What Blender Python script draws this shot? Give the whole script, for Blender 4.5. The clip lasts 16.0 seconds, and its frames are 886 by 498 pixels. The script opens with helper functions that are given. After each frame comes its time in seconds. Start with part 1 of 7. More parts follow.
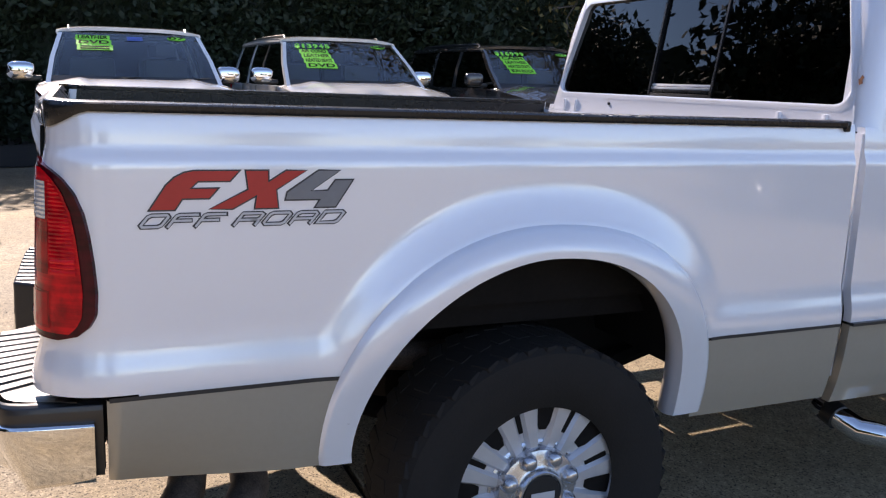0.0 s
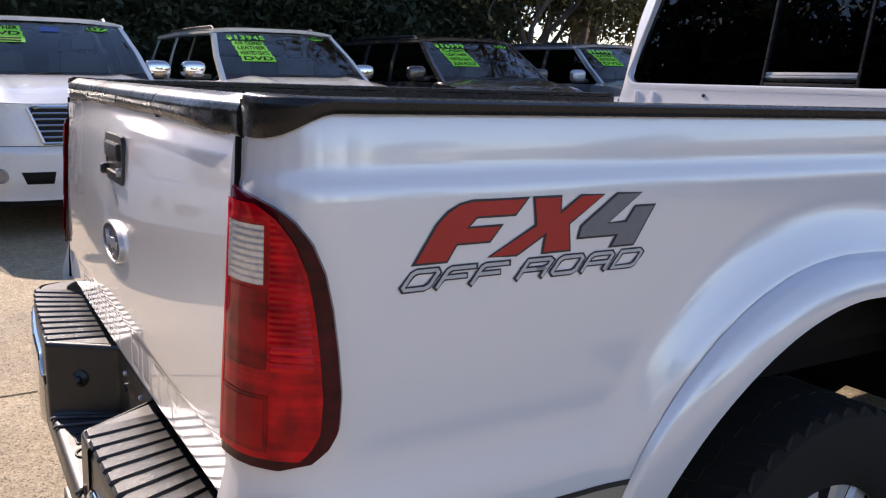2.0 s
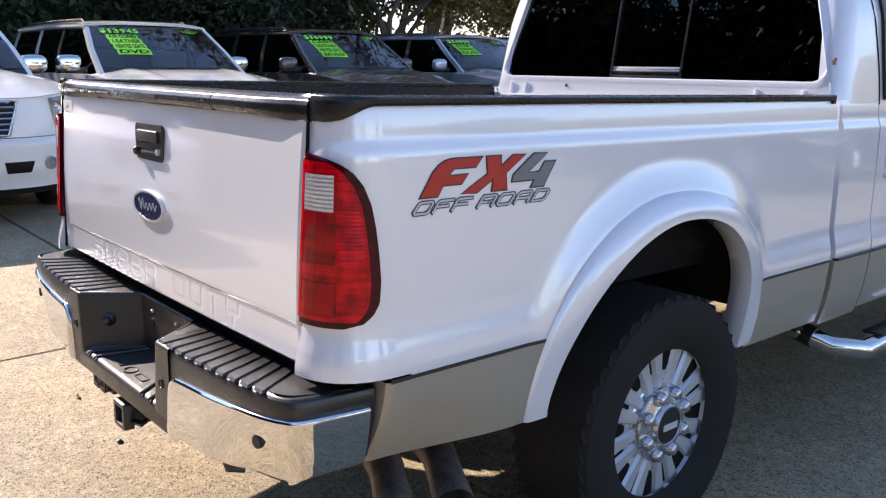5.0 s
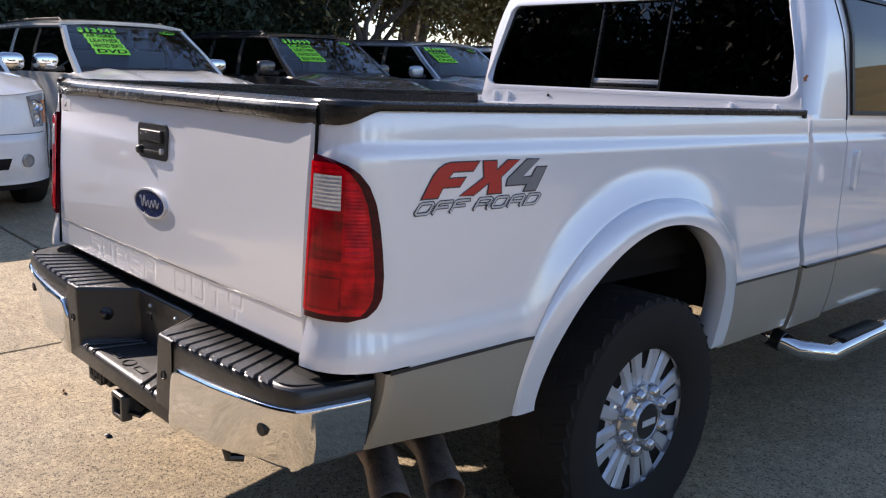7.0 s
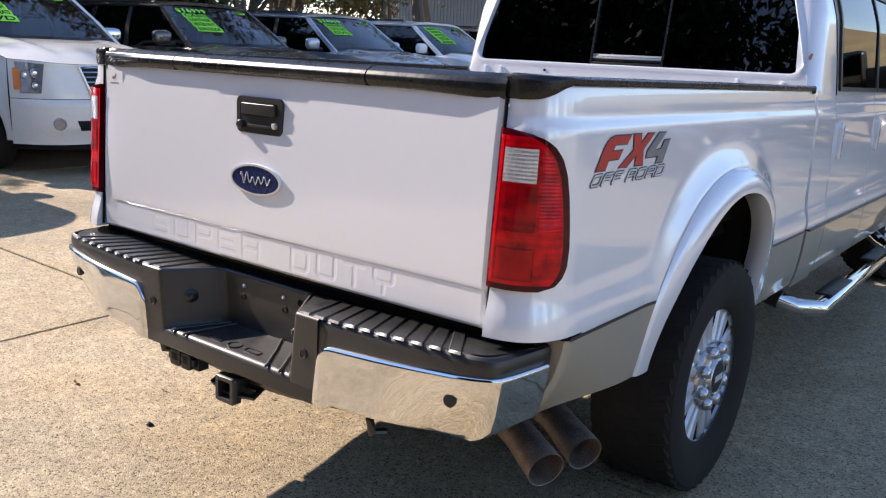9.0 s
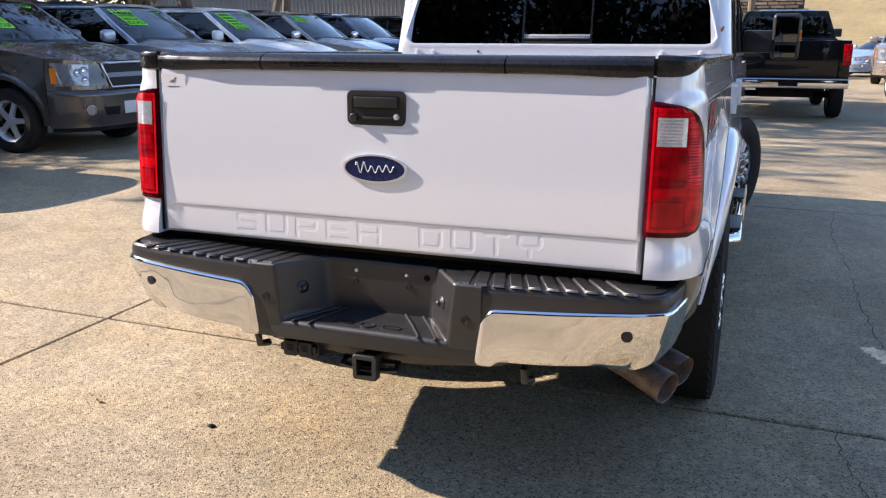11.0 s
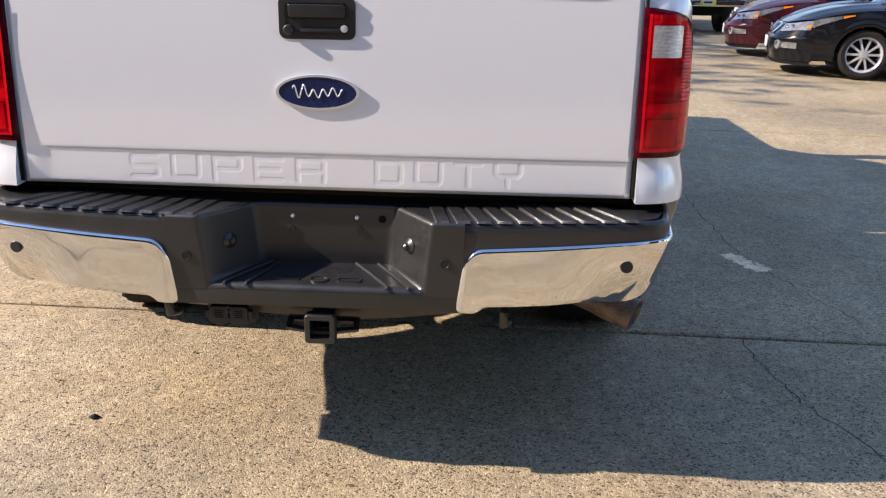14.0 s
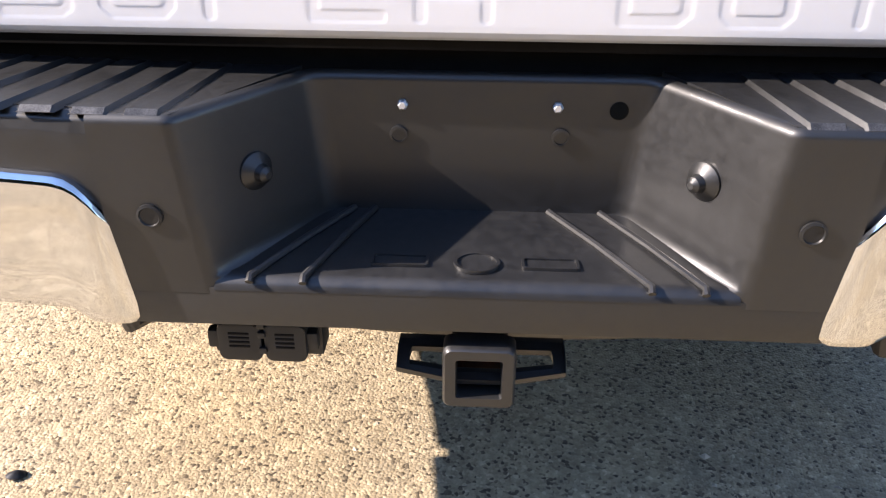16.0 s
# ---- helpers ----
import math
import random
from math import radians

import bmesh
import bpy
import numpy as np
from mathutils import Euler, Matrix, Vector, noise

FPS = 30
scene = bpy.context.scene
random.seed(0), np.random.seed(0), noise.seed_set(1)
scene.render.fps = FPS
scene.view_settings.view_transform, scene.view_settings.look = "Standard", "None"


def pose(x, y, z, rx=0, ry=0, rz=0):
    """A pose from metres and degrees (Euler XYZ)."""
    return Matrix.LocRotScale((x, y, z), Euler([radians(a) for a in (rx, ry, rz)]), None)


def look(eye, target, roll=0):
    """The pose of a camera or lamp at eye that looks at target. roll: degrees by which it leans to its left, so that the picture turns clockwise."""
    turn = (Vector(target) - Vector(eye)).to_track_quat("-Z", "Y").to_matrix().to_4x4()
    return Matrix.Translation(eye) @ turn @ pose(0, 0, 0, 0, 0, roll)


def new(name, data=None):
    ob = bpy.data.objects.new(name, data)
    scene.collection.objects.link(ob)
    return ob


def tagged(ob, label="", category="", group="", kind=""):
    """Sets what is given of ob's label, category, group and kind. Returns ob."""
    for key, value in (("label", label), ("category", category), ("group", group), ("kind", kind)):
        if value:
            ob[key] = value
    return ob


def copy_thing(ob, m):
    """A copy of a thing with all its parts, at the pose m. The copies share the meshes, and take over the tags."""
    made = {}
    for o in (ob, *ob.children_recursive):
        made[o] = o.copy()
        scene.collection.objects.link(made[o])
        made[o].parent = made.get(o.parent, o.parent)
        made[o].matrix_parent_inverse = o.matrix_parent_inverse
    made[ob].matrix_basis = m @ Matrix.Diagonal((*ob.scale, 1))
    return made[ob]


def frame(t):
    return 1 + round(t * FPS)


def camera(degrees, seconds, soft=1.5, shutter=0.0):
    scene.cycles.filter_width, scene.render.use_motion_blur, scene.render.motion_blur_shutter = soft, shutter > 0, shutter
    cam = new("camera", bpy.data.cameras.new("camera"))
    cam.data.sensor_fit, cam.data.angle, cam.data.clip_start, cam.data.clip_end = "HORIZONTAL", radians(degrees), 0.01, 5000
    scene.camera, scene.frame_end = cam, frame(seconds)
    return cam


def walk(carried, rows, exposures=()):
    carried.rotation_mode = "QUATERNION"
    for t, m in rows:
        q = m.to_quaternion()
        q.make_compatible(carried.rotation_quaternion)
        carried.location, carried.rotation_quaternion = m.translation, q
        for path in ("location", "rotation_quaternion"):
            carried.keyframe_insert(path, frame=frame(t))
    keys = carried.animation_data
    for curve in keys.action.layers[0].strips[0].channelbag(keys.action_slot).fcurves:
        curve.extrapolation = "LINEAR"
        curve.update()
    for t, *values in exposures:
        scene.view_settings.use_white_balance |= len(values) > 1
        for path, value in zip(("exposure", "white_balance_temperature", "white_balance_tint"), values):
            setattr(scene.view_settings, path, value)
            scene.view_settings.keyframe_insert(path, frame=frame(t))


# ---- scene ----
cam = camera(55.7, 16.0, soft=1.2)
PATH = [
    (0, (2.823, 0.116, 1.5), (1.026, 0.896, 1.098), 1.4),
    (0.5, (2.654, -0.011, 1.491), (0.845, 0.715, 1.048), 0.3),
    (1, (2.38, -0.013, 1.497), (0.548, 0.668, 1.073), 1.5),
    (1.5, (2.168, -0.144, 1.471), (0.386, 0.663, 1.056), 2.1),
    (2, (1.961, -0.307, 1.467), (0.283, 0.702, 1.058), 1.0),
    (2.5, (1.869, -0.398, 1.479), (0.293, 0.783, 1.129), 0.0),
    (3, (1.979, -0.638, 1.489), (0.539, 0.682, 1.062), -0.3),
    (3.5, (2.19, -0.78, 1.449), (0.792, 0.566, 0.965), 1.5),
    (4, (2.378, -0.858, 1.478), (0.949, 0.455, 0.994), 1.2),
    (4.2, (2.389, -0.882, 1.492), (0.939, 0.412, 1.021), 1.0),
    (6.3, (2.437, -0.952, 1.509), (0.957, 0.332, 1.105), 0.4),
    (6.5, (2.436, -0.959, 1.505), (0.967, 0.336, 1.096), 0.9),
    (7, (2.441, -1.052, 1.508), (1.01, 0.282, 1.091), 1.8),
    (7.5, (2.431, -1.321, 1.5), (1.037, 0.041, 1.049), 1.9),
    (8, (2.324, -1.435, 1.488), (0.981, -0.029, 1.019), 3.1),
    (8.2, (2.238, -1.471, 1.48), (0.923, -0.032, 1.032), 3.5),
    (10.3, (1.396, -2.075, 1.493), (0.543, -0.343, 0.97), 0.9),
    (10.5, (1.312, -2.198, 1.493), (0.51, -0.438, 0.983), 1.1),
    (11, (1.107, -2.365, 1.494), (0.431, -0.549, 0.998), -0.0),
    (11.5, (0.848, -2.367, 1.48), (0.299, -0.51, 0.978), -1.2),
    (12, (0.595, -2.56, 1.48), (0.189, -0.67, 0.967), -2.2),
    (12.5, (0.409, -2.699, 1.504), (0.107, -0.792, 0.986), -2.9),
    (13, (0.384, -2.667, 1.499), (0.174, -0.747, 0.979), -1.3),
    (13.5, (0.464, -2.476, 1.488), (0.332, -0.555, 0.949), 0.4),
    (14, (0.437, -2.175, 1.42), (0.345, -0.287, 0.767), 1.0),
    (14.5, (0.309, -1.737, 1.353), (0.182, 0.103, 0.578), -0.2),
    (15, (0.127, -1.283, 1.25), (0.051, 0.518, 0.383), 0.7),
    (15.5, (0.044, -0.975, 1.142), (-0.037, 0.781, 0.187), 0.2),
    (16, (0.007, -0.887, 1.083), (-0.085, 0.84, 0.078), 0.1),
]
walk(cam, [(t, look(eye, target, roll)) for t, eye, target, roll in PATH],
     exposures=[(0, 0.94, 7250, 24), (0.5, 0.84, 7250, 24), (1.5, 0.70, 7250, 24), (2, 0.64, 7250, 23), (3, 0.72, 7250, 23), (3.5, 1.06, 7100, 22), (4.2, 1.25, 7100, 22), (6.5, 0.72, 7100, 21), (7, 0.74, 7100, 21), (8, 0.90, 7050, 20), (10.5, 1.10, 7050, 20), (12.5, 1.05, 7100, 20), (13.5, 0.95, 7100, 20), (15, 1.00, 7150, 20), (16, 1.62, 6900, 20)])

# ---- world, sun, exposure ----
SUN = Vector((-1.45, -0.205, 1.0)).normalized()
world = bpy.data.worlds.new("world")
scene.world = world
world.use_nodes = True
sky = world.node_tree.nodes.new("ShaderNodeTexSky")
sky.sky_type, sky.sun_disc = "NISHITA", False
sky.sun_elevation, sky.sun_rotation = math.asin(SUN.z), math.atan2(SUN.x, SUN.y)
sky.air_density, sky.dust_density, sky.ozone_density = 1.0, 0.0, 4.0
back = world.node_tree.nodes["Background"]
back.inputs["Strength"].default_value = 0.15
world.node_tree.links.new(sky.outputs[0], back.inputs["Color"])
lamp = bpy.data.lights.new("sun", "SUN")
lamp.energy, lamp.angle, lamp.color = 4.4, radians(0.53), (1.0, 0.945, 0.86)
sun = new("sun", lamp)
sun.matrix_world = look(SUN * 60, (0, 0, 0))

# ---- materials ----


def material(name, colour, rough=0.5, metal=0.0, coat=0.0, vary=0.06, scale=8.0, bump=0.0, bump_scale=60.0, trans=0.0, ior=1.45, spec=0.5, random_tone=0.0, coat_ior=1.5, coat_rough=0.03):
    """A principled surface with two scales of tone change and fine relief."""
    m = bpy.data.materials.new(name)
    m.use_nodes = True
    nt = m.node_tree
    b = nt.nodes["Principled BSDF"]
    b.inputs["Roughness"].default_value = rough
    b.inputs["Metallic"].default_value = metal
    b.inputs["Coat Weight"].default_value = coat
    b.inputs["Coat Roughness"].default_value = coat_rough
    b.inputs["Coat IOR"].default_value = coat_ior
    b.inputs["Transmission Weight"].default_value = trans
    b.inputs["IOR"].default_value = ior
    b.inputs["Specular IOR Level"].default_value = spec
    b.inputs["Base Color"].default_value = (*colour, 1)
    co = nt.nodes.new("ShaderNodeTexCoord")
    if vary:
        n1, n2 = nt.nodes.new("ShaderNodeTexNoise"), nt.nodes.new("ShaderNodeTexNoise")
        n1.inputs["Scale"].default_value, n2.inputs["Scale"].default_value = scale, scale * 9
        n1.inputs["Detail"].default_value = n2.inputs["Detail"].default_value = 5
        add = nt.nodes.new("ShaderNodeMath")
        add.operation = "ADD"
        nt.links.new(co.outputs["Object"], n1.inputs["Vector"])
        nt.links.new(co.outputs["Object"], n2.inputs["Vector"])
        nt.links.new(n1.outputs["Fac"], add.inputs[0])
        nt.links.new(n2.outputs["Fac"], add.inputs[1])
        ramp = nt.nodes.new("ShaderNodeMapRange")
        ramp.inputs["From Min"].default_value, ramp.inputs["From Max"].default_value = 0.6, 1.4
        ramp.inputs["To Min"].default_value, ramp.inputs["To Max"].default_value = 1 - vary, 1 + vary
        nt.links.new(add.outputs[0], ramp.inputs["Value"])
        hsv = nt.nodes.new("ShaderNodeHueSaturation")
        hsv.inputs["Color"].default_value = (*colour, 1)
        value = ramp.outputs[0]
        if random_tone:
            info = nt.nodes.new("ShaderNodeNewGeometry")
            rr = nt.nodes.new("ShaderNodeMapRange")
            rr.inputs["To Min"].default_value, rr.inputs["To Max"].default_value = 1 - random_tone, 1 + random_tone
            nt.links.new(info.outputs["Random Per Island"], rr.inputs["Value"])
            mul = nt.nodes.new("ShaderNodeMath")
            mul.operation = "MULTIPLY"
            nt.links.new(value, mul.inputs[0])
            nt.links.new(rr.outputs[0], mul.inputs[1])
            value = mul.outputs[0]
        nt.links.new(value, hsv.inputs["Value"])
        nt.links.new(hsv.outputs[0], b.inputs["Base Color"])
        if coat > 0.5:
            return m
        r2 = nt.nodes.new("ShaderNodeMapRange")
        r2.inputs["From Min"].default_value, r2.inputs["From Max"].default_value = 0.6, 1.4
        r2.inputs["To Min"].default_value, r2.inputs["To Max"].default_value = max(0, rough * 0.8), min(1, rough * 1.25)
        nt.links.new(add.outputs[0], r2.inputs["Value"])
        nt.links.new(r2.outputs[0], b.inputs["Roughness"])
    if bump:
        n3, bp = nt.nodes.new("ShaderNodeTexNoise"), nt.nodes.new("ShaderNodeBump")
        n3.inputs["Scale"].default_value, n3.inputs["Detail"].default_value = bump_scale, 4
        bp.inputs["Strength"].default_value, bp.inputs["Distance"].default_value = bump, 0.002
        nt.links.new(co.outputs["Object"], n3.inputs["Vector"])
        nt.links.new(n3.outputs["Fac"], bp.inputs["Height"])
        nt.links.new(bp.outputs[0], b.inputs["Normal"])
    return m


WHITE = material("pearl white paint", (0.845, 0.860, 0.890), 0.24, metal=0.15, coat=1.0, vary=0.006, coat_ior=1.62)
TAN = material("tan lower paint", (0.36, 0.32, 0.25), 0.3, coat=0.9, vary=0.03)
STRIPE = material("dark pinstripe", (0.03, 0.03, 0.03), 0.4, vary=0)
RAILP = material("satin black plastic", (0.011, 0.0113, 0.0122), 0.27, vary=0.3, scale=6, spec=0.5)
# lighter colour for wear on the rib ends and the sun's glint there
WORN_GLINT = material("worn and glinting step edge", (0.065, 0.065, 0.067), 0.34, metal=0.4, vary=0.8, scale=60)
STEP = material("satin black step coating", (0.0065, 0.0067, 0.0072), 0.50, vary=0.35, scale=9, bump=0.05, bump_scale=260, spec=0.8, coat=0.35, coat_rough=0.20)
BLACK = material("black trim", (0.02, 0.02, 0.02), 0.4, vary=0.1)
UNDER = material("dirty underbody", (0.014, 0.0125, 0.0115), 0.95, vary=0.3, spec=0.1)
CHROME = material("chrome", (0.76, 0.76, 0.75), 0.05, metal=1, vary=0.05, scale=5, bump=0.04, bump_scale=7)
ALLOY = material("machined aluminium", (0.66, 0.675, 0.70), 0.36, metal=0.6, vary=0.03, scale=9)
POLISHED = material("polished hub metal", (0.62, 0.63, 0.65), 0.24, metal=0.9, vary=0.05)
RUBBER = material("dusty tyre rubber", (0.024, 0.022, 0.020), 0.85, spec=0.2, vary=0.25, scale=12, bump=0.3, bump_scale=160)
STEEL = material("stained exhaust steel", (0.20, 0.155, 0.125), 0.55, metal=0.5, vary=0.7, scale=22)
RUST = material("rusty steel", (0.24, 0.10, 0.05), 0.85, vary=0.4, scale=30)
GLASS = material("tinted glass", (0.004, 0.0045, 0.005), 0.01, trans=1.0, vary=0, ior=1.5)
CLEAR = material("clear lens plastic", (0.62, 0.64, 0.68), 0.20, metal=0.55, coat=0.5, vary=0.30, scale=14)
DECAL_RED = material("red vinyl", (0.50, 0.035, 0.026), 0.35, vary=0.06)
DECAL_GREY = material("grey vinyl", (0.20, 0.205, 0.215), 0.35, vary=0.05)
DECAL_DARK = material("dark vinyl outline", (0.045, 0.045, 0.05), 0.4, vary=0)
STICKER = material("near-white sticker", (0.79, 0.785, 0.775), 0.35, vary=0.03)
DECAL_PALE = material("pale vinyl", (0.55, 0.55, 0.55), 0.35, vary=0)
MIRROR = material("mirror glass", (0.10, 0.105, 0.11), 0.02, metal=1, vary=0)
SEAT = material("grey cloth", (0.08, 0.078, 0.075), 0.9, vary=0.15)
LIME = material("fluorescent green card", (0.28, 0.95, 0.07), 0.6, vary=0.05)
INK = material("black ink", (0.004, 0.005, 0.004), 0.8, vary=0, spec=0.2)
PLATE = material("white plate", (0.65, 0.65, 0.66), 0.4, vary=0.05)
AMBER = material("amber lens", (0.75, 0.2, 0.02), 0.15, coat=1, vary=0.05)
BLUE_OVAL = material("dark blue enamel", (0.006, 0.016, 0.075), 0.25, coat=0.2, vary=0.05, spec=0.25)

# ---- mesh helpers ----


def smooth(me, angle=35):
    for p in me.polygons:
        p.use_smooth = True
    me.set_sharp_from_angle(angle=radians(angle))


def part(name, bm, mat, parent=None, label="", angle=35):
    """Links a bmesh as one mesh object under a thing or a part."""
    me = bpy.data.meshes.new(name)
    bm.normal_update()
    bm.to_mesh(me)
    bm.free()
    for m in mat if isinstance(mat, (list, tuple)) else [mat]:
        me.materials.append(m)
    smooth(me, angle)
    ob = new(name, me)
    ob.parent = parent
    if label:
        ob["label"] = label
    return ob


def box(x0, x1, y0, y1, z0, z1, bevel=0.0, seg=2, bm=None):
    own = bmesh.new()
    bmesh.ops.create_cube(own, size=1, matrix=Matrix.Translation(((x0 + x1) / 2, (y0 + y1) / 2, (z0 + z1) / 2)) @ Matrix.Diagonal((x1 - x0, y1 - y0, z1 - z0, 1)))
    if bevel:
        bmesh.ops.bevel(own, geom=own.edges[:], offset=bevel, segments=seg, affect="EDGES", profile=0.6)
    return merge(bm, own)


def merge(bm, own, m=None):
    if m is not None:
        bmesh.ops.transform(own, matrix=m, verts=own.verts)
    if bm is None:
        return own
    me = bpy.data.meshes.new("tmp")
    own.to_mesh(me)
    own.free()
    bm.from_mesh(me)
    bpy.data.meshes.remove(me)
    return bm


def grid(nu, nv, f, bm=None, close_u=False, keep=None):
    """A sheet of nu x nv points f(u, v), u and v from 0 to 1."""
    bm = bm or bmesh.new()
    vs = [[bm.verts.new(f(i / (nu - (0 if close_u else 1)), j / (nv - 1))) for j in range(nv)] for i in range(nu)]
    for i in range(nu if close_u else nu - 1):
        for j in range(nv - 1):
            a, b = vs[i], vs[(i + 1) % nu]
            quad = (a[j], b[j], b[j + 1], a[j + 1])
            if keep is None or any(keep(v.co) for v in quad):
                bm.faces.new(quad)
    loose = [v for v in bm.verts if not v.link_faces]
    bmesh.ops.delete(bm, geom=loose, context="VERTS")
    return bm


def thicken(bm, d):
    """Gives a sheet a thickness d against its normals."""
    bm.normal_update()
    bmesh.ops.solidify(bm, geom=bm.faces[:], thickness=d)
    return bm


def prism(poly, f, depth, bm=None, bevel=0.0):
    """A flat outline (list of 2D points) put in space by f(a, b, h), h from 0 to depth."""
    own = bmesh.new()
    lo = [own.verts.new(f(a, b, 0)) for a, b in poly]
    hi = [own.verts.new(f(a, b, depth)) for a, b in poly]
    n = len(poly)
    own.faces.new(lo)
    own.faces.new(hi[::-1])
    for i in range(n):
        own.faces.new((lo[i], hi[i], hi[(i + 1) % n], lo[(i + 1) % n]))
    bmesh.ops.recalc_face_normals(own, faces=own.faces)
    if bevel:
        bmesh.ops.bevel(own, geom=own.edges[:], offset=bevel, segments=2, affect="EDGES", profile=0.6)
    return merge(bm, own)


def lathe(profile, n=32, bm=None, m=None, caps=True):
    """A profile of (radius, height) turned round z."""
    own = bmesh.new()
    rings = [[own.verts.new((r * math.cos(2 * math.pi * k / n), r * math.sin(2 * math.pi * k / n), h)) for k in range(n)] for r, h in profile]
    for a, b in zip(rings, rings[1:]):
        for k in range(n):
            own.faces.new((a[k], a[(k + 1) % n], b[(k + 1) % n], b[k]))
    if caps and profile[0][0] > 1e-4:
        own.faces.new(rings[0][::-1])
    if caps and profile[-1][0] > 1e-4:
        own.faces.new(rings[-1])
    bmesh.ops.remove_doubles(own, verts=own.verts, dist=1e-5)
    bmesh.ops.recalc_face_normals(own, faces=own.faces)
    return merge(bm, own, m)


def tube(points, r, n=10, bm=None, caps=True):
    """A round bar along points."""
    own = bmesh.new()
    pts = [Vector(p) for p in points]
    rings = []
    for i, p in enumerate(pts):
        d = (pts[min(i + 1, len(pts) - 1)] - pts[max(i - 1, 0)]).normalized()
        u = d.cross(Vector((0, 0, 1)) if abs(d.z) < 0.95 else Vector((1, 0, 0))).normalized()
        w = d.cross(u)
        rr = r[i] if isinstance(r, (list, tuple)) else r
        rings.append([own.verts.new(p + rr * (math.cos(2 * math.pi * k / n) * u + math.sin(2 * math.pi * k / n) * w)) for k in range(n)])
    for a, b in zip(rings, rings[1:]):
        for k in range(n):
            own.faces.new((a[k], a[(k + 1) % n], b[(k + 1) % n], b[k]))
    if caps:
        own.faces.new(rings[0])
        own.faces.new(rings[-1][::-1])
    bmesh.ops.recalc_face_normals(own, faces=own.faces)
    return merge(bm, own)


def curve_at(table, t):
    """Linear reading of a table of (t, value)."""
    if t <= table[0][0]:
        return table[0][1]
    for (a, u), (b, v) in zip(table, table[1:]):
        if t <= b:
            return u + (v - u) * (t - a) / (b - a)
    return table[-1][1]


def ease(t):
    t = min(1, max(0, t))
    return t * t * (3 - 2 * t)


def thing(name, label, category, loc=(0, 0, 0), rot=(0, 0, 0), group="", kind=""):
    ob = new(name)
    ob.matrix_basis = pose(*loc, *rot)
    ob.empty_display_size = 0.1
    return tagged(ob, label, category, group, kind)


def holder(name, parent, label=""):
    """An empty that holds the pieces of one part."""
    ob = new(name)
    ob.empty_display_size, ob.parent = 0.1, parent
    if label:
        ob["label"] = label
    return ob


def text_mesh(body, size, extrude=0.0005, shear=0.0, spacing=1.0, bold=0.0, fit_w=None, bevel=0.0):
    """Built-in letters as a bmesh, centred, in the xy plane."""
    cu = bpy.data.curves.new("letters", "FONT")
    cu.body, cu.size, cu.extrude, cu.shear, cu.space_character = body, size, extrude, shear, spacing
    cu.bevel_depth, cu.bevel_resolution = bevel, 1
    cu.align_x, cu.align_y, cu.offset, cu.resolution_u = "CENTER", "CENTER", bold, 3
    ob = new("letters", cu)
    me = bpy.data.meshes.new_from_object(ob.evaluated_get(bpy.context.evaluated_depsgraph_get()))
    bm = bmesh.new()
    bm.from_mesh(me)
    bpy.data.objects.remove(ob)
    bpy.data.curves.remove(cu)
    bpy.data.meshes.remove(me)
    if fit_w:
        w = max(v.co.x for v in bm.verts) - min(v.co.x for v in bm.verts)
        bmesh.ops.scale(bm, vec=(fit_w / w, 1, 1), verts=bm.verts)
    return bm


def bars(n, w, h, gap, depth=0.001):
    """Plain bars that stand for small writing, centred in the xy plane."""
    bm = bmesh.new()
    for i in range(n):
        y = (i - (n - 1) / 2) * (h + gap)
        box(-w / 2, w / 2, y - h / 2, y + h / 2, 0, depth, bm=bm)
    return bm


# square-shouldered letters as strokes on a unit box
STROKES = {
    "S": [[(1, 1), (0.12, 1), (0, 0.9), (0, 0.62), (0.12, 0.5), (0.88, 0.5), (1, 0.38), (1, 0.1), (0.88, 0), (0, 0)]],
    "U": [[(0, 1), (0, 0.14), (0.12, 0), (0.88, 0), (1, 0.14), (1, 1)]],
    "P": [[(0, 0), (0, 1), (0.88, 1), (1, 0.9), (1, 0.54), (0.88, 0.44), (0, 0.44)]],
    "E": [[(1, 1), (0, 1), (0, 0), (1, 0)], [(0, 0.5), (0.9, 0.5)]],
    "R": [[(0, 0), (0, 1), (0.88, 1), (1, 0.9), (1, 0.54), (0.88, 0.44), (0, 0.44)], [(0.6, 0.44), (0.88, 0.44), (1, 0.34), (1, 0)]],
    "D": [[(0, 0.5), (0, 1), (0.86, 1), (1, 0.86), (1, 0.14), (0.86, 0), (0, 0), (0, 0.5)]],
    "T": [[(0, 1), (1, 1)], [(0.5, 1), (0.5, 0)]],
    "Y": [[(0, 1), (0, 0.62), (0.12, 0.48), (0.88, 0.48), (1, 0.62), (1, 1)], [(0.5, 0.48), (0.5, 0)]],
    "O": [[(0.5, 0), (0.12, 0), (0, 0.14), (0, 0.86), (0.12, 1), (0.88, 1), (1, 0.86), (1, 0.14), (0.88, 0), (0.5, 0)]],
    "F": [[(1, 1), (0.1, 1), (0, 0.88), (0, 0)], [(0, 0.5), (0.86, 0.5)]],
    "A": [[(0, 0), (0, 0.86), (0.12, 1), (0.88, 1), (1, 0.86), (1, 0)], [(0, 0.42), (1, 0.42)]],
}


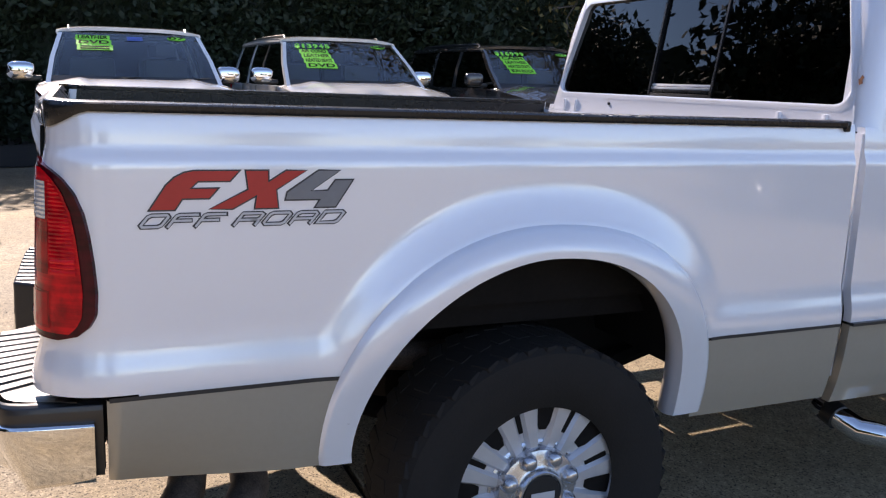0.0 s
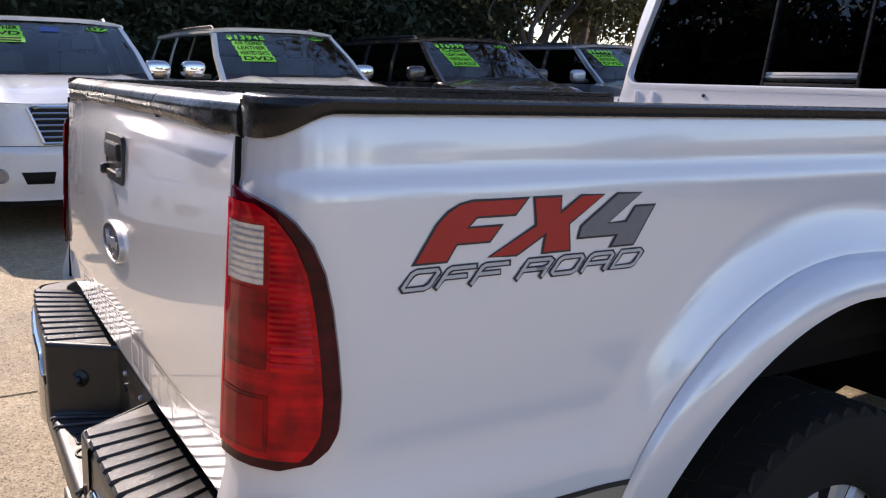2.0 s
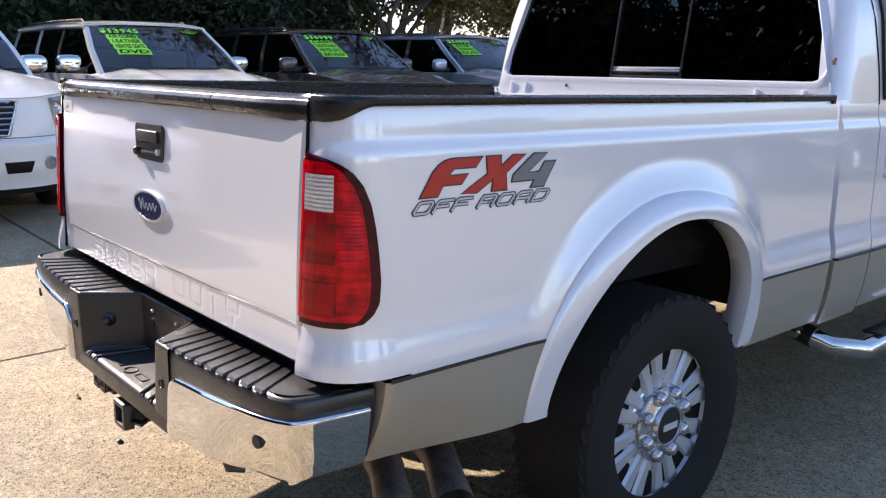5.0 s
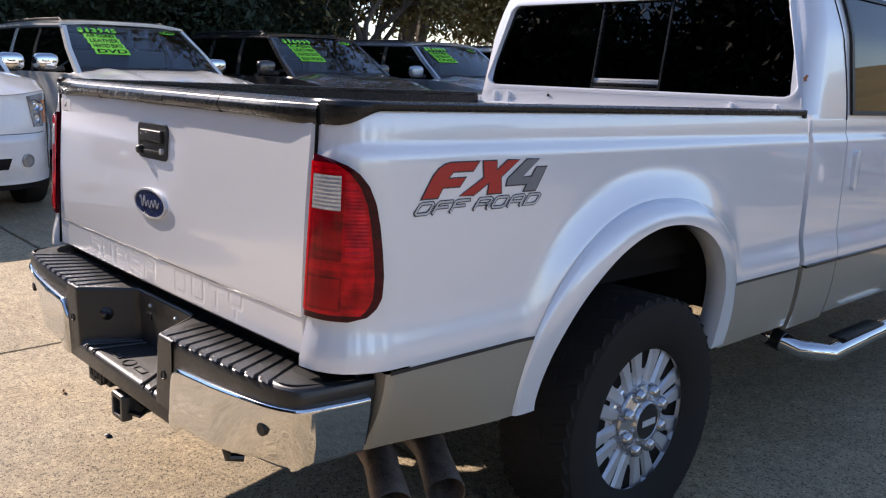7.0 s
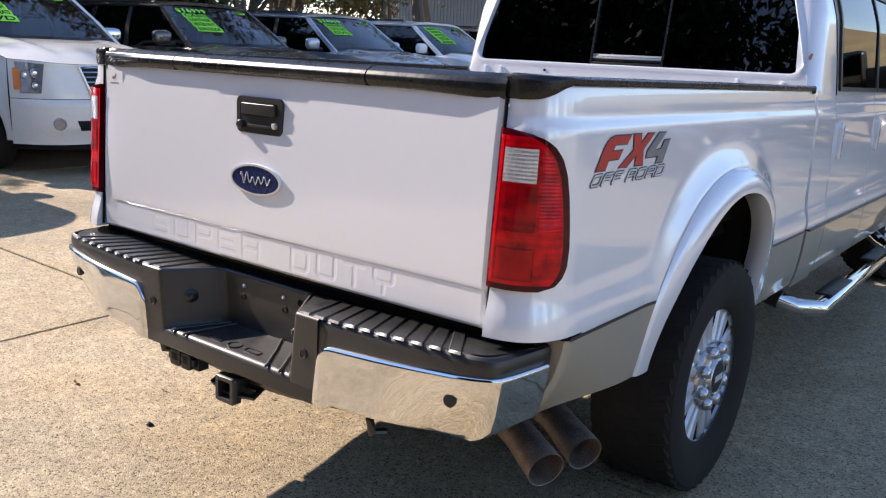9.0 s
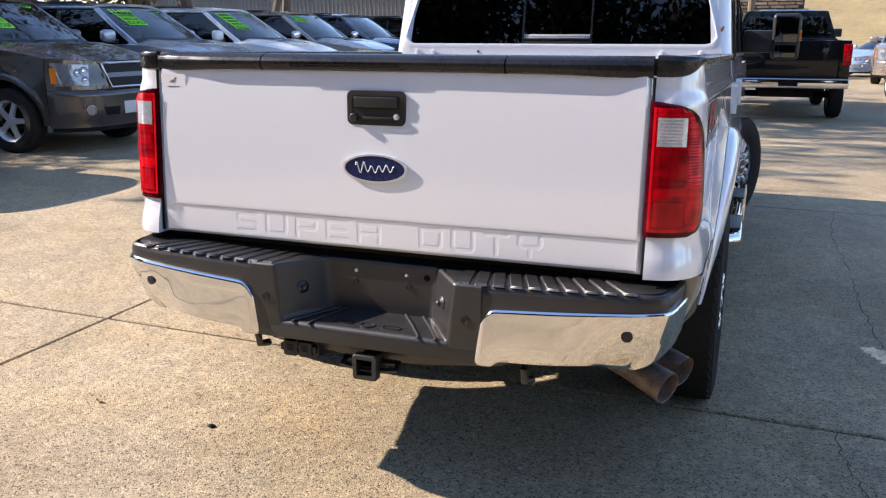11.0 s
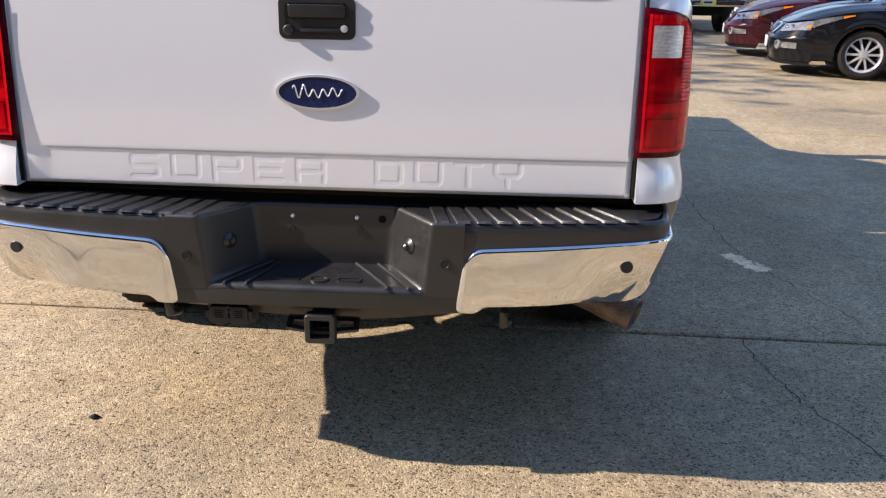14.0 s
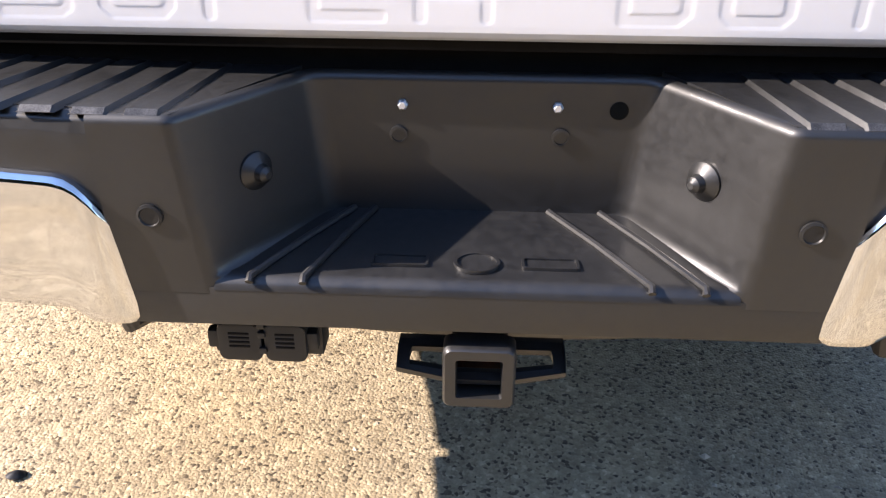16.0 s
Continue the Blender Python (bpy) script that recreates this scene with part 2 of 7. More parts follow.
def stroke_letter(ch, w, h, width, rise, slope=0.0, shear=0.0):
    """One letter of flat strokes with sloping sides, centred in the xy plane."""
    bm = bmesh.new()
    for path in STROKES[ch]:
        pts = [Vector(((a - 0.5) * (w - width) + shear * (b - 0.5) * h, (b - 0.5) * (h - width))) for a, b in path]
        closed = (pts[0] - pts[-1]).length < 1e-6
        ext = [(pts[0] - pts[1]).normalized() * width / 2, (pts[-1] - pts[-2]).normalized() * width / 2]
        if not closed:
            pts[0], pts[-1] = pts[0] + ext[0], pts[-1] + ext[1]
        rows = []
        for i, p in enumerate(pts):
            d0 = (p - pts[i - 1]).normalized() if i else (pts[1] - p).normalized()
            d1 = (pts[i + 1] - p).normalized() if i < len(pts) - 1 else d0
            n0, n1 = Vector((-d0.y, d0.x)), Vector((-d1.y, d1.x))
            m = (n0 + n1).normalized()
            m = m / max(0.5, m.dot(n0))
            rows.append([bm.verts.new((p.x + m.x * o, p.y + m.y * o, z)) for o, z in ((-width / 2 - slope, 0), (-width / 2, rise), (width / 2, rise), (width / 2 + slope, 0))])
        for a, b in zip(rows, rows[1:]):
            for k in range(3):
                bm.faces.new((a[k], a[k + 1], b[k + 1], b[k]))
        bm.faces.new(rows[0])
        bm.faces.new(rows[-1][::-1])
    return bm

# ---- the pickup truck: its side section ----
SECTION = [(0.52, 0.950), (0.57, 0.965), (0.62, 0.977), (0.70, 0.988), (0.80, 0.994), (0.835, 0.995), (0.865, 0.991), (0.905, 0.981), (0.94, 0.977), (1.05, 0.976), (1.20, 0.973),
           (1.30, 0.972), (1.319, 0.9705), (1.340, 0.960), (1.375, 0.958), (1.41, 0.953), (1.43, 0.947)]
AY, AZ = 1.19, 0.60


def side_x(z):
    return sum(curve_at(SECTION, z + d) for d in (-0.007, -0.0035, 0, 0.0035, 0.007)) / 5


def arch_rho(y, z, front, rear, top, nf, nr):
    """1 on the arch's edge, less inside."""
    u, w = (y - AY) / (front if y > AY else rear), max(0, z - AZ) / top
    n = nf if y > AY else nr
    return (abs(u) ** n + w ** n) ** (1 / n)


def arch_point(a, front, rear, top, nf, nr):
    """A point of the arch's edge; a from 0 (rear foot) to 1 (front foot); beyond the centre line it runs straight down."""
    t = -0.05 + 1.10 * a
    if t <= 0:
        return AY - rear - 0.25 * t * 0.3, AZ + 0.5 * t
    if t >= 1:
        return AY + front, AZ - 0.5 * (t - 1)
    c, s = math.cos(math.pi * t), math.sin(math.pi * t)
    n, r = (nr, rear) if c > 0 else (nf, front)
    return AY - math.copysign(abs(c) ** (2 / n), c) * r, AZ + abs(s) ** (2 / n) * top


OUTER = (0.58, 0.585, 0.56, 2.45, 2.0)
INNER = (0.475, 0.505, 0.482, 2.3, 1.87)


SWELL = [(0.60, 0.0), (0.72, 0.010), (0.80, 0.022), (0.90, 0.034), (1.00, 0.038), (1.10, 0.036), (1.18, 0.033), (1.32, 0.022)]
LIP = [(0.53, 0.972), (0.60, 0.984), (0.70, 1.004), (0.82, 1.029), (0.95, 1.048), (1.08, 1.057)]


def lip_x(z):
    """How far out the edge of the wheel opening stands at height z."""
    return sum(curve_at(LIP, z + d) for d in (-0.03, -0.01, 0.01, 0.03)) / 4


def tuck(y, z):
    """The lower panel turns in under the rear corner."""
    return 0.080 * ease((0.60 - y) / 0.50) * max(0, (0.80 - z) / 0.24) ** 1.7


def skin_x(y, z):
    """The outer skin of the right-hand side behind the rounded corner, its shoulder running up round the wheel."""
    x = side_x(z)
    swell = curve_at(SWELL, z) * min(1, max(0, (1.19 - arch_rho(y, z, *OUTER)) / 0.19)) ** 1.6
    rise = max(0, x - 0.973)
    if z < 0.62 or swell <= 0:
        return x - tuck(y, z)
    e = 0.014 * min(1, swell / 0.014)
    both = 0.5 * (rise + swell + math.sqrt((rise - swell) ** 2 + e * e) - 0.3 * e)
    return x - rise + both - tuck(y, z)


# the plan of the rear corner: arc length, x offset from the side, y
CORNER = [(0.838, 0.020), (0.86, 0.021), (0.885, 0.025), (0.908, 0.034), (0.930, 0.050), (0.947, 0.072), (0.959, 0.099), (0.967, 0.130), (0.970, 0.165), (0.970, 0.20)]


def corner_at(u, z, out=0.0):
    """u from 0 (edge of the tailgate) to 1 (side, 0.2 m ahead)."""
    k = u * (len(CORNER) - 1)
    i = min(int(k), len(CORNER) - 2)
    a, b = Vector(CORNER[i]), Vector(CORNER[i + 1])
    p, d = a.lerp(b, k - i), (b - a).normalized()
    n = Vector((d.y, -d.x))
    if i + 2 < len(CORNER):
        d2 = (Vector(CORNER[i + 2]) - b).normalized()
        n = n.lerp(Vector((d2.y, -d2.x)), k - i).normalized()
    dx = (side_x(z) - 0.970) + out
    w = 0.35 + 0.65 * n.x if dx < 0 else 1.0
    q = p + n * dx * w
    return Vector((q.x, q.y + 0.042 * (z - 1.05) * (1 - u) ** 1.5, z))


def body_side(y0, y1, z0, z1, ny, nz, mat, name, parent, arch=False, lip=True, flip=1):
    """A pressed side panel with turned-in edges; flip = -1 for the left-hand side."""
    keep = (lambda c: arch_rho(c.y, c.z, *OUTER) > 0.93 and not (c.z < AZ and abs(c.y - AY) < 0.56)) if arch else None
    bm = grid(ny, nz, lambda u, v: (skin_x(y0 + (y1 - y0) * u, z0 + (z1 - z0) * v) if arch else side_x(z0 + (z1 - z0) * v), y0 + (y1 - y0) * u, z0 + (z1 - z0) * v), keep=keep)
    if lip:
        edges = [e for e in bm.edges if e.is_boundary and (all(abs(v.co.y - y0) < 1e-4 for v in e.verts) or all(abs(v.co.y - y1) < 1e-4 for v in e.verts))]
        out = bmesh.ops.extrude_edge_only(bm, edges=edges)
        for v in out["geom"]:
            if isinstance(v, bmesh.types.BMVert):
                v.co.x -= 0.03
    if flip < 0:
        bmesh.ops.scale(bm, vec=(-1, 1, 1), verts=bm.verts)
        bmesh.ops.reverse_faces(bm, faces=bm.faces)
    return part(name, bm, mat, parent, angle=50)


truck = thing("pickup_truck", "pearl white crew-cab pickup truck with tan lower panels standing on concrete", "pickup truck", loc=(0, -0.013, 0), rot=(-1.0, 0, 0))
LINE = 0.806
for flip in (1, -1):
    body_side(0.20, 2.275, LINE + 0.004, 1.428, 105, 60, WHITE, "bed_side", truck, arch=True, flip=flip)
    body_side(0.165, 0.72, 0.575, LINE - 0.004, 30, 20, TAN, "lower_bed_panel", truck, arch=True, flip=flip)
    body_side(1.66, 2.275, 0.555, LINE - 0.004, 32, 20, TAN, "lower_bed_panel", truck, arch=True, flip=flip)
    # dark line between the two paints
    for ya, yb in ((0.14, 0.645), (1.76, 2.275)):
        bm = grid(30, 2, lambda u, v: (skin_x(ya + (yb - ya) * u, LINE) + 0.001, ya + (yb - ya) * u, LINE - 0.005 + 0.010 * v))
        if flip < 0:
            bmesh.ops.scale(bm, vec=(-1, 1, 1), verts=bm.verts)
            bmesh.ops.reverse_faces(bm, faces=bm.faces)
        part("paint_line", bm, STRIPE, truck)
    # rounded rear corner post
    bm = grid(28, 60, lambda u, v: corner_at(u, 0.815 + (1.42 - 0.815) * v))
    edges = [e for e in bm.edges if e.is_boundary and all(abs(v.co.x - corner_at(0, v.co.z).x) < 1e-4 for v in e.verts)]
    for v in [v for v in bmesh.ops.extrude_edge_only(bm, edges=edges)["geom"] if isinstance(v, bmesh.types.BMVert)]:
        v.co.y += 0.06
    if flip < 0:
        bmesh.ops.scale(bm, vec=(-1, 1, 1), verts=bm.verts)
        bmesh.ops.reverse_faces(bm, faces=bm.faces)
    part("corner_post", bm, WHITE, truck, angle=50)
    # hidden block, added to keep sun from leaking under the post
    part("leak_block", box(flip * 0.890 - 0.040, flip * 0.890 + 0.040, 0.085, 0.32, 0.700, 0.830), UNDER, truck)
    # tan end of the lower panel behind the bumper's wing
    bm = grid(8, 12, lambda u, v: (skin_x(0.165, 0.575 + (LINE - 0.579) * v) - 0.012 * (1 - u) ** 2, 0.135 + 0.03 * u, 0.575 + (LINE - 0.579) * v))
    edges = [e for e in bm.edges if e.is_boundary and all(abs(v.co.y - 0.135) < 1e-4 for v in e.verts)]
    for v in [v for v in bmesh.ops.extrude_edge_only(bm, edges=edges)["geom"] if isinstance(v, bmesh.types.BMVert)]:
        v.co.x -= 0.10
    if flip < 0:
        bmesh.ops.scale(bm, vec=(-1, 1, 1), verts=bm.verts)
        bmesh.ops.reverse_faces(bm, faces=bm.faces)
    part("panel_end", bm, TAN, truck)

    # wheel arch flare: a rolled lip swept along the arch
    def flare(u, v):
        yo, zo = arch_point(u, *OUTER)
        yi, zi = arch_point(u, *INNER)
        if v <= 0.72:
            k = v / 0.72
            y, z = yo + (yi - yo) * k, zo + (zi - zo) * k
            base = skin_x(yo, zo)
            x = base + 0.001 + 0.007 * ease(k * 8.0) + (lip_x(zi) - base - 0.008) * (1 - (1 - k) ** 2.6)
            return (x, y, z)
        k = (v - 0.72) / 0.28
        return (lip_x(zi) - 0.002 * ease(k * 4) - 0.075 * k, yi + (AY - yi) * 0.02 * math.sin(k * 3.14), zi - 0.004 * math.sin(k * 3.14))
    bm = grid(70, 26, flare)
    bmesh.ops.recalc_face_normals(bm, faces=bm.faces)
    if bm.faces[len(bm.faces) // 2].normal.x < 0:
        bmesh.ops.reverse_faces(bm, faces=bm.faces)
    if flip < 0:
        bmesh.ops.scale(bm, vec=(-1, 1, 1), verts=bm.verts)
        bmesh.ops.reverse_faces(bm, faces=bm.faces)
    part("wheel_arch_flare", bm, WHITE, truck, angle=60)
    # dark liner inside the arch
    bm = grid(40, 8, lambda u, v: (flip * (1.0 - 0.5 * v), *arch_point(0.1 + 0.8 * u, 0.50, 0.53, 0.51, 2.3, 1.9)))
    part("wheel_well_liner", thicken(bm, 0.01), UNDER, truck)

    part("wheel_house_top", box(flip * 0.8845 - 0.0025, flip * 0.8845 + 0.0025, 0.58, 1.82, 0.925, 1.135), UNDER, truck)
    part("wheel_house", box(flip * 0.53 - 0.01, flip * 0.53 + 0.01, 0.45, 1.95, 0.64, 0.93, 0.004), UNDER, truck, "dark inner wall of the wheel well")

# bed rail caps, deeper round the rear corner
CAP = [(0.003, None), (0.006, 0.25), (0.007, 0.8), (0.001, 1.0), (-0.012, 1.06), (-0.05, 1.08), (-0.085, 1.06), (-0.095, 0.95), (-0.095, 0.3)]


def cap_low(y):
    return 1.417 - 0.036 * ease((0.125 - y) / 0.090)


for flip in (1, -1):
    def rail(u, v):
        k = v * (len(CAP) - 1)
        i = min(int(k), len(CAP) - 2)
        o = CAP[i][0] + (CAP[i + 1][0] - CAP[i][0]) * (k - i)
        h0, h1 = CAP[i][1] or 0, CAP[i + 1][1]
        h = h0 + (h1 - h0) * (k - i)
        if u < 0.25:
            c = corner_at(u / 0.25, 1.37, o)
        else:
            c = Vector((side_x(1.375) + o, 0.20 + (2.235 - 0.20) * (u - 0.25) / 0.75, 0))
        low = cap_low(c.y)
        if u < 0.25 and o < -0.02:
            c = Vector((max(c.x, 0.838), c.y, 0))
        return (c.x * flip, c.y, low + (1.436 - low) * h)
    bm = grid(72, 33, rail)
    if flip < 0:
        bmesh.ops.reverse_faces(bm, faces=bm.faces)
    part("bed_rail_cap", bm, RAILP, truck, "black plastic bed rail cap", angle=50)
    part("rail_end", box(0.872 * flip if flip > 0 else -0.965, 0.965 if flip > 0 else -0.872, 2.225, 2.245, 1.405, 1.438, 0.006), RAILP, truck)

# bed floor, inner walls and bulkhead
liner = part("bed_liner", box(-0.84, 0.84, 0.06, 2.22, 0.93, 0.95), RAILP, truck, "black ribbed bed liner")
for s in (1, -1):
    part("liner_wall", box(s * 0.86 - 0.02, s * 0.86 + 0.02, 0.06, 2.22, 0.95, 1.42), RAILP, liner)
    part("wheel_box", box(min(s * 0.60, s * 0.84), max(s * 0.60, s * 0.84), 0.75, 1.65, 0.95, 1.15, 0.03), RAILP, liner)
for i in range(11):
    part("liner_rib", box(-0.55 + 0.11 * i - 0.03, -0.55 + 0.11 * i + 0.03, 0.08, 2.20, 0.95, 0.962), RAILP, liner)
part("bulkhead", box(-0.95, 0.95, 2.22, 2.26, 0.9, 1.395, 0.008), WHITE, truck)

# ---- tailgate ----


def rounded(w, h, r, n=5):
    pts = []
    for cx, cy, a0 in ((w / 2 - r, h / 2 - r, 0), (-w / 2 + r, h / 2 - r, 90), (-w / 2 + r, -h / 2 + r, 180), (w / 2 - r, -h / 2 + r, 270)):
        pts += [(cx + r * math.cos(radians(a0 + 90 * k / n)), cy + r * math.sin(radians(a0 + 90 * k / n))) for k in range(n + 1)]
    return pts


def ring(outer, inner, f, depth, bm=None):
    """A frame between two outlines of as many points."""
    own = bmesh.new()
    n = len(outer)
    loops = [[own.verts.new(f(a, b, h)) for a, b in loop] for loop, h in ((outer, 0), (outer, depth * 0.7), ([(a * 0.97 + c * 0.03, b * 0.97 + d * 0.03) for (a, b), (c, d) in zip(outer, inner)], depth), (inner, depth), (inner, 0))]
    for p, q in zip(loops, loops[1:]):
        for i in range(n):
            own.faces.new((p[i], p[(i + 1) % n], q[(i + 1) % n], q[i]))
    bmesh.ops.recalc_face_normals(own, faces=own.faces)
    return merge(bm, own)




def gate_y(x, z):
    y = 0.020 - 0.006 * (1 - (x / 0.85) ** 2) - 0.009 * (1 - ((z - 1.1) / 0.3) ** 2)
    crease = 0.925
    y += 0.0035 * ease((crease - z) / 0.007) * ease((x + 0.79) / 0.04)
    y += 0.042 * (z - 1.05)
    edge = max(0, 1 - min(0.829 - abs(x), z - 0.820, 1.395 - z) / 0.014)
    return y + 0.012 * edge ** 2


LETTERS = []
for word, x, w in (("SUPER", -0.258, 0.570), ("DUTY", 0.341, 0.425)):
    n = len(word)
    for i, ch in enumerate(word):
        cx = x - w / 2 + w / n * (i + 0.5)
        for path in STROKES[ch]:
            pts = [(cx + (a - 0.5) * (w / n * 0.74 - 0.013), 0.876 + (b - 0.5) * 0.057) for a, b in path]
            LETTERS += list(zip(pts, pts[1:]))
XS = sorted({round(-0.829 + 1.658 * i / 100, 5) for i in range(101)} | {round(-0.545 + 0.0023 * i, 5) for i in range(481)})
ZS = sorted({round(0.820 + 0.575 * i / 50, 5) for i in range(51)} | {round(0.838 + 0.0019 * i, 5) for i in range(41)} | {0.823, 0.826, 0.9165, 0.9185, 0.922, 0.9255})
GX, GZ = np.meshgrid(np.array(XS), np.array(ZS), indexing="ij")
near = np.full(GX.shape, 1.0)
for (ax, az), (bx, bz) in LETTERS:
    dx, dz = bx - ax, bz - az
    t = np.clip(((GX - ax) * dx + (GZ - az) * dz) / (dx * dx + dz * dz), 0, 1)
    near = np.minimum(near, np.hypot(GX - ax - t * dx, GZ - az - t * dz))
SUNK = np.clip((0.0082 - near) / 0.0036, 0, 1)
SUNK = 0.0006 * SUNK * SUNK * (3 - 2 * SUNK)


def gate_point(u, v):
    i, j = round(u * (len(XS) - 1)), round(v * (len(ZS) - 1))
    return (XS[i], gate_y(XS[i], ZS[j]) + float(SUNK[i, j]), ZS[j])


gate = part("tailgate", thicken(grid(len(XS), len(ZS), gate_point), 0.05), WHITE, truck, "white tailgate with pressed lettering", angle=25)

# black cap along the top of the gate, in three lengths
for x0, x1 in ((-0.829, -0.412), (-0.407, 0.407), (0.412, 0.829)):
    def gate_cap(u, v, x0=x0, x1=x1):
        x = x0 + (x1 - x0) * u
        end = ease((abs(x) - 0.55) / 0.2)
        low = 1.383 - 0.004 * end + 0.003 * math.cos(x * 3)
        gy = gate_y(min(0.80, abs(x)), 1.36) + 0.010 * ease((abs(x) - 0.74) / 0.08)
        o = 0.009 * (1 - ease((abs(x) - 0.60) / 0.16))
        prof = [(gy + 0.006, low), (gy - 0.003, low + 0.001), (gy - 0.007 - 0.4 * o, low + 0.005), (gy - 0.009 - o, low + 0.016), (gy - 0.009 - o, 1.412), (gy - 0.004 - 0.7 * o, 1.424), (gy + 0.008, 1.4315 + 0.2 * o), (0.052, 1.437), (0.078, 1.40)]
        k = v * (len(prof) - 1)
        i = min(int(k), len(prof) - 2)
        a, b = prof[i], prof[i + 1]
        return (x, a[0] + (b[0] - a[0]) * (k - i), a[1] + (b[1] - a[1]) * (k - i))
    bm = grid(24, 33, gate_cap)
    bmesh.ops.reverse_faces(bm, faces=bm.faces)
    for end in (x0, x1):
        edge = [e for e in bm.edges if e.is_boundary and all(abs(v.co.x - end) < 1e-4 for v in e.verts)]
        ends = [v for v in {w for e in edge for w in e.verts} if sum(1 for q in v.link_edges if q in edge) == 1]
        bmesh.ops.edgeloop_fill(bm, edges=edge + [bm.edges.new(ends)])
    part("tailgate_cap", bm, RAILP, gate, "black plastic tailgate cap", angle=50)
for x, half, front in ((-0.834, 0.0065, 0.0365), (-0.4095, 0.004, gate_y(0.41, 1.36) - 0.010), (0.4095, 0.004, gate_y(0.41, 1.36) - 0.010), (0.834, 0.0065, 0.0365)):
    part("cap_joint", box(x - half, x + half, front, 0.074, 1.384, 1.424 if abs(x) < 0.5 else 1.430), INK, gate, "dark joint in the cap")
part("cap_slot", ring(rounded(0.38, 0.016, 0.004), rounded(0.374, 0.010, 0.003), lambda a, b, h: (-0.11 + a, gate_y(0, 1.36) - 0.0175 - h, 1.404 + b), 0.0022), RAILP, gate, "thin raised frame round a slot")

# latch handle
GY = gate_y(0, 1.25)
handle = part("tailgate_handle", ring(rounded(0.198, 0.106, 0.018), rounded(0.165, 0.074, 0.012), lambda a, b, h: (-0.003 + a, GY + 0.004 - h, 1.273 + b), 0.0085), BLACK, gate, "black tailgate latch handle")
part("recess", box(-0.086, 0.080, GY - 0.003, GY + 0.004, 1.236, 1.311), BLACK, handle)
part("paddle", box(-0.078, 0.072, GY - 0.012, GY - 0.002, 1.272, 1.309, 0.008, 3), BLACK, handle)
part("bezel_sill", box(-0.045, 0.060, GY - 0.014, GY - 0.002, 1.238, 1.247, 0.003), BLACK, handle)
part("rear_camera", lathe([(0.013, 0), (0.013, 0.016), (0.009, 0.021), (0.0, 0.022)], 20, m=pose(-0.076, GY, 1.244, 90)), BLACK, handle)
part("key_lock", lathe([(0.009, 0), (0.009, 0.012), (0.006, 0.013), (0.0, 0.0125)], 18, m=pose(0.068, GY, 1.248, 90)), ALLOY, handle)

# oval badge with a plain script-like bar
def oval(w, h, n=40):
    return [(w / 2 * math.cos(2 * math.pi * k / n), h / 2 * math.sin(2 * math.pi * k / n)) for k in range(n)]


GB = gate_y(0, 1.086)
badge = part("badge", prism(oval(0.206, 0.082), lambda a, b, h: (a - 0.004, GB - h, 1.086 + b), 0.007), BLUE_OVAL, gate, "dark blue oval badge with chrome rim")
part("badge_rim", ring(oval(0.221, 0.092), oval(0.205, 0.080), lambda a, b, h: (a - 0.004, GB + 0.002 - h, 1.086 + b), 0.011), ALLOY, badge, "chrome rim")
wave = [(-0.066 + 0.132 * k / 90, (0.017 if k < 26 else 0.010) * math.sin(k * 0.36 + 0.6) + 0.003 * math.sin(k * 0.11)) for k in range(91)]
part("badge_wave", tube([(a - 0.004, GB - 0.0075, 1.086 + b) for a, b in wave], 0.0020, 6), ALLOY, badge, "plain raised chrome wave")

# small dealer sticker with a plain bird shape
stick = part("sticker", prism(rounded(0.098, 0.050, 0.004), lambda a, b, h: (-0.765 + a, gate_y(-0.765 + a, 1.340) - 0.0008 - h, 1.340 + b), 0.0008), STICKER, gate, "small pale dealer sticker")
bm = prism([(x * 0.95, y * 0.95) for x, y in ((-0.018, -0.004), (-0.006, 0.004), (0.002, 0.005), (0.006, 0.012), (0.011, 0.013), (0.016, 0.010), (0.010, 0.009), (0.009, 0.000), (0.004, -0.006), (-0.008, -0.006))],
           lambda a, b, h: (-0.765 + a, gate_y(-0.765, 1.340) - 0.0018 - h, 1.342 + b), 0.0006)
box(-0.79, -0.74, gate_y(-0.765, 1.34) - 0.0024, gate_y(-0.765, 1.34) - 0.0018, 1.321, 1.325, bm=bm)
part("sticker_print", bm, DECAL_GREY, stick)

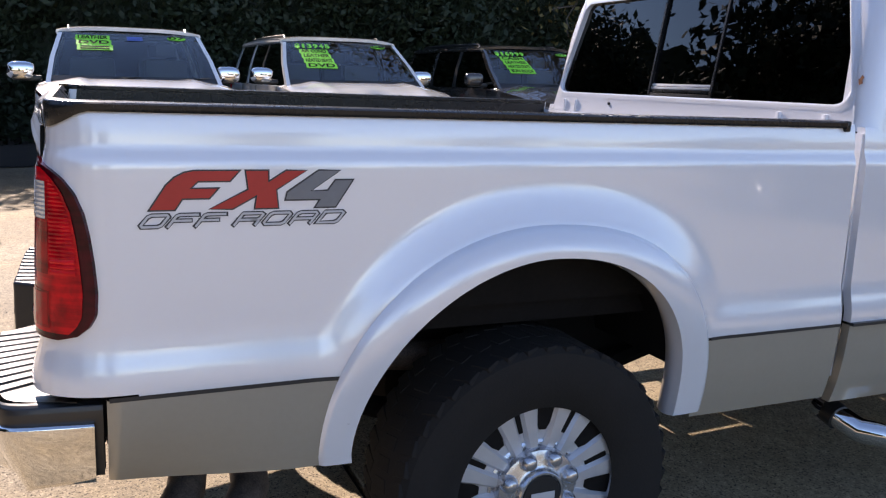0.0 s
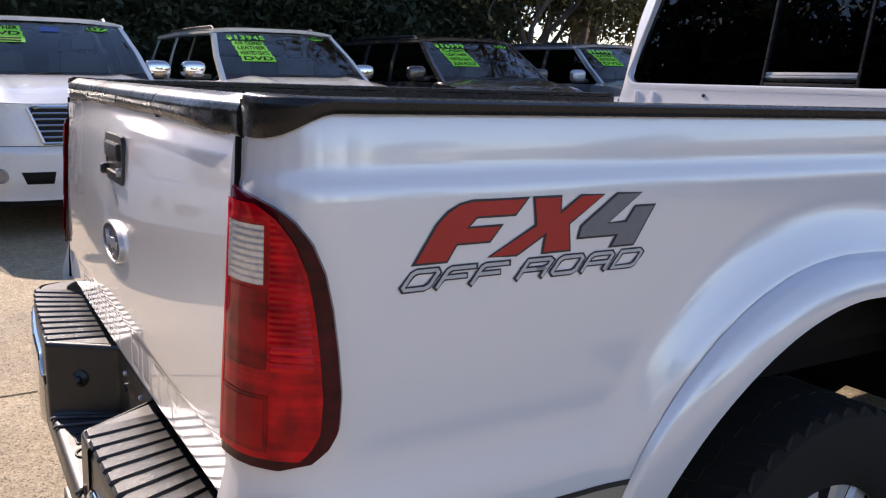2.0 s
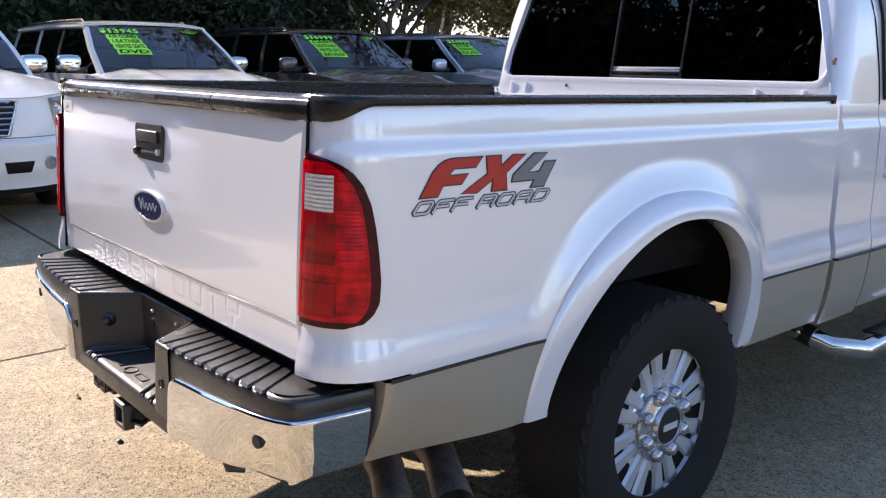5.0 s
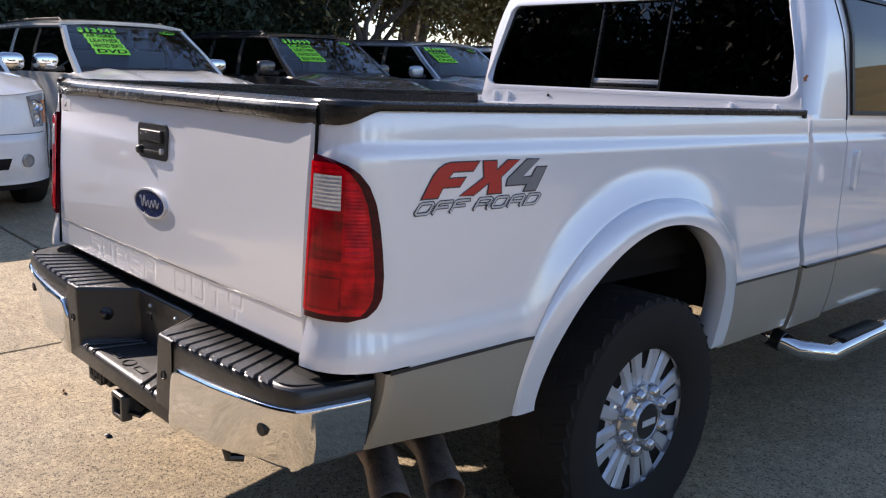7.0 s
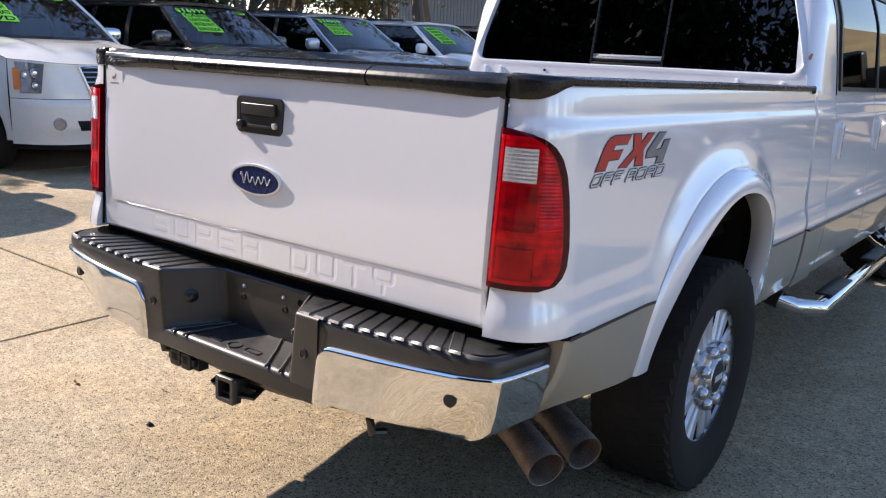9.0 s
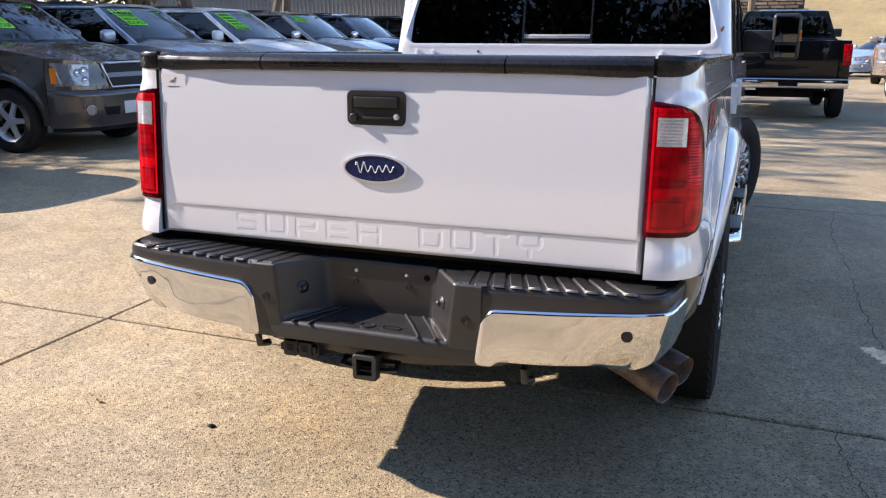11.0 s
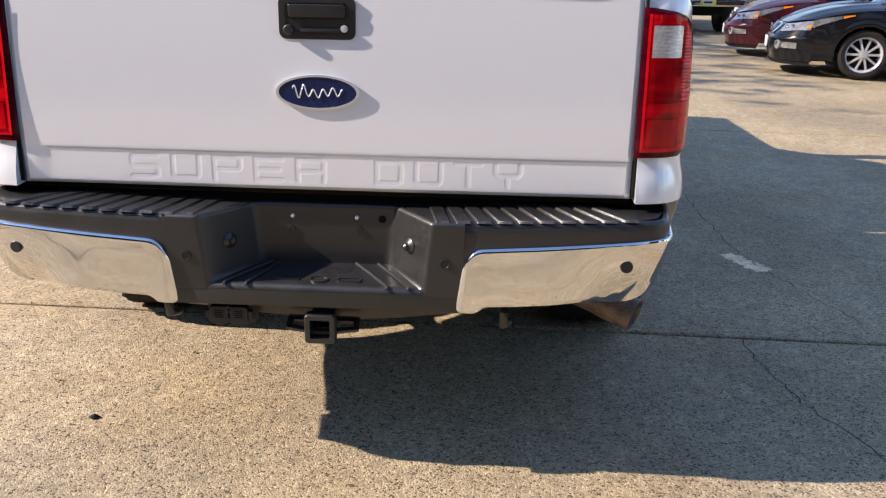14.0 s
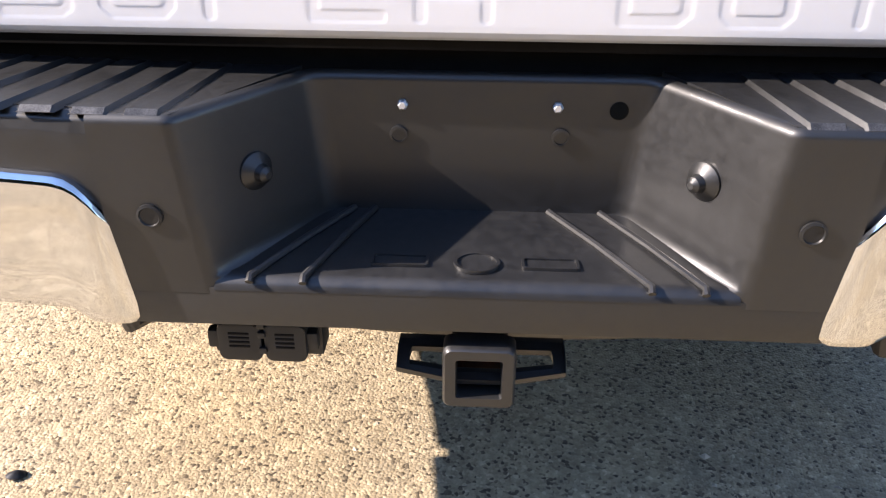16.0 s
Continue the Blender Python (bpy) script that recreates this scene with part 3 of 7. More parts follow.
# ---- tail lamps ----
def lens(name, deep, bright, low, high, streak=55.0):
    """Red lamp plastic over moulded reflectors: bands and dark patches of its own depth under a clear gloss."""
    m = bpy.data.materials.new(name)
    m.use_nodes = True
    nt = m.node_tree
    b = nt.nodes["Principled BSDF"]
    b.inputs["Roughness"].default_value = 0.07
    b.inputs["Specular IOR Level"].default_value = 0.28
    co = nt.nodes.new("ShaderNodeTexCoord")
    total = None
    for scale, weight in (((7, 7, streak), 0.45), ((26, 26, 17), 0.55)):
        mp = nt.nodes.new("ShaderNodeMapping")
        mp.inputs["Scale"].default_value = scale
        n = nt.nodes.new("ShaderNodeTexNoise")
        n.inputs["Scale"].default_value, n.inputs["Detail"].default_value = 1.0, 4
        nt.links.new(co.outputs["Object"], mp.inputs["Vector"])
        nt.links.new(mp.outputs[0], n.inputs["Vector"])
        k = nt.nodes.new("ShaderNodeMath")
        k.operation = "MULTIPLY"
        k.inputs[1].default_value = weight
        nt.links.new(n.outputs["Fac"], k.inputs[0])
        if total is None:
            total = k.outputs[0]
        else:
            add = nt.nodes.new("ShaderNodeMath")
            nt.links.new(total, add.inputs[0])
            nt.links.new(k.outputs[0], add.inputs[1])
            total = add.outputs[0]
    ramp = nt.nodes.new("ShaderNodeValToRGB")
    e = ramp.color_ramp.elements
    e[0].position, e[0].color = low, (*deep, 1)
    e[1].position, e[1].color = high, (*bright, 1)
    nt.links.new(total, ramp.inputs["Fac"])
    nt.links.new(ramp.outputs[0], b.inputs["Base Color"])
    return m


RED = lens("red lamp lens", (0.26, 0.002, 0.006), (0.76, 0.006, 0.012), 0.38, 0.60, 75.0)
RED_EDGE = lens("bright red lens edge", (0.62, 0.006, 0.010), (0.85, 0.012, 0.016), 0.35, 0.6)
RED_DARK = lens("deep red lamp lens", (0.34, 0.002, 0.006), (0.56, 0.005, 0.010), 0.38, 0.62, 20.0)
SMOKED = lens("smoked red lens", (0.13, 0.0015, 0.004), (0.44, 0.004, 0.008), 0.40, 0.62)
LAMP_RIM = lens("smoked lamp rim", (0.030, 0.001, 0.004), (0.075, 0.002, 0.008), 0.4, 0.6)
LAMP_EDGE = [(0.937, 0.48), (0.945, 0.62), (0.965, 0.70), (0.99, 0.745), (1.04, 0.755), (1.10, 0.74), (1.16, 0.715), (1.21, 0.68), (1.25, 0.62), (1.28, 0.53), (1.297, 0.42), (1.308, 0.28), (1.315, 0.06)]


def lamp_patch(z0, z1, inset0, inset1, out, nz=40, nu=20, umin=0.0, umax=None):
    """A sheet over the rounded corner between the lamp's inner and outer edge."""
    def f(u, v):
        z = z0 + (z1 - z0) * v
        e = curve_at(LAMP_EDGE, z) - inset1
        if umax:
            e = min(e, umax)
        uu = (umin + inset0) + max(0.002, e - umin - inset0) * u
        return corner_at(uu, z, out(z) if callable(out) else out)
    return grid(nu, nz, f)


for flip in (1, -1):
    lampo = lamp_patch(0.937, 1.315, 0.0, 0.0, 0.010)
    edge = [e for e in lampo.edges if e.is_boundary]
    for v in [v for v in bmesh.ops.extrude_edge_only(lampo, edges=edge)["geom"] if isinstance(v, bmesh.types.BMVert)]:
        v.co.x -= 0.012
        v.co.y += 0.008
    made = [("rim", lampo, LAMP_RIM, "")]
    ribs = lambda z: 0.0145 + 0.00012 * math.sin(z * 2 * math.pi / 0.0090)
    fine_ribs = lambda z: 0.0138 + 0.0005 * math.sin(z * 2 * math.pi / 0.0085)
    made.append(("red_lens", lamp_patch(0.952, 1.299, 0.0, 0.080, 0.0125), RED, ""))
    made.append(("lens_edge", lamp_patch(0.957, 1.300, 0.0, 0.0, 0.0132, umax=0.034), RED_EDGE, "bright red edge"))
    made.append(("ribbed_lens", lamp_patch(1.084, 1.280, 0.42, 0.105, fine_ribs, 150, 12), RED, "ribbed red outer lens"))
    made.append(("rib_band", lamp_patch(1.078, 1.112, 0.43, 0.115, lambda z: 0.0142 + 0.0010 * math.sin(z * 2 * math.pi / 0.0115), 40, 12), RED_EDGE, "bright ribbed band"))
    made.append(("smoked_band", lamp_patch(1.078, 1.187, 0.05, 0.0, 0.0136, 12, umax=0.405), SMOKED, "smoked middle of the lens"))
    made.append(("reflector_border", lamp_patch(0.962, 1.042, 0.045, 0.0, 0.0136, 8, umax=0.415), SMOKED, ""))
    made.append(("reflector", lamp_patch(0.968, 1.037, 0.065, 0.0, 0.0143, 8, umax=0.395), RED_DARK, "square red reflector"))
    made.append(("lens_frame", lamp_patch(1.188, 1.277, 0.048, 0.0, 0.0136, 8, umax=0.40), RED_DARK, ""))
    made.append(("reversing_lens", lamp_patch(1.193, 1.272, 0.060, 0.0, ribs, 90, 12, umax=0.385), CLEAR, "clear ribbed reversing lens"))
    for k, (nm, bm, mt, lb) in enumerate(made):
        if flip < 0:
            bmesh.ops.scale(bm, vec=(-1, 1, 1), verts=bm.verts)
            bmesh.ops.reverse_faces(bm, faces=bm.faces)
        if k == 0:
            tail_lamp = part("tail_lamp", bm, mt, truck, "red tail lamp with a clear reversing lens", angle=40)
        else:
            part(nm, bm, mt, tail_lamp, lb, angle=40)

for flip in (1, -1):
    part("gate_gap", tube([(flip * 0.8335, 0.0185 + 0.042 * (z - 1.05), z) for z in (0.825 + 0.0555 * k for k in range(11))], 0.0046, 6), INK, truck, "black gap beside the tailgate")

# ---- side decal ----


def on_side(bm, y, z, out=0.0012):
    """Lays a flat bmesh drawn in xy on the right-hand bed side."""
    for v in bm.verts:
        py, pz = y + v.co.x, z + v.co.y
        v.co = (skin_x(py, pz) + out + v.co.z, py, pz)
    bmesh.ops.recalc_face_normals(bm, faces=bm.faces)
    return bm


def slant(poly):
    return [(a * 1.085 + 0.66 * b + 0.008, b) for a, b in poly]


def fill(poly, grow=0.0, depth=0.0004):
    c = (sum(a for a, b in poly) / len(poly), sum(b for a, b in poly) / len(poly))
    bm = bmesh.new()
    prism(poly, lambda a, b, h: (a, b, h), depth, bm=bm)
    return bm


decal = holder("side_decal", truck, "red and grey off-road lettering decal")
H = 0.082
SHAPES = [
    (DECAL_RED, slant([(0, 0), (0.046, 0), (0.046, 0.024), (0.098, 0.024), (0.102, 0.044), (0.048, 0.044), (0.054, 0.061), (0.116, 0.061), (0.121, H), (0.034, H), (0.018, 0.078), (0.006, 0.068), (0, 0.052)])),
    (DECAL_RED, slant([(0.114, 0), (0.158, 0), (0.190, 0.030), (0.204, 0), (0.250, 0), (0.221, 0.041), (0.258, H), (0.218, H), (0.196, 0.056), (0.180, H), (0.136, H), (0.166, 0.041)])),
    (DECAL_GREY, slant([(0.256, 0.018), (0.330, 0.018), (0.330, 0), (0.372, 0), (0.372, 0.060), (0.336, 0.060), (0.334, 0.036), (0.296, 0.036), (0.330, H), (0.286, H), (0.250, 0.034)])),
]
for mt, poly in SHAPES:
    big = []
    n = len(poly)
    for i in range(n):
        p0, p1, p2 = Vector(poly[i - 1]), Vector(poly[i]), Vector(poly[(i + 1) % n])
        n1, n2 = Vector(((p1 - p0).y, -(p1 - p0).x)).normalized(), Vector(((p2 - p1).y, -(p2 - p1).x)).normalized()
        s = (n1 + n2)
        q = p1 + s / max(0.35, s.dot(n1)) * 0.0035
        big.append((q.x, q.y))
    part("letter_outline", on_side(fill(big), 0.226, 1.214), DECAL_DARK, decal)
    part("letter", on_side(fill(poly), 0.226, 1.214, 0.0022), mt, decal)
for word, y, w in (("OFF", 0.301, 0.174), ("ROAD", 0.535, 0.248)):
    n = len(word)
    for i, ch in enumerate(word):
        at = y - w / 2 + w / n * (i + 0.5)
        part("word_outline", on_side(stroke_letter(ch, w / n * 0.90, 0.0345, 0.0098, 0.0003, 0.0, 0.66), at, 1.190), DECAL_DARK, decal)
        part("word", on_side(stroke_letter(ch, w / n * 0.90 - 0.0050, 0.0295, 0.0048, 0.0003, 0.0, 0.66), at, 1.190, 0.0020), DECAL_PALE, decal)

# ---- rear bumper ----
BUMP = [(0.0, -0.124), (0.40, -0.123), (0.60, -0.119), (0.75, -0.112), (0.83, -0.102), (0.88, -0.092), (0.912, -0.079), (0.930, -0.058), (0.940, -0.025), (0.947, 0.02), (0.954, 0.07), (0.960, 0.125)]


def bump_at(s):
    """A point of the bumper's plan, s from 0 (centre) to 1 (end of the wing)."""
    lens = [0.0]
    for a, b in zip(BUMP, BUMP[1:]):
        lens.append(lens[-1] + math.dist(a, b))
    return (curve_at([(l / lens[-1], p[0]) for l, p in zip(lens, BUMP)], s), curve_at([(l / lens[-1], p[1]) for l, p in zip(lens, BUMP)], s), lens[-1])


TOTAL = bump_at(0)[2]
bumper = holder("rear_bumper", truck, "black step bumper with chrome face panels")


def bump_x(x):
    return curve_at(BUMP, x)


def low_edge(x):
    return 0.532 + 0.020 * ease((x - 0.420) / 0.035) + 0.012 * ease((x - 0.45) / 0.25) - 0.020 * ease((x - 0.74) / 0.14) + 0.050 * ease((x - 0.905) / 0.055)


def wing_in(x, z):
    """How far the rounded end rolls in (across, forwards) towards its lower edge."""
    k = max(0, 1 - (z - low_edge(x)) / 0.20) ** 1.5
    return 0.085 * ease((x - 0.68) / 0.22) * (1 - 0.6 * ease((x - 0.905) / 0.055)) * k, 0.060 * ease((x - 0.60) / 0.28) * (1 - ease((x - 0.895) / 0.060)) * k


for flip in (1, -1):
    s0 = 0.386 / TOTAL
    # outer face rolling over into the step
    def face(u, v):
        x, y, _ = bump_at(s0 + (1 - s0) * u)
        prof = [(0.04, 0.0), (0.012, 0.004), (0.004, 0.03), (0.0, 0.5), (0.002, 0.90), (0.006, 0.965), (0.014, 0.99), (0.022, 1.0)]
        k = v * (len(prof) - 1)
        i = min(int(k), len(prof) - 2)
        off = prof[i][0] + (prof[i + 1][0] - prof[i][0]) * (k - i)
        h = prof[i][1] + (prof[i + 1][1] - prof[i][1]) * (k - i)
        lo = low_edge(x) + 0.006
        hi = 0.778 + 0.012 * ease((x - 0.3) / 0.6)
        w = ease((x - 0.80) / 0.14)
        z = lo + (hi - lo) * h
        dx, dy = wing_in(x, z)
        return (flip * (x - off * w - dx - 0.003 * w), y + off * (1 - w) + dy + 0.002, z)
    bm = grid(40, 36, face)
    if flip < 0:
        bmesh.ops.reverse_faces(bm, faces=bm.faces)
    part("bumper_shell", thicken(bm, 0.004), STEP, bumper, angle=50)
    # flat step with its ribs
    def tread(u, v):
        x = 0.305 + (0.936 - 0.305) * u
        y0 = bump_x(x) + 0.008 + 0.012 * ease((x - 0.386) / 0.03)
        x_in = 0.208 + (0.305 - 0.200) * (0.055 - (y0 + (0.055 - y0) * v)) / 0.18
        xx = x_in + (0.938 - 0.03 * ease((u - 0.8) / 0.2) * (1 - v) - x_in) * u
        return (flip * xx, y0 + (0.055 + 0.02 * ease((xx - 0.75) / 0.2) - y0) * v, 0.778 + 0.012 * ease((xx - 0.3) / 0.6))
    bm = grid(40, 10, tread)
    if flip < 0:
        bmesh.ops.reverse_faces(bm, faces=bm.faces)
    step = part("step_pad", thicken(bm, 0.02), STEP, bumper, "ribbed black step pad", angle=50)
    for i in range(10):
        x = 0.335 + 0.054 * i
        y0, y1 = bump_x(x) + 0.006, 0.050
        z = 0.778 + 0.012 * ease((x - 0.3) / 0.6)
        lean = -0.03 - 0.06 * (i / 9)
        w = 0.0205
        prof = [(-w, -0.002), (-w + 0.004, 0.0045), (w - 0.004, 0.0045), (w, -0.002)]
        bm = bmesh.new()
        rows = []
        for y, dz in ((y0 - 0.002, -0.006), (y0 + 0.003, 0.0), (y1 - 0.006, 0.0), (y1, -0.004)):
            k = (y - y0) / (y1 - y0)
            rows.append([bm.verts.new((flip * (x + a + lean * k), y, z + b + dz * (1 if b > 0 else 0))) for a, b in prof])
        for a, b in zip(rows, rows[1:]):
            for j in range(3):
                bm.faces.new((a[j], a[j + 1], b[j + 1], b[j]))
        bm.faces.new(rows[0])
        bm.faces.new(rows[-1])
        # front edge in the lighter colour: wear plus a painted glint
        for f in bm.faces:
            if len(f.verts) == 4 and all(v in rows[0][1:3] + rows[1][1:3] for v in f.verts):
                f.material_index = 1
        bmesh.ops.recalc_face_normals(bm, faces=bm.faces)
        part("rib", bm, [STEP, WORN_GLINT], step)
    # chrome face
    s1 = 0.385 / TOTAL
    def chrome(u, v):
        s = s1 + (0.985 - s1) * u
        x, y, _ = bump_at(s)
        top = 0.712 + 0.034 * min(1, max(0, (x - 0.42) / 0.52)) - 0.060 * max(0, 1 - (x - 0.385) / 0.055) ** 2.4
        lo = low_edge(x)
        prof = [(0.010, 0.0), (-0.006, 0.0), (-0.011, 0.06), (-0.013, 0.3), (-0.011, 0.75), (-0.009, 0.955), (-0.004, 0.99), (0.010, 1.0)]
        k = v * (len(prof) - 1)
        i = min(int(k), len(prof) - 2)
        off = prof[i][0] + (prof[i + 1][0] - prof[i][0]) * (k - i)
        h = prof[i][1] + (prof[i + 1][1] - prof[i][1]) * (k - i)
        w = ease((x - 0.80) / 0.14)
        inner = max(0, 1 - (x - 0.385) / 0.012)
        dx, dy = wing_in(x, lo + (top - lo) * h)
        return (flip * (x - dx - off * w - 0.012 * (1 - h) * (1 if x < 0.42 else 0) * max(0, 1 - (x - 0.385) / 0.035)), y + dy + off * (1 - w) + 0.012 * inner, lo + (top - lo) * h)
    bm = grid(72, 40, chrome)
    if flip < 0:
        bmesh.ops.reverse_faces(bm, faces=bm.faces)
    face_panel = part("chrome_face", bm, CHROME, bumper, "chrome bumper face panel", angle=60)
    part("parking_sensor", lathe([(0.0, -0.01), (0.0165, -0.01), (0.0165, 0.004), (0.014, 0.006), (0.0, 0.006)], 24, m=pose(flip * 0.816, bump_x(0.828) + 0.004, 0.668, 90, 0, flip * 8)), BLACK, face_panel, "black parking sensor")
    part("plug_button", lathe([(0.0, 0), (0.014, 0.0), (0.014, 0.003), (0.011, 0.004), (0.010, 0.002), (0.0, 0.002)], 22, m=pose(flip * 0.342, -0.124, 0.668, 90)), BLACK, bumper)
# one moulded pocket: front faces, splayed walls and plate wall with rounded corners


def pocket_plan(z):
    """Plan of the pocket at height z from the right-hand face to the centre, corners rounded."""
    k = (z - 0.592) / 0.186
    pts = [Vector((0.392, -0.124)), Vector((0.287 + 0.019 * k, -0.124)), Vector((0.176 + 0.020 * k, 0.033)), Vector((0.0, 0.033))]
    out = [pts[0], pts[0].lerp(pts[1], 0.5)]
    for i, r in ((1, 0.011), (2, 0.018)):
        a, b = (pts[i - 1] - pts[i]).normalized(), (pts[i + 1] - pts[i]).normalized()
        p, q = pts[i] + a * r, pts[i] + b * r
        out += [p * (1 - t) ** 2 + pts[i] * 2 * t * (1 - t) + q * t * t for t in (j / 7 for j in range(8))]
        out += [q.lerp(pts[i + 1], t) for t in (0.2, 0.5, 0.8)] if i == 1 else [q.lerp(pts[i + 1], t) for t in (0.2, 0.5, 1.0)]
    half_n = []
    for i, p in enumerate(out):
        d = (out[min(i + 1, len(out) - 1)] - out[max(i - 1, 0)]).normalized()
        half_n.append(Vector((d.y, -d.x)) if Vector((d.y, -d.x)).y < 0.2 else -Vector((d.y, -d.x)))
    return out, half_n


ZP = [0.574, 0.585, 0.592, 0.5935, 0.596, 0.599, 0.603, 0.608, 0.62, 0.65, 0.69, 0.73, 0.755, 0.7665, 0.7685, 0.7710, 0.7735, 0.7755, 0.7770, 0.7780, 0.7784]
own, loops = bmesh.new(), []
for z in ZP:
    out, nrm = pocket_plan(z)
    row = []
    for side_sign in (1, -1):
        seq = list(zip(out, nrm)) if side_sign > 0 else list(zip(out, nrm))[-2::-1]
        for p, n in seq:
            o = 0.0
            if z < 0.608:
                t = min(1, (0.608 - z) / 0.016)
                o = 0.016 * (1 - math.sqrt(1 - t * t)) * ease((p.y + 0.124) / 0.03)
            if z > 0.768:
                t = min(1, (z - 0.768) / 0.0104)
                o = -0.0104 * (1 - math.sqrt(max(0, 1 - t * t)))
            q = p + n * o
            row.append(own.verts.new((side_sign * q.x, q.y, z)))
    loops.append(row)
for a, b in zip(loops, loops[1:]):
    for k in range(len(a) - 1):
        own.faces.new((a[k], b[k], b[k + 1], a[k + 1]))
pocket = part("step_pocket", own, STEP, bumper, "moulded black step pocket", angle=60)
for flip in (1, -1):
    part("plate_lamp", lathe([(0.022, 0), (0.022, 0.004), (0.016, 0.009), (0.011, 0.012), (0.009, 0.020), (0.004, 0.024), (0.0, 0.024)], 24, m=pose(flip * 0.247, -0.050, 0.690, 0, -flip * 90, flip * 36)), STEP, pocket, "domed plate lamp")
# lower lip and pocket floor with a rolled front edge
bm = box(-0.386, 0.386, -0.1234, -0.118, 0.532, 0.582, 0.002)
bm2 = grid(40, 6, lambda u, v: (-0.386 + 0.772 * u, -0.122 + 0.05 * v, 0.533 - 0.008 * math.sin(v * 3.1)))
bmesh.ops.reverse_faces(bm2, faces=bm2.faces)
merge(bm, bm2)
part("centre_lip", bm, STEP, bumper)


def floor_pt(u, v):
    y = -0.124 + 0.158 * v ** 1.4
    t = max(0, 1 - (y + 0.124) / 0.016)
    return ((2 * u - 1) * (0.286 - 0.100 * v ** 1.4), y, 0.592 + 0.014 * v ** 1.4 - 0.014 * (1 - math.sqrt(1 - t * t)))


bm = grid(60, 26, floor_pt)
floor_part = part("recess_floor", thicken(bm, 0.006), STEP, bumper, "scuffed black step floor")
for x0, x1 in ((0.190, 0.087), (0.247, 0.149), (-0.186, -0.125), (-0.245, -0.150)):
    part("floor_rib", tube([(x0, -0.126, 0.591), (x0, -0.119, 0.5955), ((x0 + x1) / 2, -0.04, 0.602), (x1, 0.030, 0.608)], 0.0045, 8), STEP, floor_part)
part("boss", ring(oval(0.052, 0.044), oval(0.044, 0.036), lambda a, b, h: (0.002 + a, -0.080 + b, 0.5945 + h), 0.0045), STEP, floor_part)
for s in (1, -1):
    part("boss", ring(rounded(0.064, 0.024, 0.004), rounded(0.058, 0.018, 0.003), lambda a, b, h, s=s: (s * 0.084 + a, -0.079 + b, 0.5945 + h), 0.0045), STEP, floor_part)
for x in (-0.089, 0.090):
    part("plate_bolt", lathe([(0.0065, 0), (0.0065, 0.004), (0.004, 0.007), (0.0, 0.007)], 6, m=pose(x, 0.033, 0.741, 90)), ALLOY, pocket, "bright plate bolt")
    part("plate_clip", lathe([(0.011, 0), (0.011, 0.004), (0.008, 0.0045), (0.008, 0.002), (0, 0.002)], 18, m=pose(x * 1.06, 0.033, 0.704, 90)), STEP, pocket)
# black disc on the wall, colour giving the wire hole its dark depth
part("hole_disc", lathe([(0.011, 0), (0.011, 0.0012), (0, 0.0012)], 18, m=pose(0.160, 0.0335, 0.738, 90)), INK, pocket)
# dark beam behind the bumper, under the gate
bm = box(-0.90, 0.90, 0.075, 0.13, 0.60, 0.80, 0.01)
box(-0.70, 0.70, 0.06, 0.16, 0.66, 0.74, 0.01, bm=bm)
part("bumper_beam", bm, UNDER, bumper)
part("sill_under_gate", box(-0.83, 0.83, 0.045, 0.12, 0.80, 0.845, 0.004), UNDER, truck)

# ---- hitch, plug, hooks ----
hitch = holder("tow_hitch", truck, "black square receiver hitch")
bm = bmesh.new()
sq = lambda r, c: rounded(2 * r, 2 * r, c, 4)
own = bmesh.new()
loops = [[own.verts.new((0.008 + a, y, 0.468 + b)) for a, b in sq(r, c)] for r, c, y in ((0.033, 0.006, 0.35), (0.033, 0.006, -0.095), (0.042, 0.010, -0.095), (0.042, 0.010, -0.122), (0.039, 0.008, -0.126), (0.027, 0.003, -0.126), (0.026, 0.003, -0.120), (0.026, 0.003, 0.1))]
for p, q in zip(loops, loops[1:]):
    for i in range(len(p)):
        own.faces.new((p[i], p[(i + 1) % len(p)], q[(i + 1) % len(q)], q[i]))
bmesh.ops.recalc_face_normals(own, faces=own.faces)
part("receiver_tube", own, STEP, hitch, angle=40)
part("tube_rust", box(-0.018, 0.034, -0.10, 0.1, 0.4425, 0.4445), RUST, hitch, "rusty inside of the tube")
own = ring([(-0.100, 0.010), (-0.098, 0.022), (-0.03, 0.022), (0.03, 0.022), (0.098, 0.022), (0.100, 0.010), (0.100, -0.012), (0.03, -0.022), (-0.03, -0.022), (-0.100, -0.012)],
           [(-0.085, 0.003), (-0.083, 0.009), (-0.03, 0.009), (0.03, 0.009), (0.083, 0.009), (0.085, 0.003), (0.085, -0.004), (0.03, -0.010), (-0.03, -0.010), (-0.085, -0.004)], lambda a, b, h: (0.010 + a, -0.085 + b * 1.2 + h * 0.2, 0.470 + b * 0.6 - h), 0.008)
part("chain_plate", own, STEP, hitch)
part("cross_tube", tube([(-0.47, 0.10, 0.50), (-0.40, 0.06, 0.495), (0.0, 0.03, 0.492), (0.40, 0.06, 0.497), (0.47, 0.12, 0.52)], 0.038, 12), STEP, hitch)
part("cover_plate", prism([(-0.31, 0.535), (0.47, 0.535), (0.44, 0.512), (0.36, 0.498), (0.28, 0.488), (0.21, 0.477), (0.11, 0.469), (0.0, 0.470), (-0.095, 0.473), (-0.165, 0.479), (-0.26, 0.500)], lambda a, b, h: (a, -0.062 + h + 0.3 * (0.535 - b), b), 0.006, bevel=0.002), STEP, hitch, "curved black cross plate")
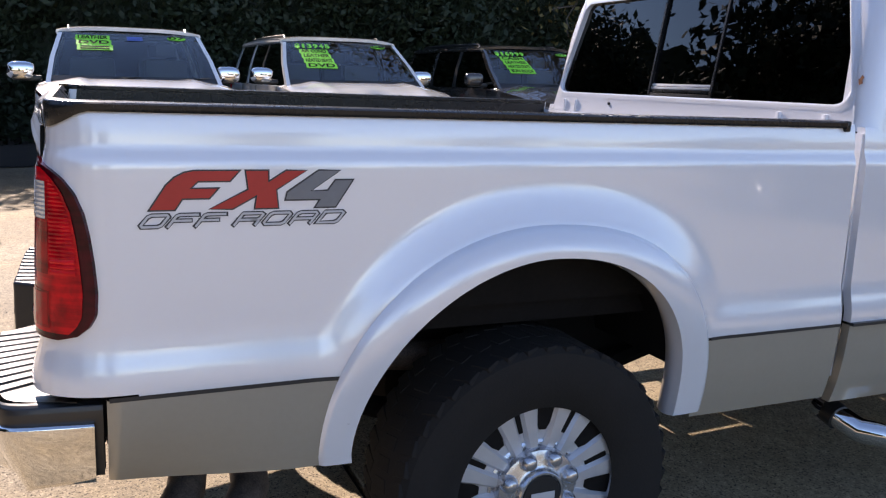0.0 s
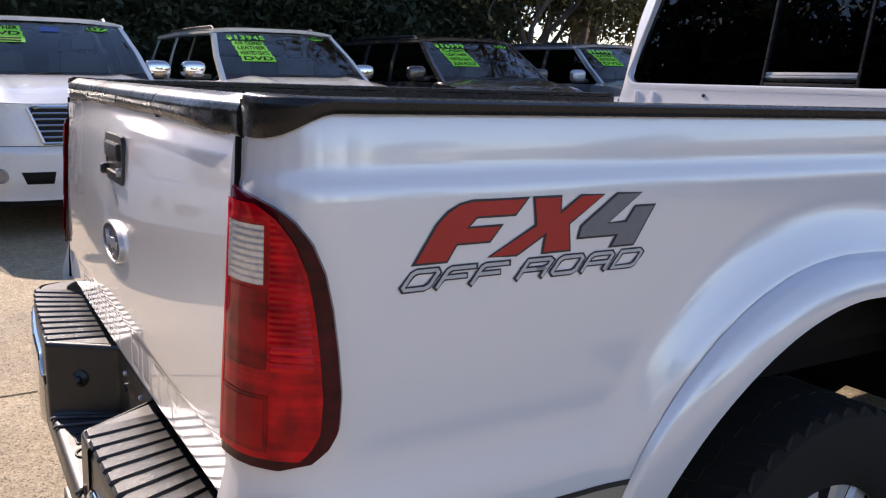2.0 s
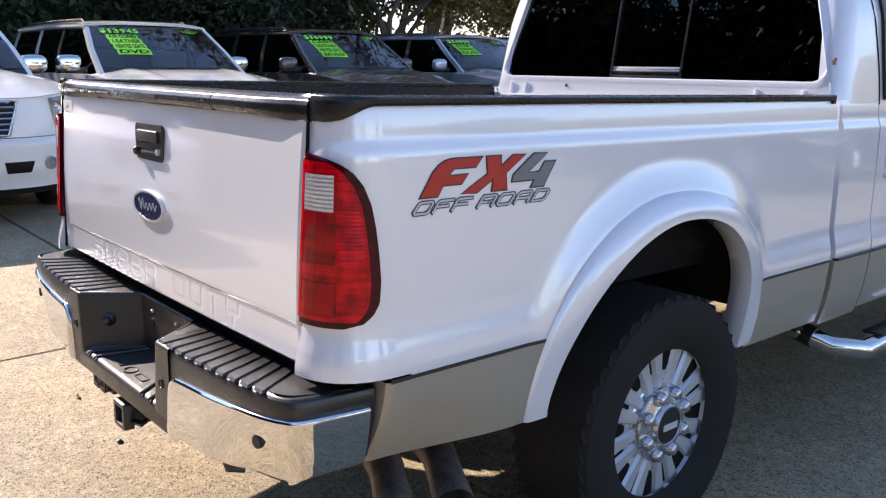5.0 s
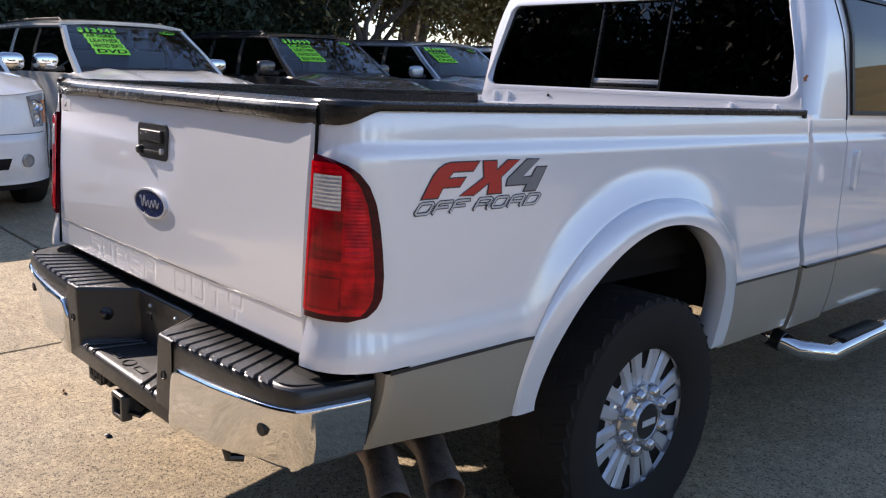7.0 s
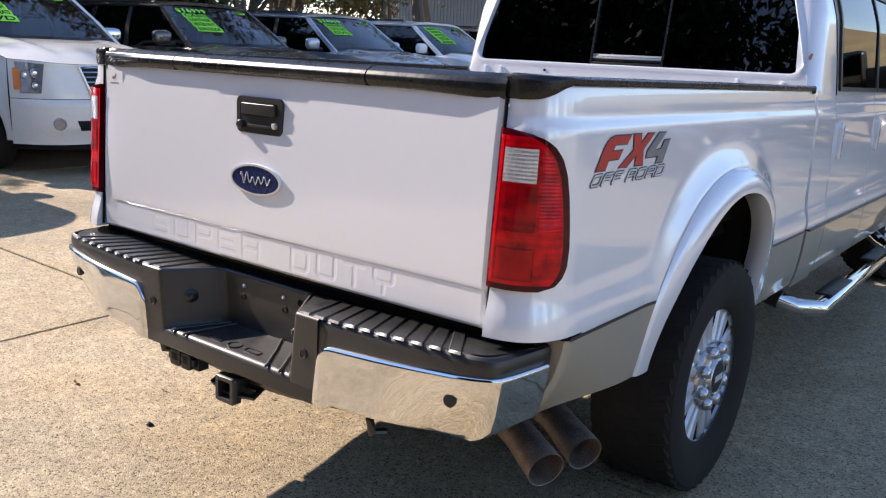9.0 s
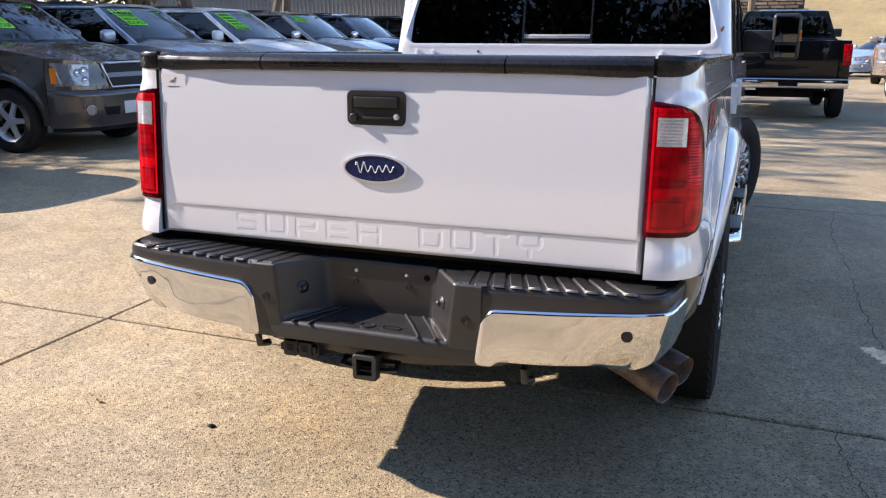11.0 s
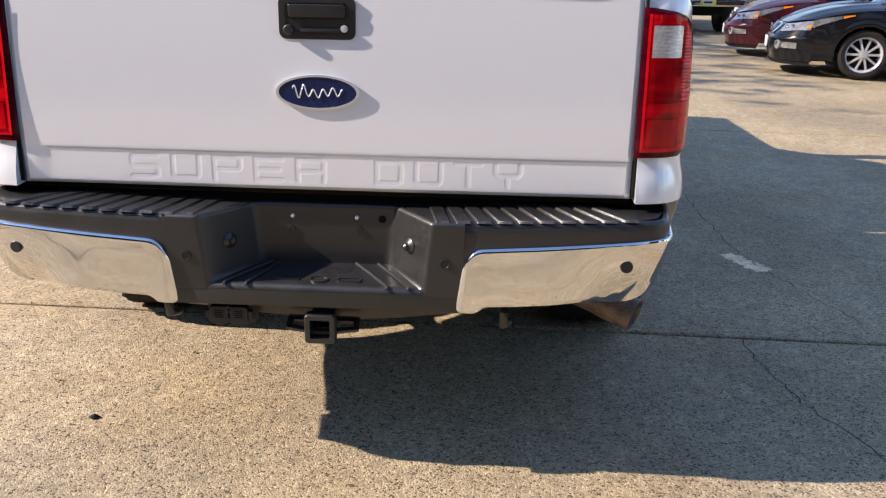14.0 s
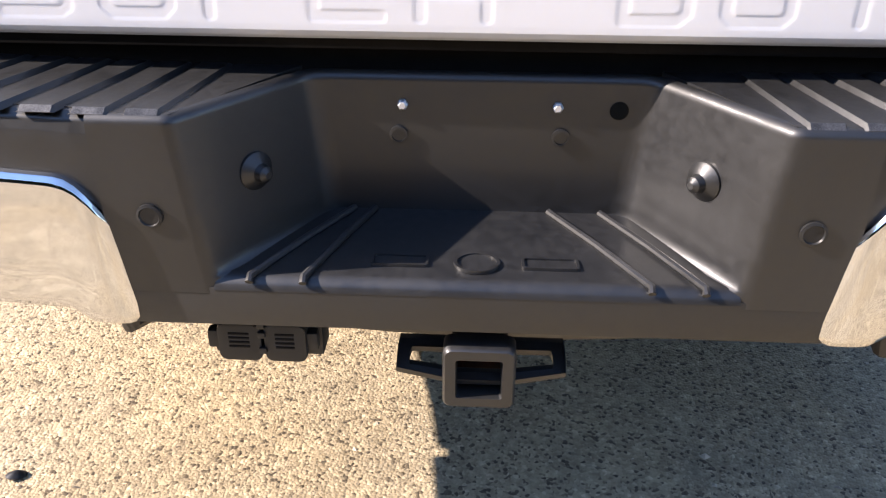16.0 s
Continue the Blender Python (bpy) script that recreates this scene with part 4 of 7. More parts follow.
plug = part("trailer_socket", box(-0.313, -0.180, -0.075, -0.035, 0.458, 0.535, 0.004, 2), BLACK, truck, "black trailer wiring socket")
for x0, x1, sgn in ((-0.302, -0.2495, -1), (-0.2465, -0.196, 1)):
    lid = part("socket_lid", prism([(a + (x0 + x1) / 2, b + 0.489) for a, b in rounded(x1 - x0, 0.052, 0.010)], lambda a, b, h: (a, -0.073 - h, b - 0.10 * h), 0.022, bevel=0.003), BLACK, plug, "hinged socket lid")
    for i in range(4):
        part("lid_text", box(x0 + 0.014, x1 - 0.014, -0.0960, -0.0950, 0.481 + 0.006 * i, 0.4835 + 0.006 * i), UNDER, lid)
    ear = sgn * 0.006 + (x0 if sgn < 0 else x1)
    part("lid_ear", box(ear - 0.007, ear + 0.007, -0.091, -0.076, 0.476, 0.500, 0.003), BLACK, lid)
for z in (0.478, 0.500, 0.513):
    part("lid_hinge", box(-0.2525, -0.2435, -0.0985, -0.090, z - 0.004, z + 0.004, 0.0015), BLACK, plug)
for x in (-0.44, 0.505):
    part("tow_hook", tube([(x, 0.08, 0.56), (x, 0.0, 0.545), (x, -0.03, 0.50), (x, -0.02, 0.458), (x + 0.012, 0.02, 0.450)], 0.013, 10), STEP, truck)

# ---- exhaust ----
pipe = holder("exhaust", truck, "twin stained steel exhaust")
for tip, root in ((Vector((0.914, 0.228, 0.398)), Vector((0.60, 0.34, 0.50))), (Vector((0.948, 0.386, 0.401)), Vector((0.62, 0.48, 0.50)))):
    d = Vector((0.85, -0.45, -0.24)).normalized()
    turn = Matrix.Translation(tip) @ d.to_track_quat("Z", "Y").to_matrix().to_4x4()
    bm = lathe([(0.048, -0.19), (0.048, -0.13), (0.050, -0.10), (0.054, -0.004), (0.0535, 0.0), (0.0515, -0.002), (0.050, -0.02), (0.046, -0.13)], 32, m=turn, caps=False)
    tube([root, root.lerp(tip - d * 0.22, 0.6), tip - d * 0.20, tip - d * 0.17], 0.0495, 20, bm=bm, caps=False)
    part("exhaust_tip", bm, STEEL, pipe, "flared tarnished steel tip")
    part("soot", lathe([(0.046, 0), (0.0, 0.0)], 24, m=Matrix.Translation(tip - d * 0.11) @ d.to_track_quat("Z", "Y").to_matrix().to_4x4()), UNDER, pipe)
part("pipe", tube([(0.55, 1.6, 0.62), (0.55, 0.9, 0.70), (0.55, 0.65, 0.60), (0.60, 0.50, 0.50)], 0.05, 12), STEEL, pipe)

# ---- wheels ----


def wheel_at(y, z, side, steer=0.0):
    w = holder("wheel", truck, "alloy wheel with twin spokes and a chunky tyre")
    w.matrix_basis = pose(side * 0.885, y, z, 0, 0, steer if side > 0 else 180 + steer) @ Matrix.Scale(1.03, 4)
    X = pose(0, 0, 0, 0, 90, 0)
    R = 0.408
    tyre = part("tyre", lathe([(0.232, -0.115), (0.250, -0.128), (0.30, -0.142), (0.345, -0.146), (0.385, -0.138), (0.398, -0.120), (R - 0.008, -0.09), (R - 0.008, 0.09), (0.398, 0.120), (0.385, 0.138), (0.345, 0.146), (0.30, 0.142), (0.250, 0.128), (0.232, 0.115)], 72, m=X, caps=False), RUBBER, w, "dusty black tyre", angle=30)
    bm = bmesh.new()
    own = box(-0.052, 0.052, -0.020, 0.020, -0.008, 0.010, 0.003, 1)
    me = bpy.data.meshes.new("lug")
    own.to_mesh(me)
    own.free()
    for k in range(44):
        for row in (-0.098, 0.0, 0.098):
            n = len(bm.verts)
            bm.from_mesh(me)
            bm.verts.ensure_lookup_table()
            a = 2 * math.pi * (k + (0.5 if row == 0 else 0)) / 44
            m = Matrix.Rotation(a, 4, "X") @ Matrix.Translation((row, 0, R - 0.0165)) @ Matrix.Rotation(0.35 * (1 if row > 0 else -1 if row < 0 else 0.6), 4, "Z") @ Matrix.Diagonal((0.62 if row else 0.7, 1, 1, 1))
            bmesh.ops.transform(bm, matrix=m, verts=bm.verts[n:])
    part("tread", bm, RUBBER, tyre, "chunky tread blocks")
    bm = lathe([(0.233, -0.11), (0.225, -0.08), (0.205, 0.0), (0.212, 0.06), (0.222, 0.098), (0.228, 0.112), (0.240, 0.120), (0.247, 0.118), (0.247, 0.108), (0.236, 0.10)], 64, m=X, caps=False)
    rim = part("rim", bm, ALLOY, w, "silver alloy rim", angle=40)
    rim.scale, rim.rotation_euler = (1, 1.10, 1.10), (radians(-6), 0, 0)
    part("brake", lathe([(0.0, -0.02), (0.185, -0.02), (0.185, 0.02), (0.0, 0.02)], 40, m=X), UNDER, w)
    web = part("wheel_web", lathe([(0.095, 0.080), (0.13, 0.090), (0.18, 0.088), (0.222, 0.092), (0.236, 0.104), (0.238, 0.080), (0.095, 0.05)], 64, m=X, caps=False), ALLOY, rim, angle=40)
    # openings are dark plates on the web, their shade put into the colour
    for k in range(8):
        own = prism([(0.0085 * a, b) for a, b in ((-0.7, 0.150), (0.7, 0.150), (1, 0.158), (1, 0.205), (0.7, 0.212), (-0.7, 0.212), (-1, 0.205), (-1, 0.158))], lambda a, b, h: (0.087 + h, a, b), 0.006)
        bmesh.ops.transform(own, matrix=Matrix.Rotation(2 * math.pi * (k + 0.5) / 8, 4, "X"), verts=own.verts)
        part("slot", own, UNDER, web, "dark plate for the shaded slot between twin spokes")
        own = prism([(-0.009, 0.148), (0.009, 0.148), (0.020, 0.172), (0.029, 0.205), (0.026, 0.217), (0.012, 0.224), (-0.012, 0.224), (-0.026, 0.217), (-0.029, 0.205), (-0.020, 0.172)], lambda a, b, h: (0.087 + h, a, b), 0.0065)
        bmesh.ops.transform(own, matrix=Matrix.Rotation(2 * math.pi * k / 8, 4, "X"), verts=own.verts)
        part("slot", own, UNDER, web, "dark plate for the shaded opening between spoke pairs")
    for k in range(8):
        for off in (-1, 1):
            own = bmesh.new()
            a = 2 * math.pi * (k + 0.5) / 8
            rows = []
            for r, wd, x, t, o in ((0.090, 0.0155, 0.100, 0.03, 0.0190), (0.112, 0.0165, 0.106, 0.03, 0.0215), (0.16, 0.0205, 0.104, 0.03, 0.0270), (0.205, 0.0255, 0.103, 0.03, 0.0330), (0.236, 0.0290, 0.106, 0.03, 0.0370)):
                o *= off
                rows.append([own.verts.new((xx, o + yy, r)) for xx, yy in ((x - t, -wd), (x - 0.010, -wd), (x, -wd + 0.007), (x, wd - 0.007), (x - 0.010, wd), (x - t, wd))])
            for p, q in zip(rows, rows[1:]):
                for j in range(6):
                    own.faces.new((p[j], p[(j + 1) % 6], q[(j + 1) % 6], q[j]))
            bmesh.ops.recalc_face_normals(own, faces=own.faces)
            bmesh.ops.transform(own, matrix=Matrix.Rotation(a, 4, "X"), verts=own.verts)
            part("spoke", own, ALLOY, rim, angle=30)
    hub = part("hub", lathe([(0.0, 0.05), (0.116, 0.05), (0.116, 0.098), (0.110, 0.102), (0.107, 0.094), (0.104, 0.094), (0.103, 0.112), (0.098, 0.124), (0.085, 0.130), (0.066, 0.132), (0.060, 0.136), (0.058, 0.148), (0.054, 0.153), (0.050, 0.153), (0.047, 0.148), (0.0, 0.150)], 56, m=X), POLISHED, w, "chrome hub cover", angle=35)
    hub.scale = (0.93, 1.17, 1.17)
    part("centre_cap", lathe([(0.047, 0.1485), (0.045, 0.1535), (0.0, 0.156)], 32, m=X), BLACK, hub, "dark grey centre cap")
    part("cap_bar", box(0.155, 0.1575, -0.030, 0.030, -0.009, 0.009, 0.001), DECAL_PALE, hub, "plain pale bar")
    for k in range(8):
        a = 2 * math.pi * (k + 0.5) / 8
        part("lug_nut", lathe([(0.0215, 0.105), (0.0205, 0.136), (0.0190, 0.142), (0.0160, 0.147), (0.0145, 0.153), (0.010, 0.157), (0.0, 0.158)], 20, m=Matrix.Translation((0, 0.0835 * math.cos(a), 0.0835 * math.sin(a))) @ X), POLISHED, hub, angle=50)
    return w


for side in (1, -1):
    wheel_at(1.208, 0.425, side)
    wheel_at(5.165, 0.500, side, -22)
bm = tube([(-0.8, 1.195, 0.424), (0.8, 1.195, 0.424)], 0.05, 12)
lathe([(0.0, -0.16), (0.12, -0.13), (0.17, 0), (0.12, 0.13), (0.0, 0.16)], 20, bm=bm, m=pose(0, 1.195, 0.424, 0, 90, 0))
part("rear_axle", bm, UNDER, truck)
bm = bmesh.new()
for s in (1, -1):
    box(s * 0.46 - 0.04, s * 0.46 + 0.04, 0.10, 5.8, 0.60, 0.76, 0.01, bm=bm)
    tube([(s * 0.55, 0.55, 0.66), (s * 0.55, 0.9, 0.53), (s * 0.55, 1.195, 0.49), (s * 0.55, 1.5, 0.53), (s * 0.55, 1.95, 0.66)], 0.035, 8, bm=bm)
    tube([(s * 0.50, 1.25, 0.50), (s * 0.44, 1.35, 0.92)], 0.035, 10, bm=bm)
for y in (0.30, 0.75, 1.7, 2.3, 3.1):
    box(-0.46, 0.46, y - 0.05, y + 0.05, 0.66, 0.75, bm=bm)
box(-0.85, 0.85, 0.10, 2.25, 0.86, 0.925, bm=bm)
part("chassis", bm, UNDER, truck, "dark frame rails and cross members")
part("fuel_tank", box(-0.42, -0.05, 1.9, 3.2, 0.42, 0.72, 0.05), UNDER, truck)
part("spare_wheel", lathe([(0.12, -0.10), (0.25, -0.12), (0.37, -0.10), (0.38, 0.10), (0.25, 0.12), (0.12, 0.10)], 40, m=pose(0, 0.62, 0.70)), RUBBER, truck)

# ---- cab ----
body_side(2.318, 2.640, LINE + 0.004, 1.42, 14, 50, WHITE, "cab_corner", truck)
body_side(2.318, 2.640, 0.53, LINE - 0.004, 14, 20, TAN, "lower_cab_corner", truck)
for flip in (1, -1):
    for y0, y1, nm in ((2.648, 3.520, "rear_door"), (3.528, 4.560, "front_door")):
        door = body_side(y0, y1, LINE + 0.004, 1.42, 30, 50, WHITE, nm, truck, flip=flip)
        low = body_side(y0, y1, 0.55, LINE - 0.004, 30, 20, TAN, "lower_door_panel", door, flip=flip)
        part("door_paint_line", box(min(flip * 0.99, flip * 1.008), max(flip * 0.99, flip * 1.008), y0, y1, LINE - 0.005, LINE + 0.005), STRIPE, door)
        h = part("door_handle", prism(rounded(0.05, 0.17, 0.02), lambda a, b, d, y0=y0: (flip * (0.969 + d), y0 + 0.10 + a, 1.185 + b), 0.022, bevel=0.004), WHITE, door)
    body_side(4.568, 6.02, LINE + 0.004, 1.36, 30, 40, WHITE, "front_wing", truck, flip=flip)
body_side(2.318, 2.640, LINE + 0.004, 1.42, 14, 50, WHITE, "cab_corner", truck, flip=-1)
body_side(2.318, 2.640, 0.53, LINE - 0.004, 14, 20, TAN, "lower_cab_corner", truck, flip=-1)
part("corner_paint_line", box(0.985, 1.008, 2.318, 2.640, LINE - 0.005, LINE + 0.005), STRIPE, truck)


def cab_plan(z):
    """Half width, rear and front of the cab at height z."""
    k = (z - 1.40) / 0.6
    return 0.955 - 0.06 * k - 0.10 * max(0, k - 0.55) ** 1.4 * 2, 2.315 + 0.09 * k + 0.05 * max(0, k - 0.8), 4.75 - 1.15 * k


def shell(u, v):
    z = 1.405 + 0.60 * v
    w, yr, yf = cab_plan(z)
    path = [(0.80, yr)] + [(w - 0.075 + 0.075 * math.sin(a * math.pi / 16), yr + 0.075 - 0.075 * math.cos(a * math.pi / 16)) for a in range(1, 9)]
    path += [(w, yr + 0.075 + (yf - 0.2 - yr - 0.075) * i / 44) for i in range(1, 45)] + [(w - 0.15, yf - 0.05), (w - 0.4, yf)]
    path += [(-a, b) for a, b in path[::-1]]
    path[0], path[-1] = (w - 0.10, yr), (-(w - 0.10), yr)
    p = path[round(u * (len(path) - 1))]
    return (*p, z)


NP = 2 * (1 + 8 + 44 + 2)
win = lambda c: not (1.455 < c.z < 1.90 and (2.76 < c.y < 3.47 or 3.57 < c.y < 4.42) and abs(c.x) > 0.6 and c.y < 4.62 - 1.15 * (c.z - 1.4) / 0.6)
bm = grid(NP, 40, shell, keep=win)
bmesh.ops.recalc_face_normals(bm, faces=bm.faces)
part("cab_shell", bm, WHITE, truck, angle=50)
w, yr, yf = cab_plan(2.005)
bm = grid(24, 24, lambda u, v: ((2 * u - 1) * w * (1 - 0.02 * (2 * v - 1) ** 8), yr + (yf - yr) * v, 2.004 + 0.035 * (1 - (2 * u - 1) ** 4) * (1 - (2 * v - 1) ** 4)))
part("roof", bm, WHITE, truck, angle=60)

# rear wall with its window opening
def rear_y(z):
    return cab_plan(z)[1]


def lean_rect(wb, wt, z0, z1, r, n=6):
    out = []
    for sx, sz, a0 in ((1, 1, 0), (-1, 1, 90), (-1, -1, 180), (1, -1, 270)):
        wd = wt if sz > 0 else wb
        zc = (z1 - r) if sz > 0 else (z0 + r)
        for k in range(n + 1):
            a = radians(a0 + 90 * k / n)
            out.append((sx * (wd - r) + r * math.cos(a), zc + r * math.sin(a)))
    return out


outer, inner = lean_rect(0.908, 0.80, 1.395, 2.005, 0.02), lean_rect(0.872, 0.775, 1.484, 1.90, 0.055)
loops = [(outer, -0.003), ([(a * 0.25 + c * 0.75, b * 0.25 + d * 0.75) for (a, b), (c, d) in zip(outer, inner)], -0.003), ([(a * 0.1 + c * 0.9, b * 0.1 + d * 0.9) for (a, b), (c, d) in zip(outer, inner)], -0.009), (inner, -0.007), ([(a * 0.995, b) for a, b in inner], 0.015)]
bm = bmesh.new()
vs = [[bm.verts.new((a, rear_y(b) + d, b)) for a, b in loop] for loop, d in loops]
for p, q in zip(vs, vs[1:]):
    for i in range(len(p)):
        bm.faces.new((p[i], p[(i + 1) % len(p)], q[(i + 1) % len(q)], q[i]))
bmesh.ops.recalc_face_normals(bm, faces=bm.faces)
bmesh.ops.reverse_faces(bm, faces=bm.faces) if bm.faces[30].normal.y > 0 else None
rear_wall = part("cab_rear_wall", bm, WHITE, truck, "white cab rear wall round the window", angle=40)
part("cab_rear_lower", box(-0.95, 0.95, 2.312, 2.33, 0.62, 1.40), WHITE, truck)
for x in (-0.80, -0.70, 0.60, 0.80):
    part("drain_rib", box(x - 0.010, x + 0.010, 2.306, 2.318, 1.395, 1.452, 0.005), WHITE, rear_wall)
part("lock_stud", lathe([(0.007, 0), (0.007, 0.006), (0, 0.008)], 14, m=pose(-0.425, 2.318, 1.440, 90)), BLACK, rear_wall)
part("rust_chip", prism([(-0.006, -0.014), (0.006, -0.010), (0.004, 0.0), (0.010, 0.008), (0.002, 0.016), (-0.004, 0.006), (-0.010, 0.002)], lambda a, b, h: (0.898 + a, rear_y(1.56) - 0.003 - h, 1.562 + b), 0.0015), RUST, rear_wall, "rust chip")


def rear_glass(x0, x1, z0, z1, taper, d, name):
    return part(name, prism([(x0 - taper[0] * 0, z0), (x1, z0), (x1 - taper[1], z1), (x0 + taper[0], z1)], lambda a, b, h: (a, rear_y(b) + d + h, b), 0.005), GLASS, rear_wall, "dark tinted glass")


rear_glass(-0.870, -0.170, 1.484, 1.90, (0.10, 0.0), 0.012, "pane")
rear_glass(-0.172, 0.215, 1.484, 1.90, (0.0, 0.0), 0.020, "sliding_pane")
rear_glass(0.213, 0.870, 1.484, 1.90, (0.0, 0.10), 0.012, "pane")
for x in (-0.170, 0.214):
    part("divider", prism([(x - 0.005, 1.484), (x + 0.005, 1.484), (x + 0.005, 1.90), (x - 0.005, 1.90)], lambda a, b, h: (a, rear_y(b) + 0.006 + h, b), 0.014), RAILP, rear_wall, "thin dark divider")
for i, (z, mt) in enumerate(((1.492, BLACK), (1.506, RAILP), (1.518, ALLOY), (1.530, PLATE))):
    part("slider_track", box(-0.165, 0.209, rear_y(z) + 0.008 + 0.002 * i, rear_y(z) + 0.018 + 0.002 * i, z - 0.005, z + 0.005, 0.001), mt, rear_wall)
# door windows
for flip in (1, -1):
    for y0, y1, cut in ((2.70, 3.49, 0), (3.55, 4.50, 0.55)):
        z0, z1 = 1.44, 1.915
        pts = [(y0, z0), (y1, z0), (y1 - cut, z1), (y0 - 0.05, z1)]
        rim_o = [(y0 - 0.025, z0 - 0.02), (y1 + 0.025, z0 - 0.02), (y1 - cut + 0.025, z1 + 0.02), (y0 - 0.075, z1 + 0.02)]
        place = lambda a, b, h: (flip * (cab_plan(b)[0] + 0.004 + h), a, b)
        dense = lambda poly: [(a[0] + (b[0] - a[0]) * k / 12, a[1] + (b[1] - a[1]) * k / 12) for a, b in zip(poly, poly[1:] + poly[:1]) for k in range(12)]
        fr = part("window_frame", ring(dense(rim_o), dense(pts), place, 0.010), BLACK, truck, "black door window frame")
        bm = grid(8, 14, lambda u, v: place((y0 - 0.05 * v) + ((y1 - cut * v) - (y0 - 0.05 * v)) * u, z0 + (z1 - z0) * v, 0.003))
        part("pane", thicken(bm, 0.003 * flip), GLASS, fr, "dark tinted glass")
    part("door_gap", tube([(flip * (cab_plan(z)[0] + 0.0005), 2.644 - 0.09 * ease((z - 1.42) / 0.55), z) for z in (1.40 + 0.055 * k for k in range(11))], 0.0035, 6), INK, truck, "dark gap behind the rear door")
# seats and dark floor inside
bm = box(-0.92, 0.92, 2.36, 4.7, 0.80, 0.84)
box(-0.90, 0.90, 2.355, 2.40, 0.84, 1.45, bm=bm)
part("cab_floor", bm, UNDER, truck)
for x in (-0.52, 0.0, 0.52):
    part("rear_seat", box(x - 0.24, x + 0.24, 2.50, 2.66, 1.0, 1.52, 0.05, 3), SEAT, truck)
for x in (-0.45, 0.45):
    part("front_seat", box(x - 0.26, x + 0.26, 3.45, 3.62, 1.0, 1.60, 0.06, 3), SEAT, truck)
    part("headrest", box(x - 0.14, x + 0.14, 3.46, 3.56, 1.63, 1.82, 0.04, 3), SEAT, truck)
# bonnet and nose
bm = grid(20, 24, lambda u, v: ((2 * u - 1) * (0.93 - 0.05 * v ** 3), 4.58 + 1.42 * v, 1.385 + 0.035 * (1 - (2 * u - 1) ** 2) - 0.05 * v - 0.30 * max(0, v - 0.88) ** 1.2))
part("bonnet", bm, WHITE, truck, angle=60)
part("nose", box(-0.95, 0.95, 5.90, 6.08, 0.62, 1.30, 0.05, 3), CHROME, truck, "chrome grille and front bumper")
bm = prism([(4.02, 1.93), (4.62, 1.40), (4.66, 1.40), (4.06, 1.95)], lambda a, b, h: (-0.78 + h, a, b), 1.56)
part("windscreen", bm, GLASS, truck, "windscreen glass")
# tow mirrors
for flip in (1, -1):
    fx = lambda a, b: (min(flip * a, flip * b), max(flip * a, flip * b))
    mir = part("door_mirror", box(*fx(1.155, 1.345), 4.28, 4.40, 1.395, 1.715, 0.032, 3), BLACK, truck, "tall black towing mirror")
    part("mirror_glass", box(*fx(1.175, 1.325), 4.2745, 4.281, 1.515, 1.695, 0.002), MIRROR, mir)
    part("spotter_glass", box(*fx(1.180, 1.318), 4.2735, 4.281, 1.408, 1.498, 0.002), MIRROR, mir)
    part("mirror_arm", box(min(flip * 0.96, flip * 1.22), max(flip * 0.96, flip * 1.17), 4.31, 4.39, 1.44, 1.60, 0.02), BLACK, mir)
    part("marker_lamp", box(*fx(1.335, 1.352), 4.29, 4.34, 1.52, 1.60, 0.004), AMBER, mir)
    # tubular side step
    bar = part("side_step", tube([(flip * 0.80, 2.44, 0.46), (flip * 0.95, 2.48, 0.41), (flip * 1.04, 2.58, 0.395), (flip * 1.04, 4.4, 0.43), (flip * 0.95, 4.48, 0.45), (flip * 0.8, 4.5, 0.55)], 0.042, 14), CHROME, truck, "chrome tubular side step")
    part("step_end", lathe([(0.046, -0.03), (0.046, 0.05), (0.03, 0.06), (0, 0.06)], 16, m=pose(flip * 0.86, 2.455, 0.44, 0, flip * -75, 0)), BLACK, bar)
    for y in (2.9, 3.9):
        part("step_tread", box(min(flip * 0.99, flip * 1.07), max(flip * 0.99, flip * 1.07), y - 0.22, y + 0.22, 0.44 + 0.02 * (y - 2.9), 0.452 + 0.02 * (y - 2.9), 0.004), BLACK, bar)

# ---- parked cars ----
HEADLAMP = material("headlamp glass", (0.30, 0.31, 0.335), 0.10, metal=0.5, coat=1, vary=0.45, scale=18)
CARGLASS = material("car window glass", (0.62, 0.68, 0.67), 0.01, trans=1.0, vary=0, ior=1.45)
DARK_IN = material("dark cabin trim", (0.06, 0.06, 0.062), 0.7, vary=0.15)
CABIN_SEAT = material("grey leather seat", (0.16, 0.15, 0.14), 0.6, vary=0.15)
MESH = material("black grille mesh", (0.006, 0.006, 0.007), 0.4, vary=0.3, scale=60, spec=0.2)
LAMP_BOWL = material("bright lamp bowl", (0.66, 0.67, 0.70), 0.18, metal=0.9, vary=0.4, scale=30)
GREYP_LENS = material("dull fog lamp glass", (0.30, 0.30, 0.30), 0.15, metal=0.3, coat=0.4, vary=0.2, scale=30)
PAINTS = {}


def paint(name, colour, metal=0.0, spec=0.5, coat=1.0):
    if name not in PAINTS:
        PAINTS[name] = material(name, colour, 0.26, metal=metal, coat=coat, spec=spec, vary=0.04, scale=3)
    return PAINTS[name]


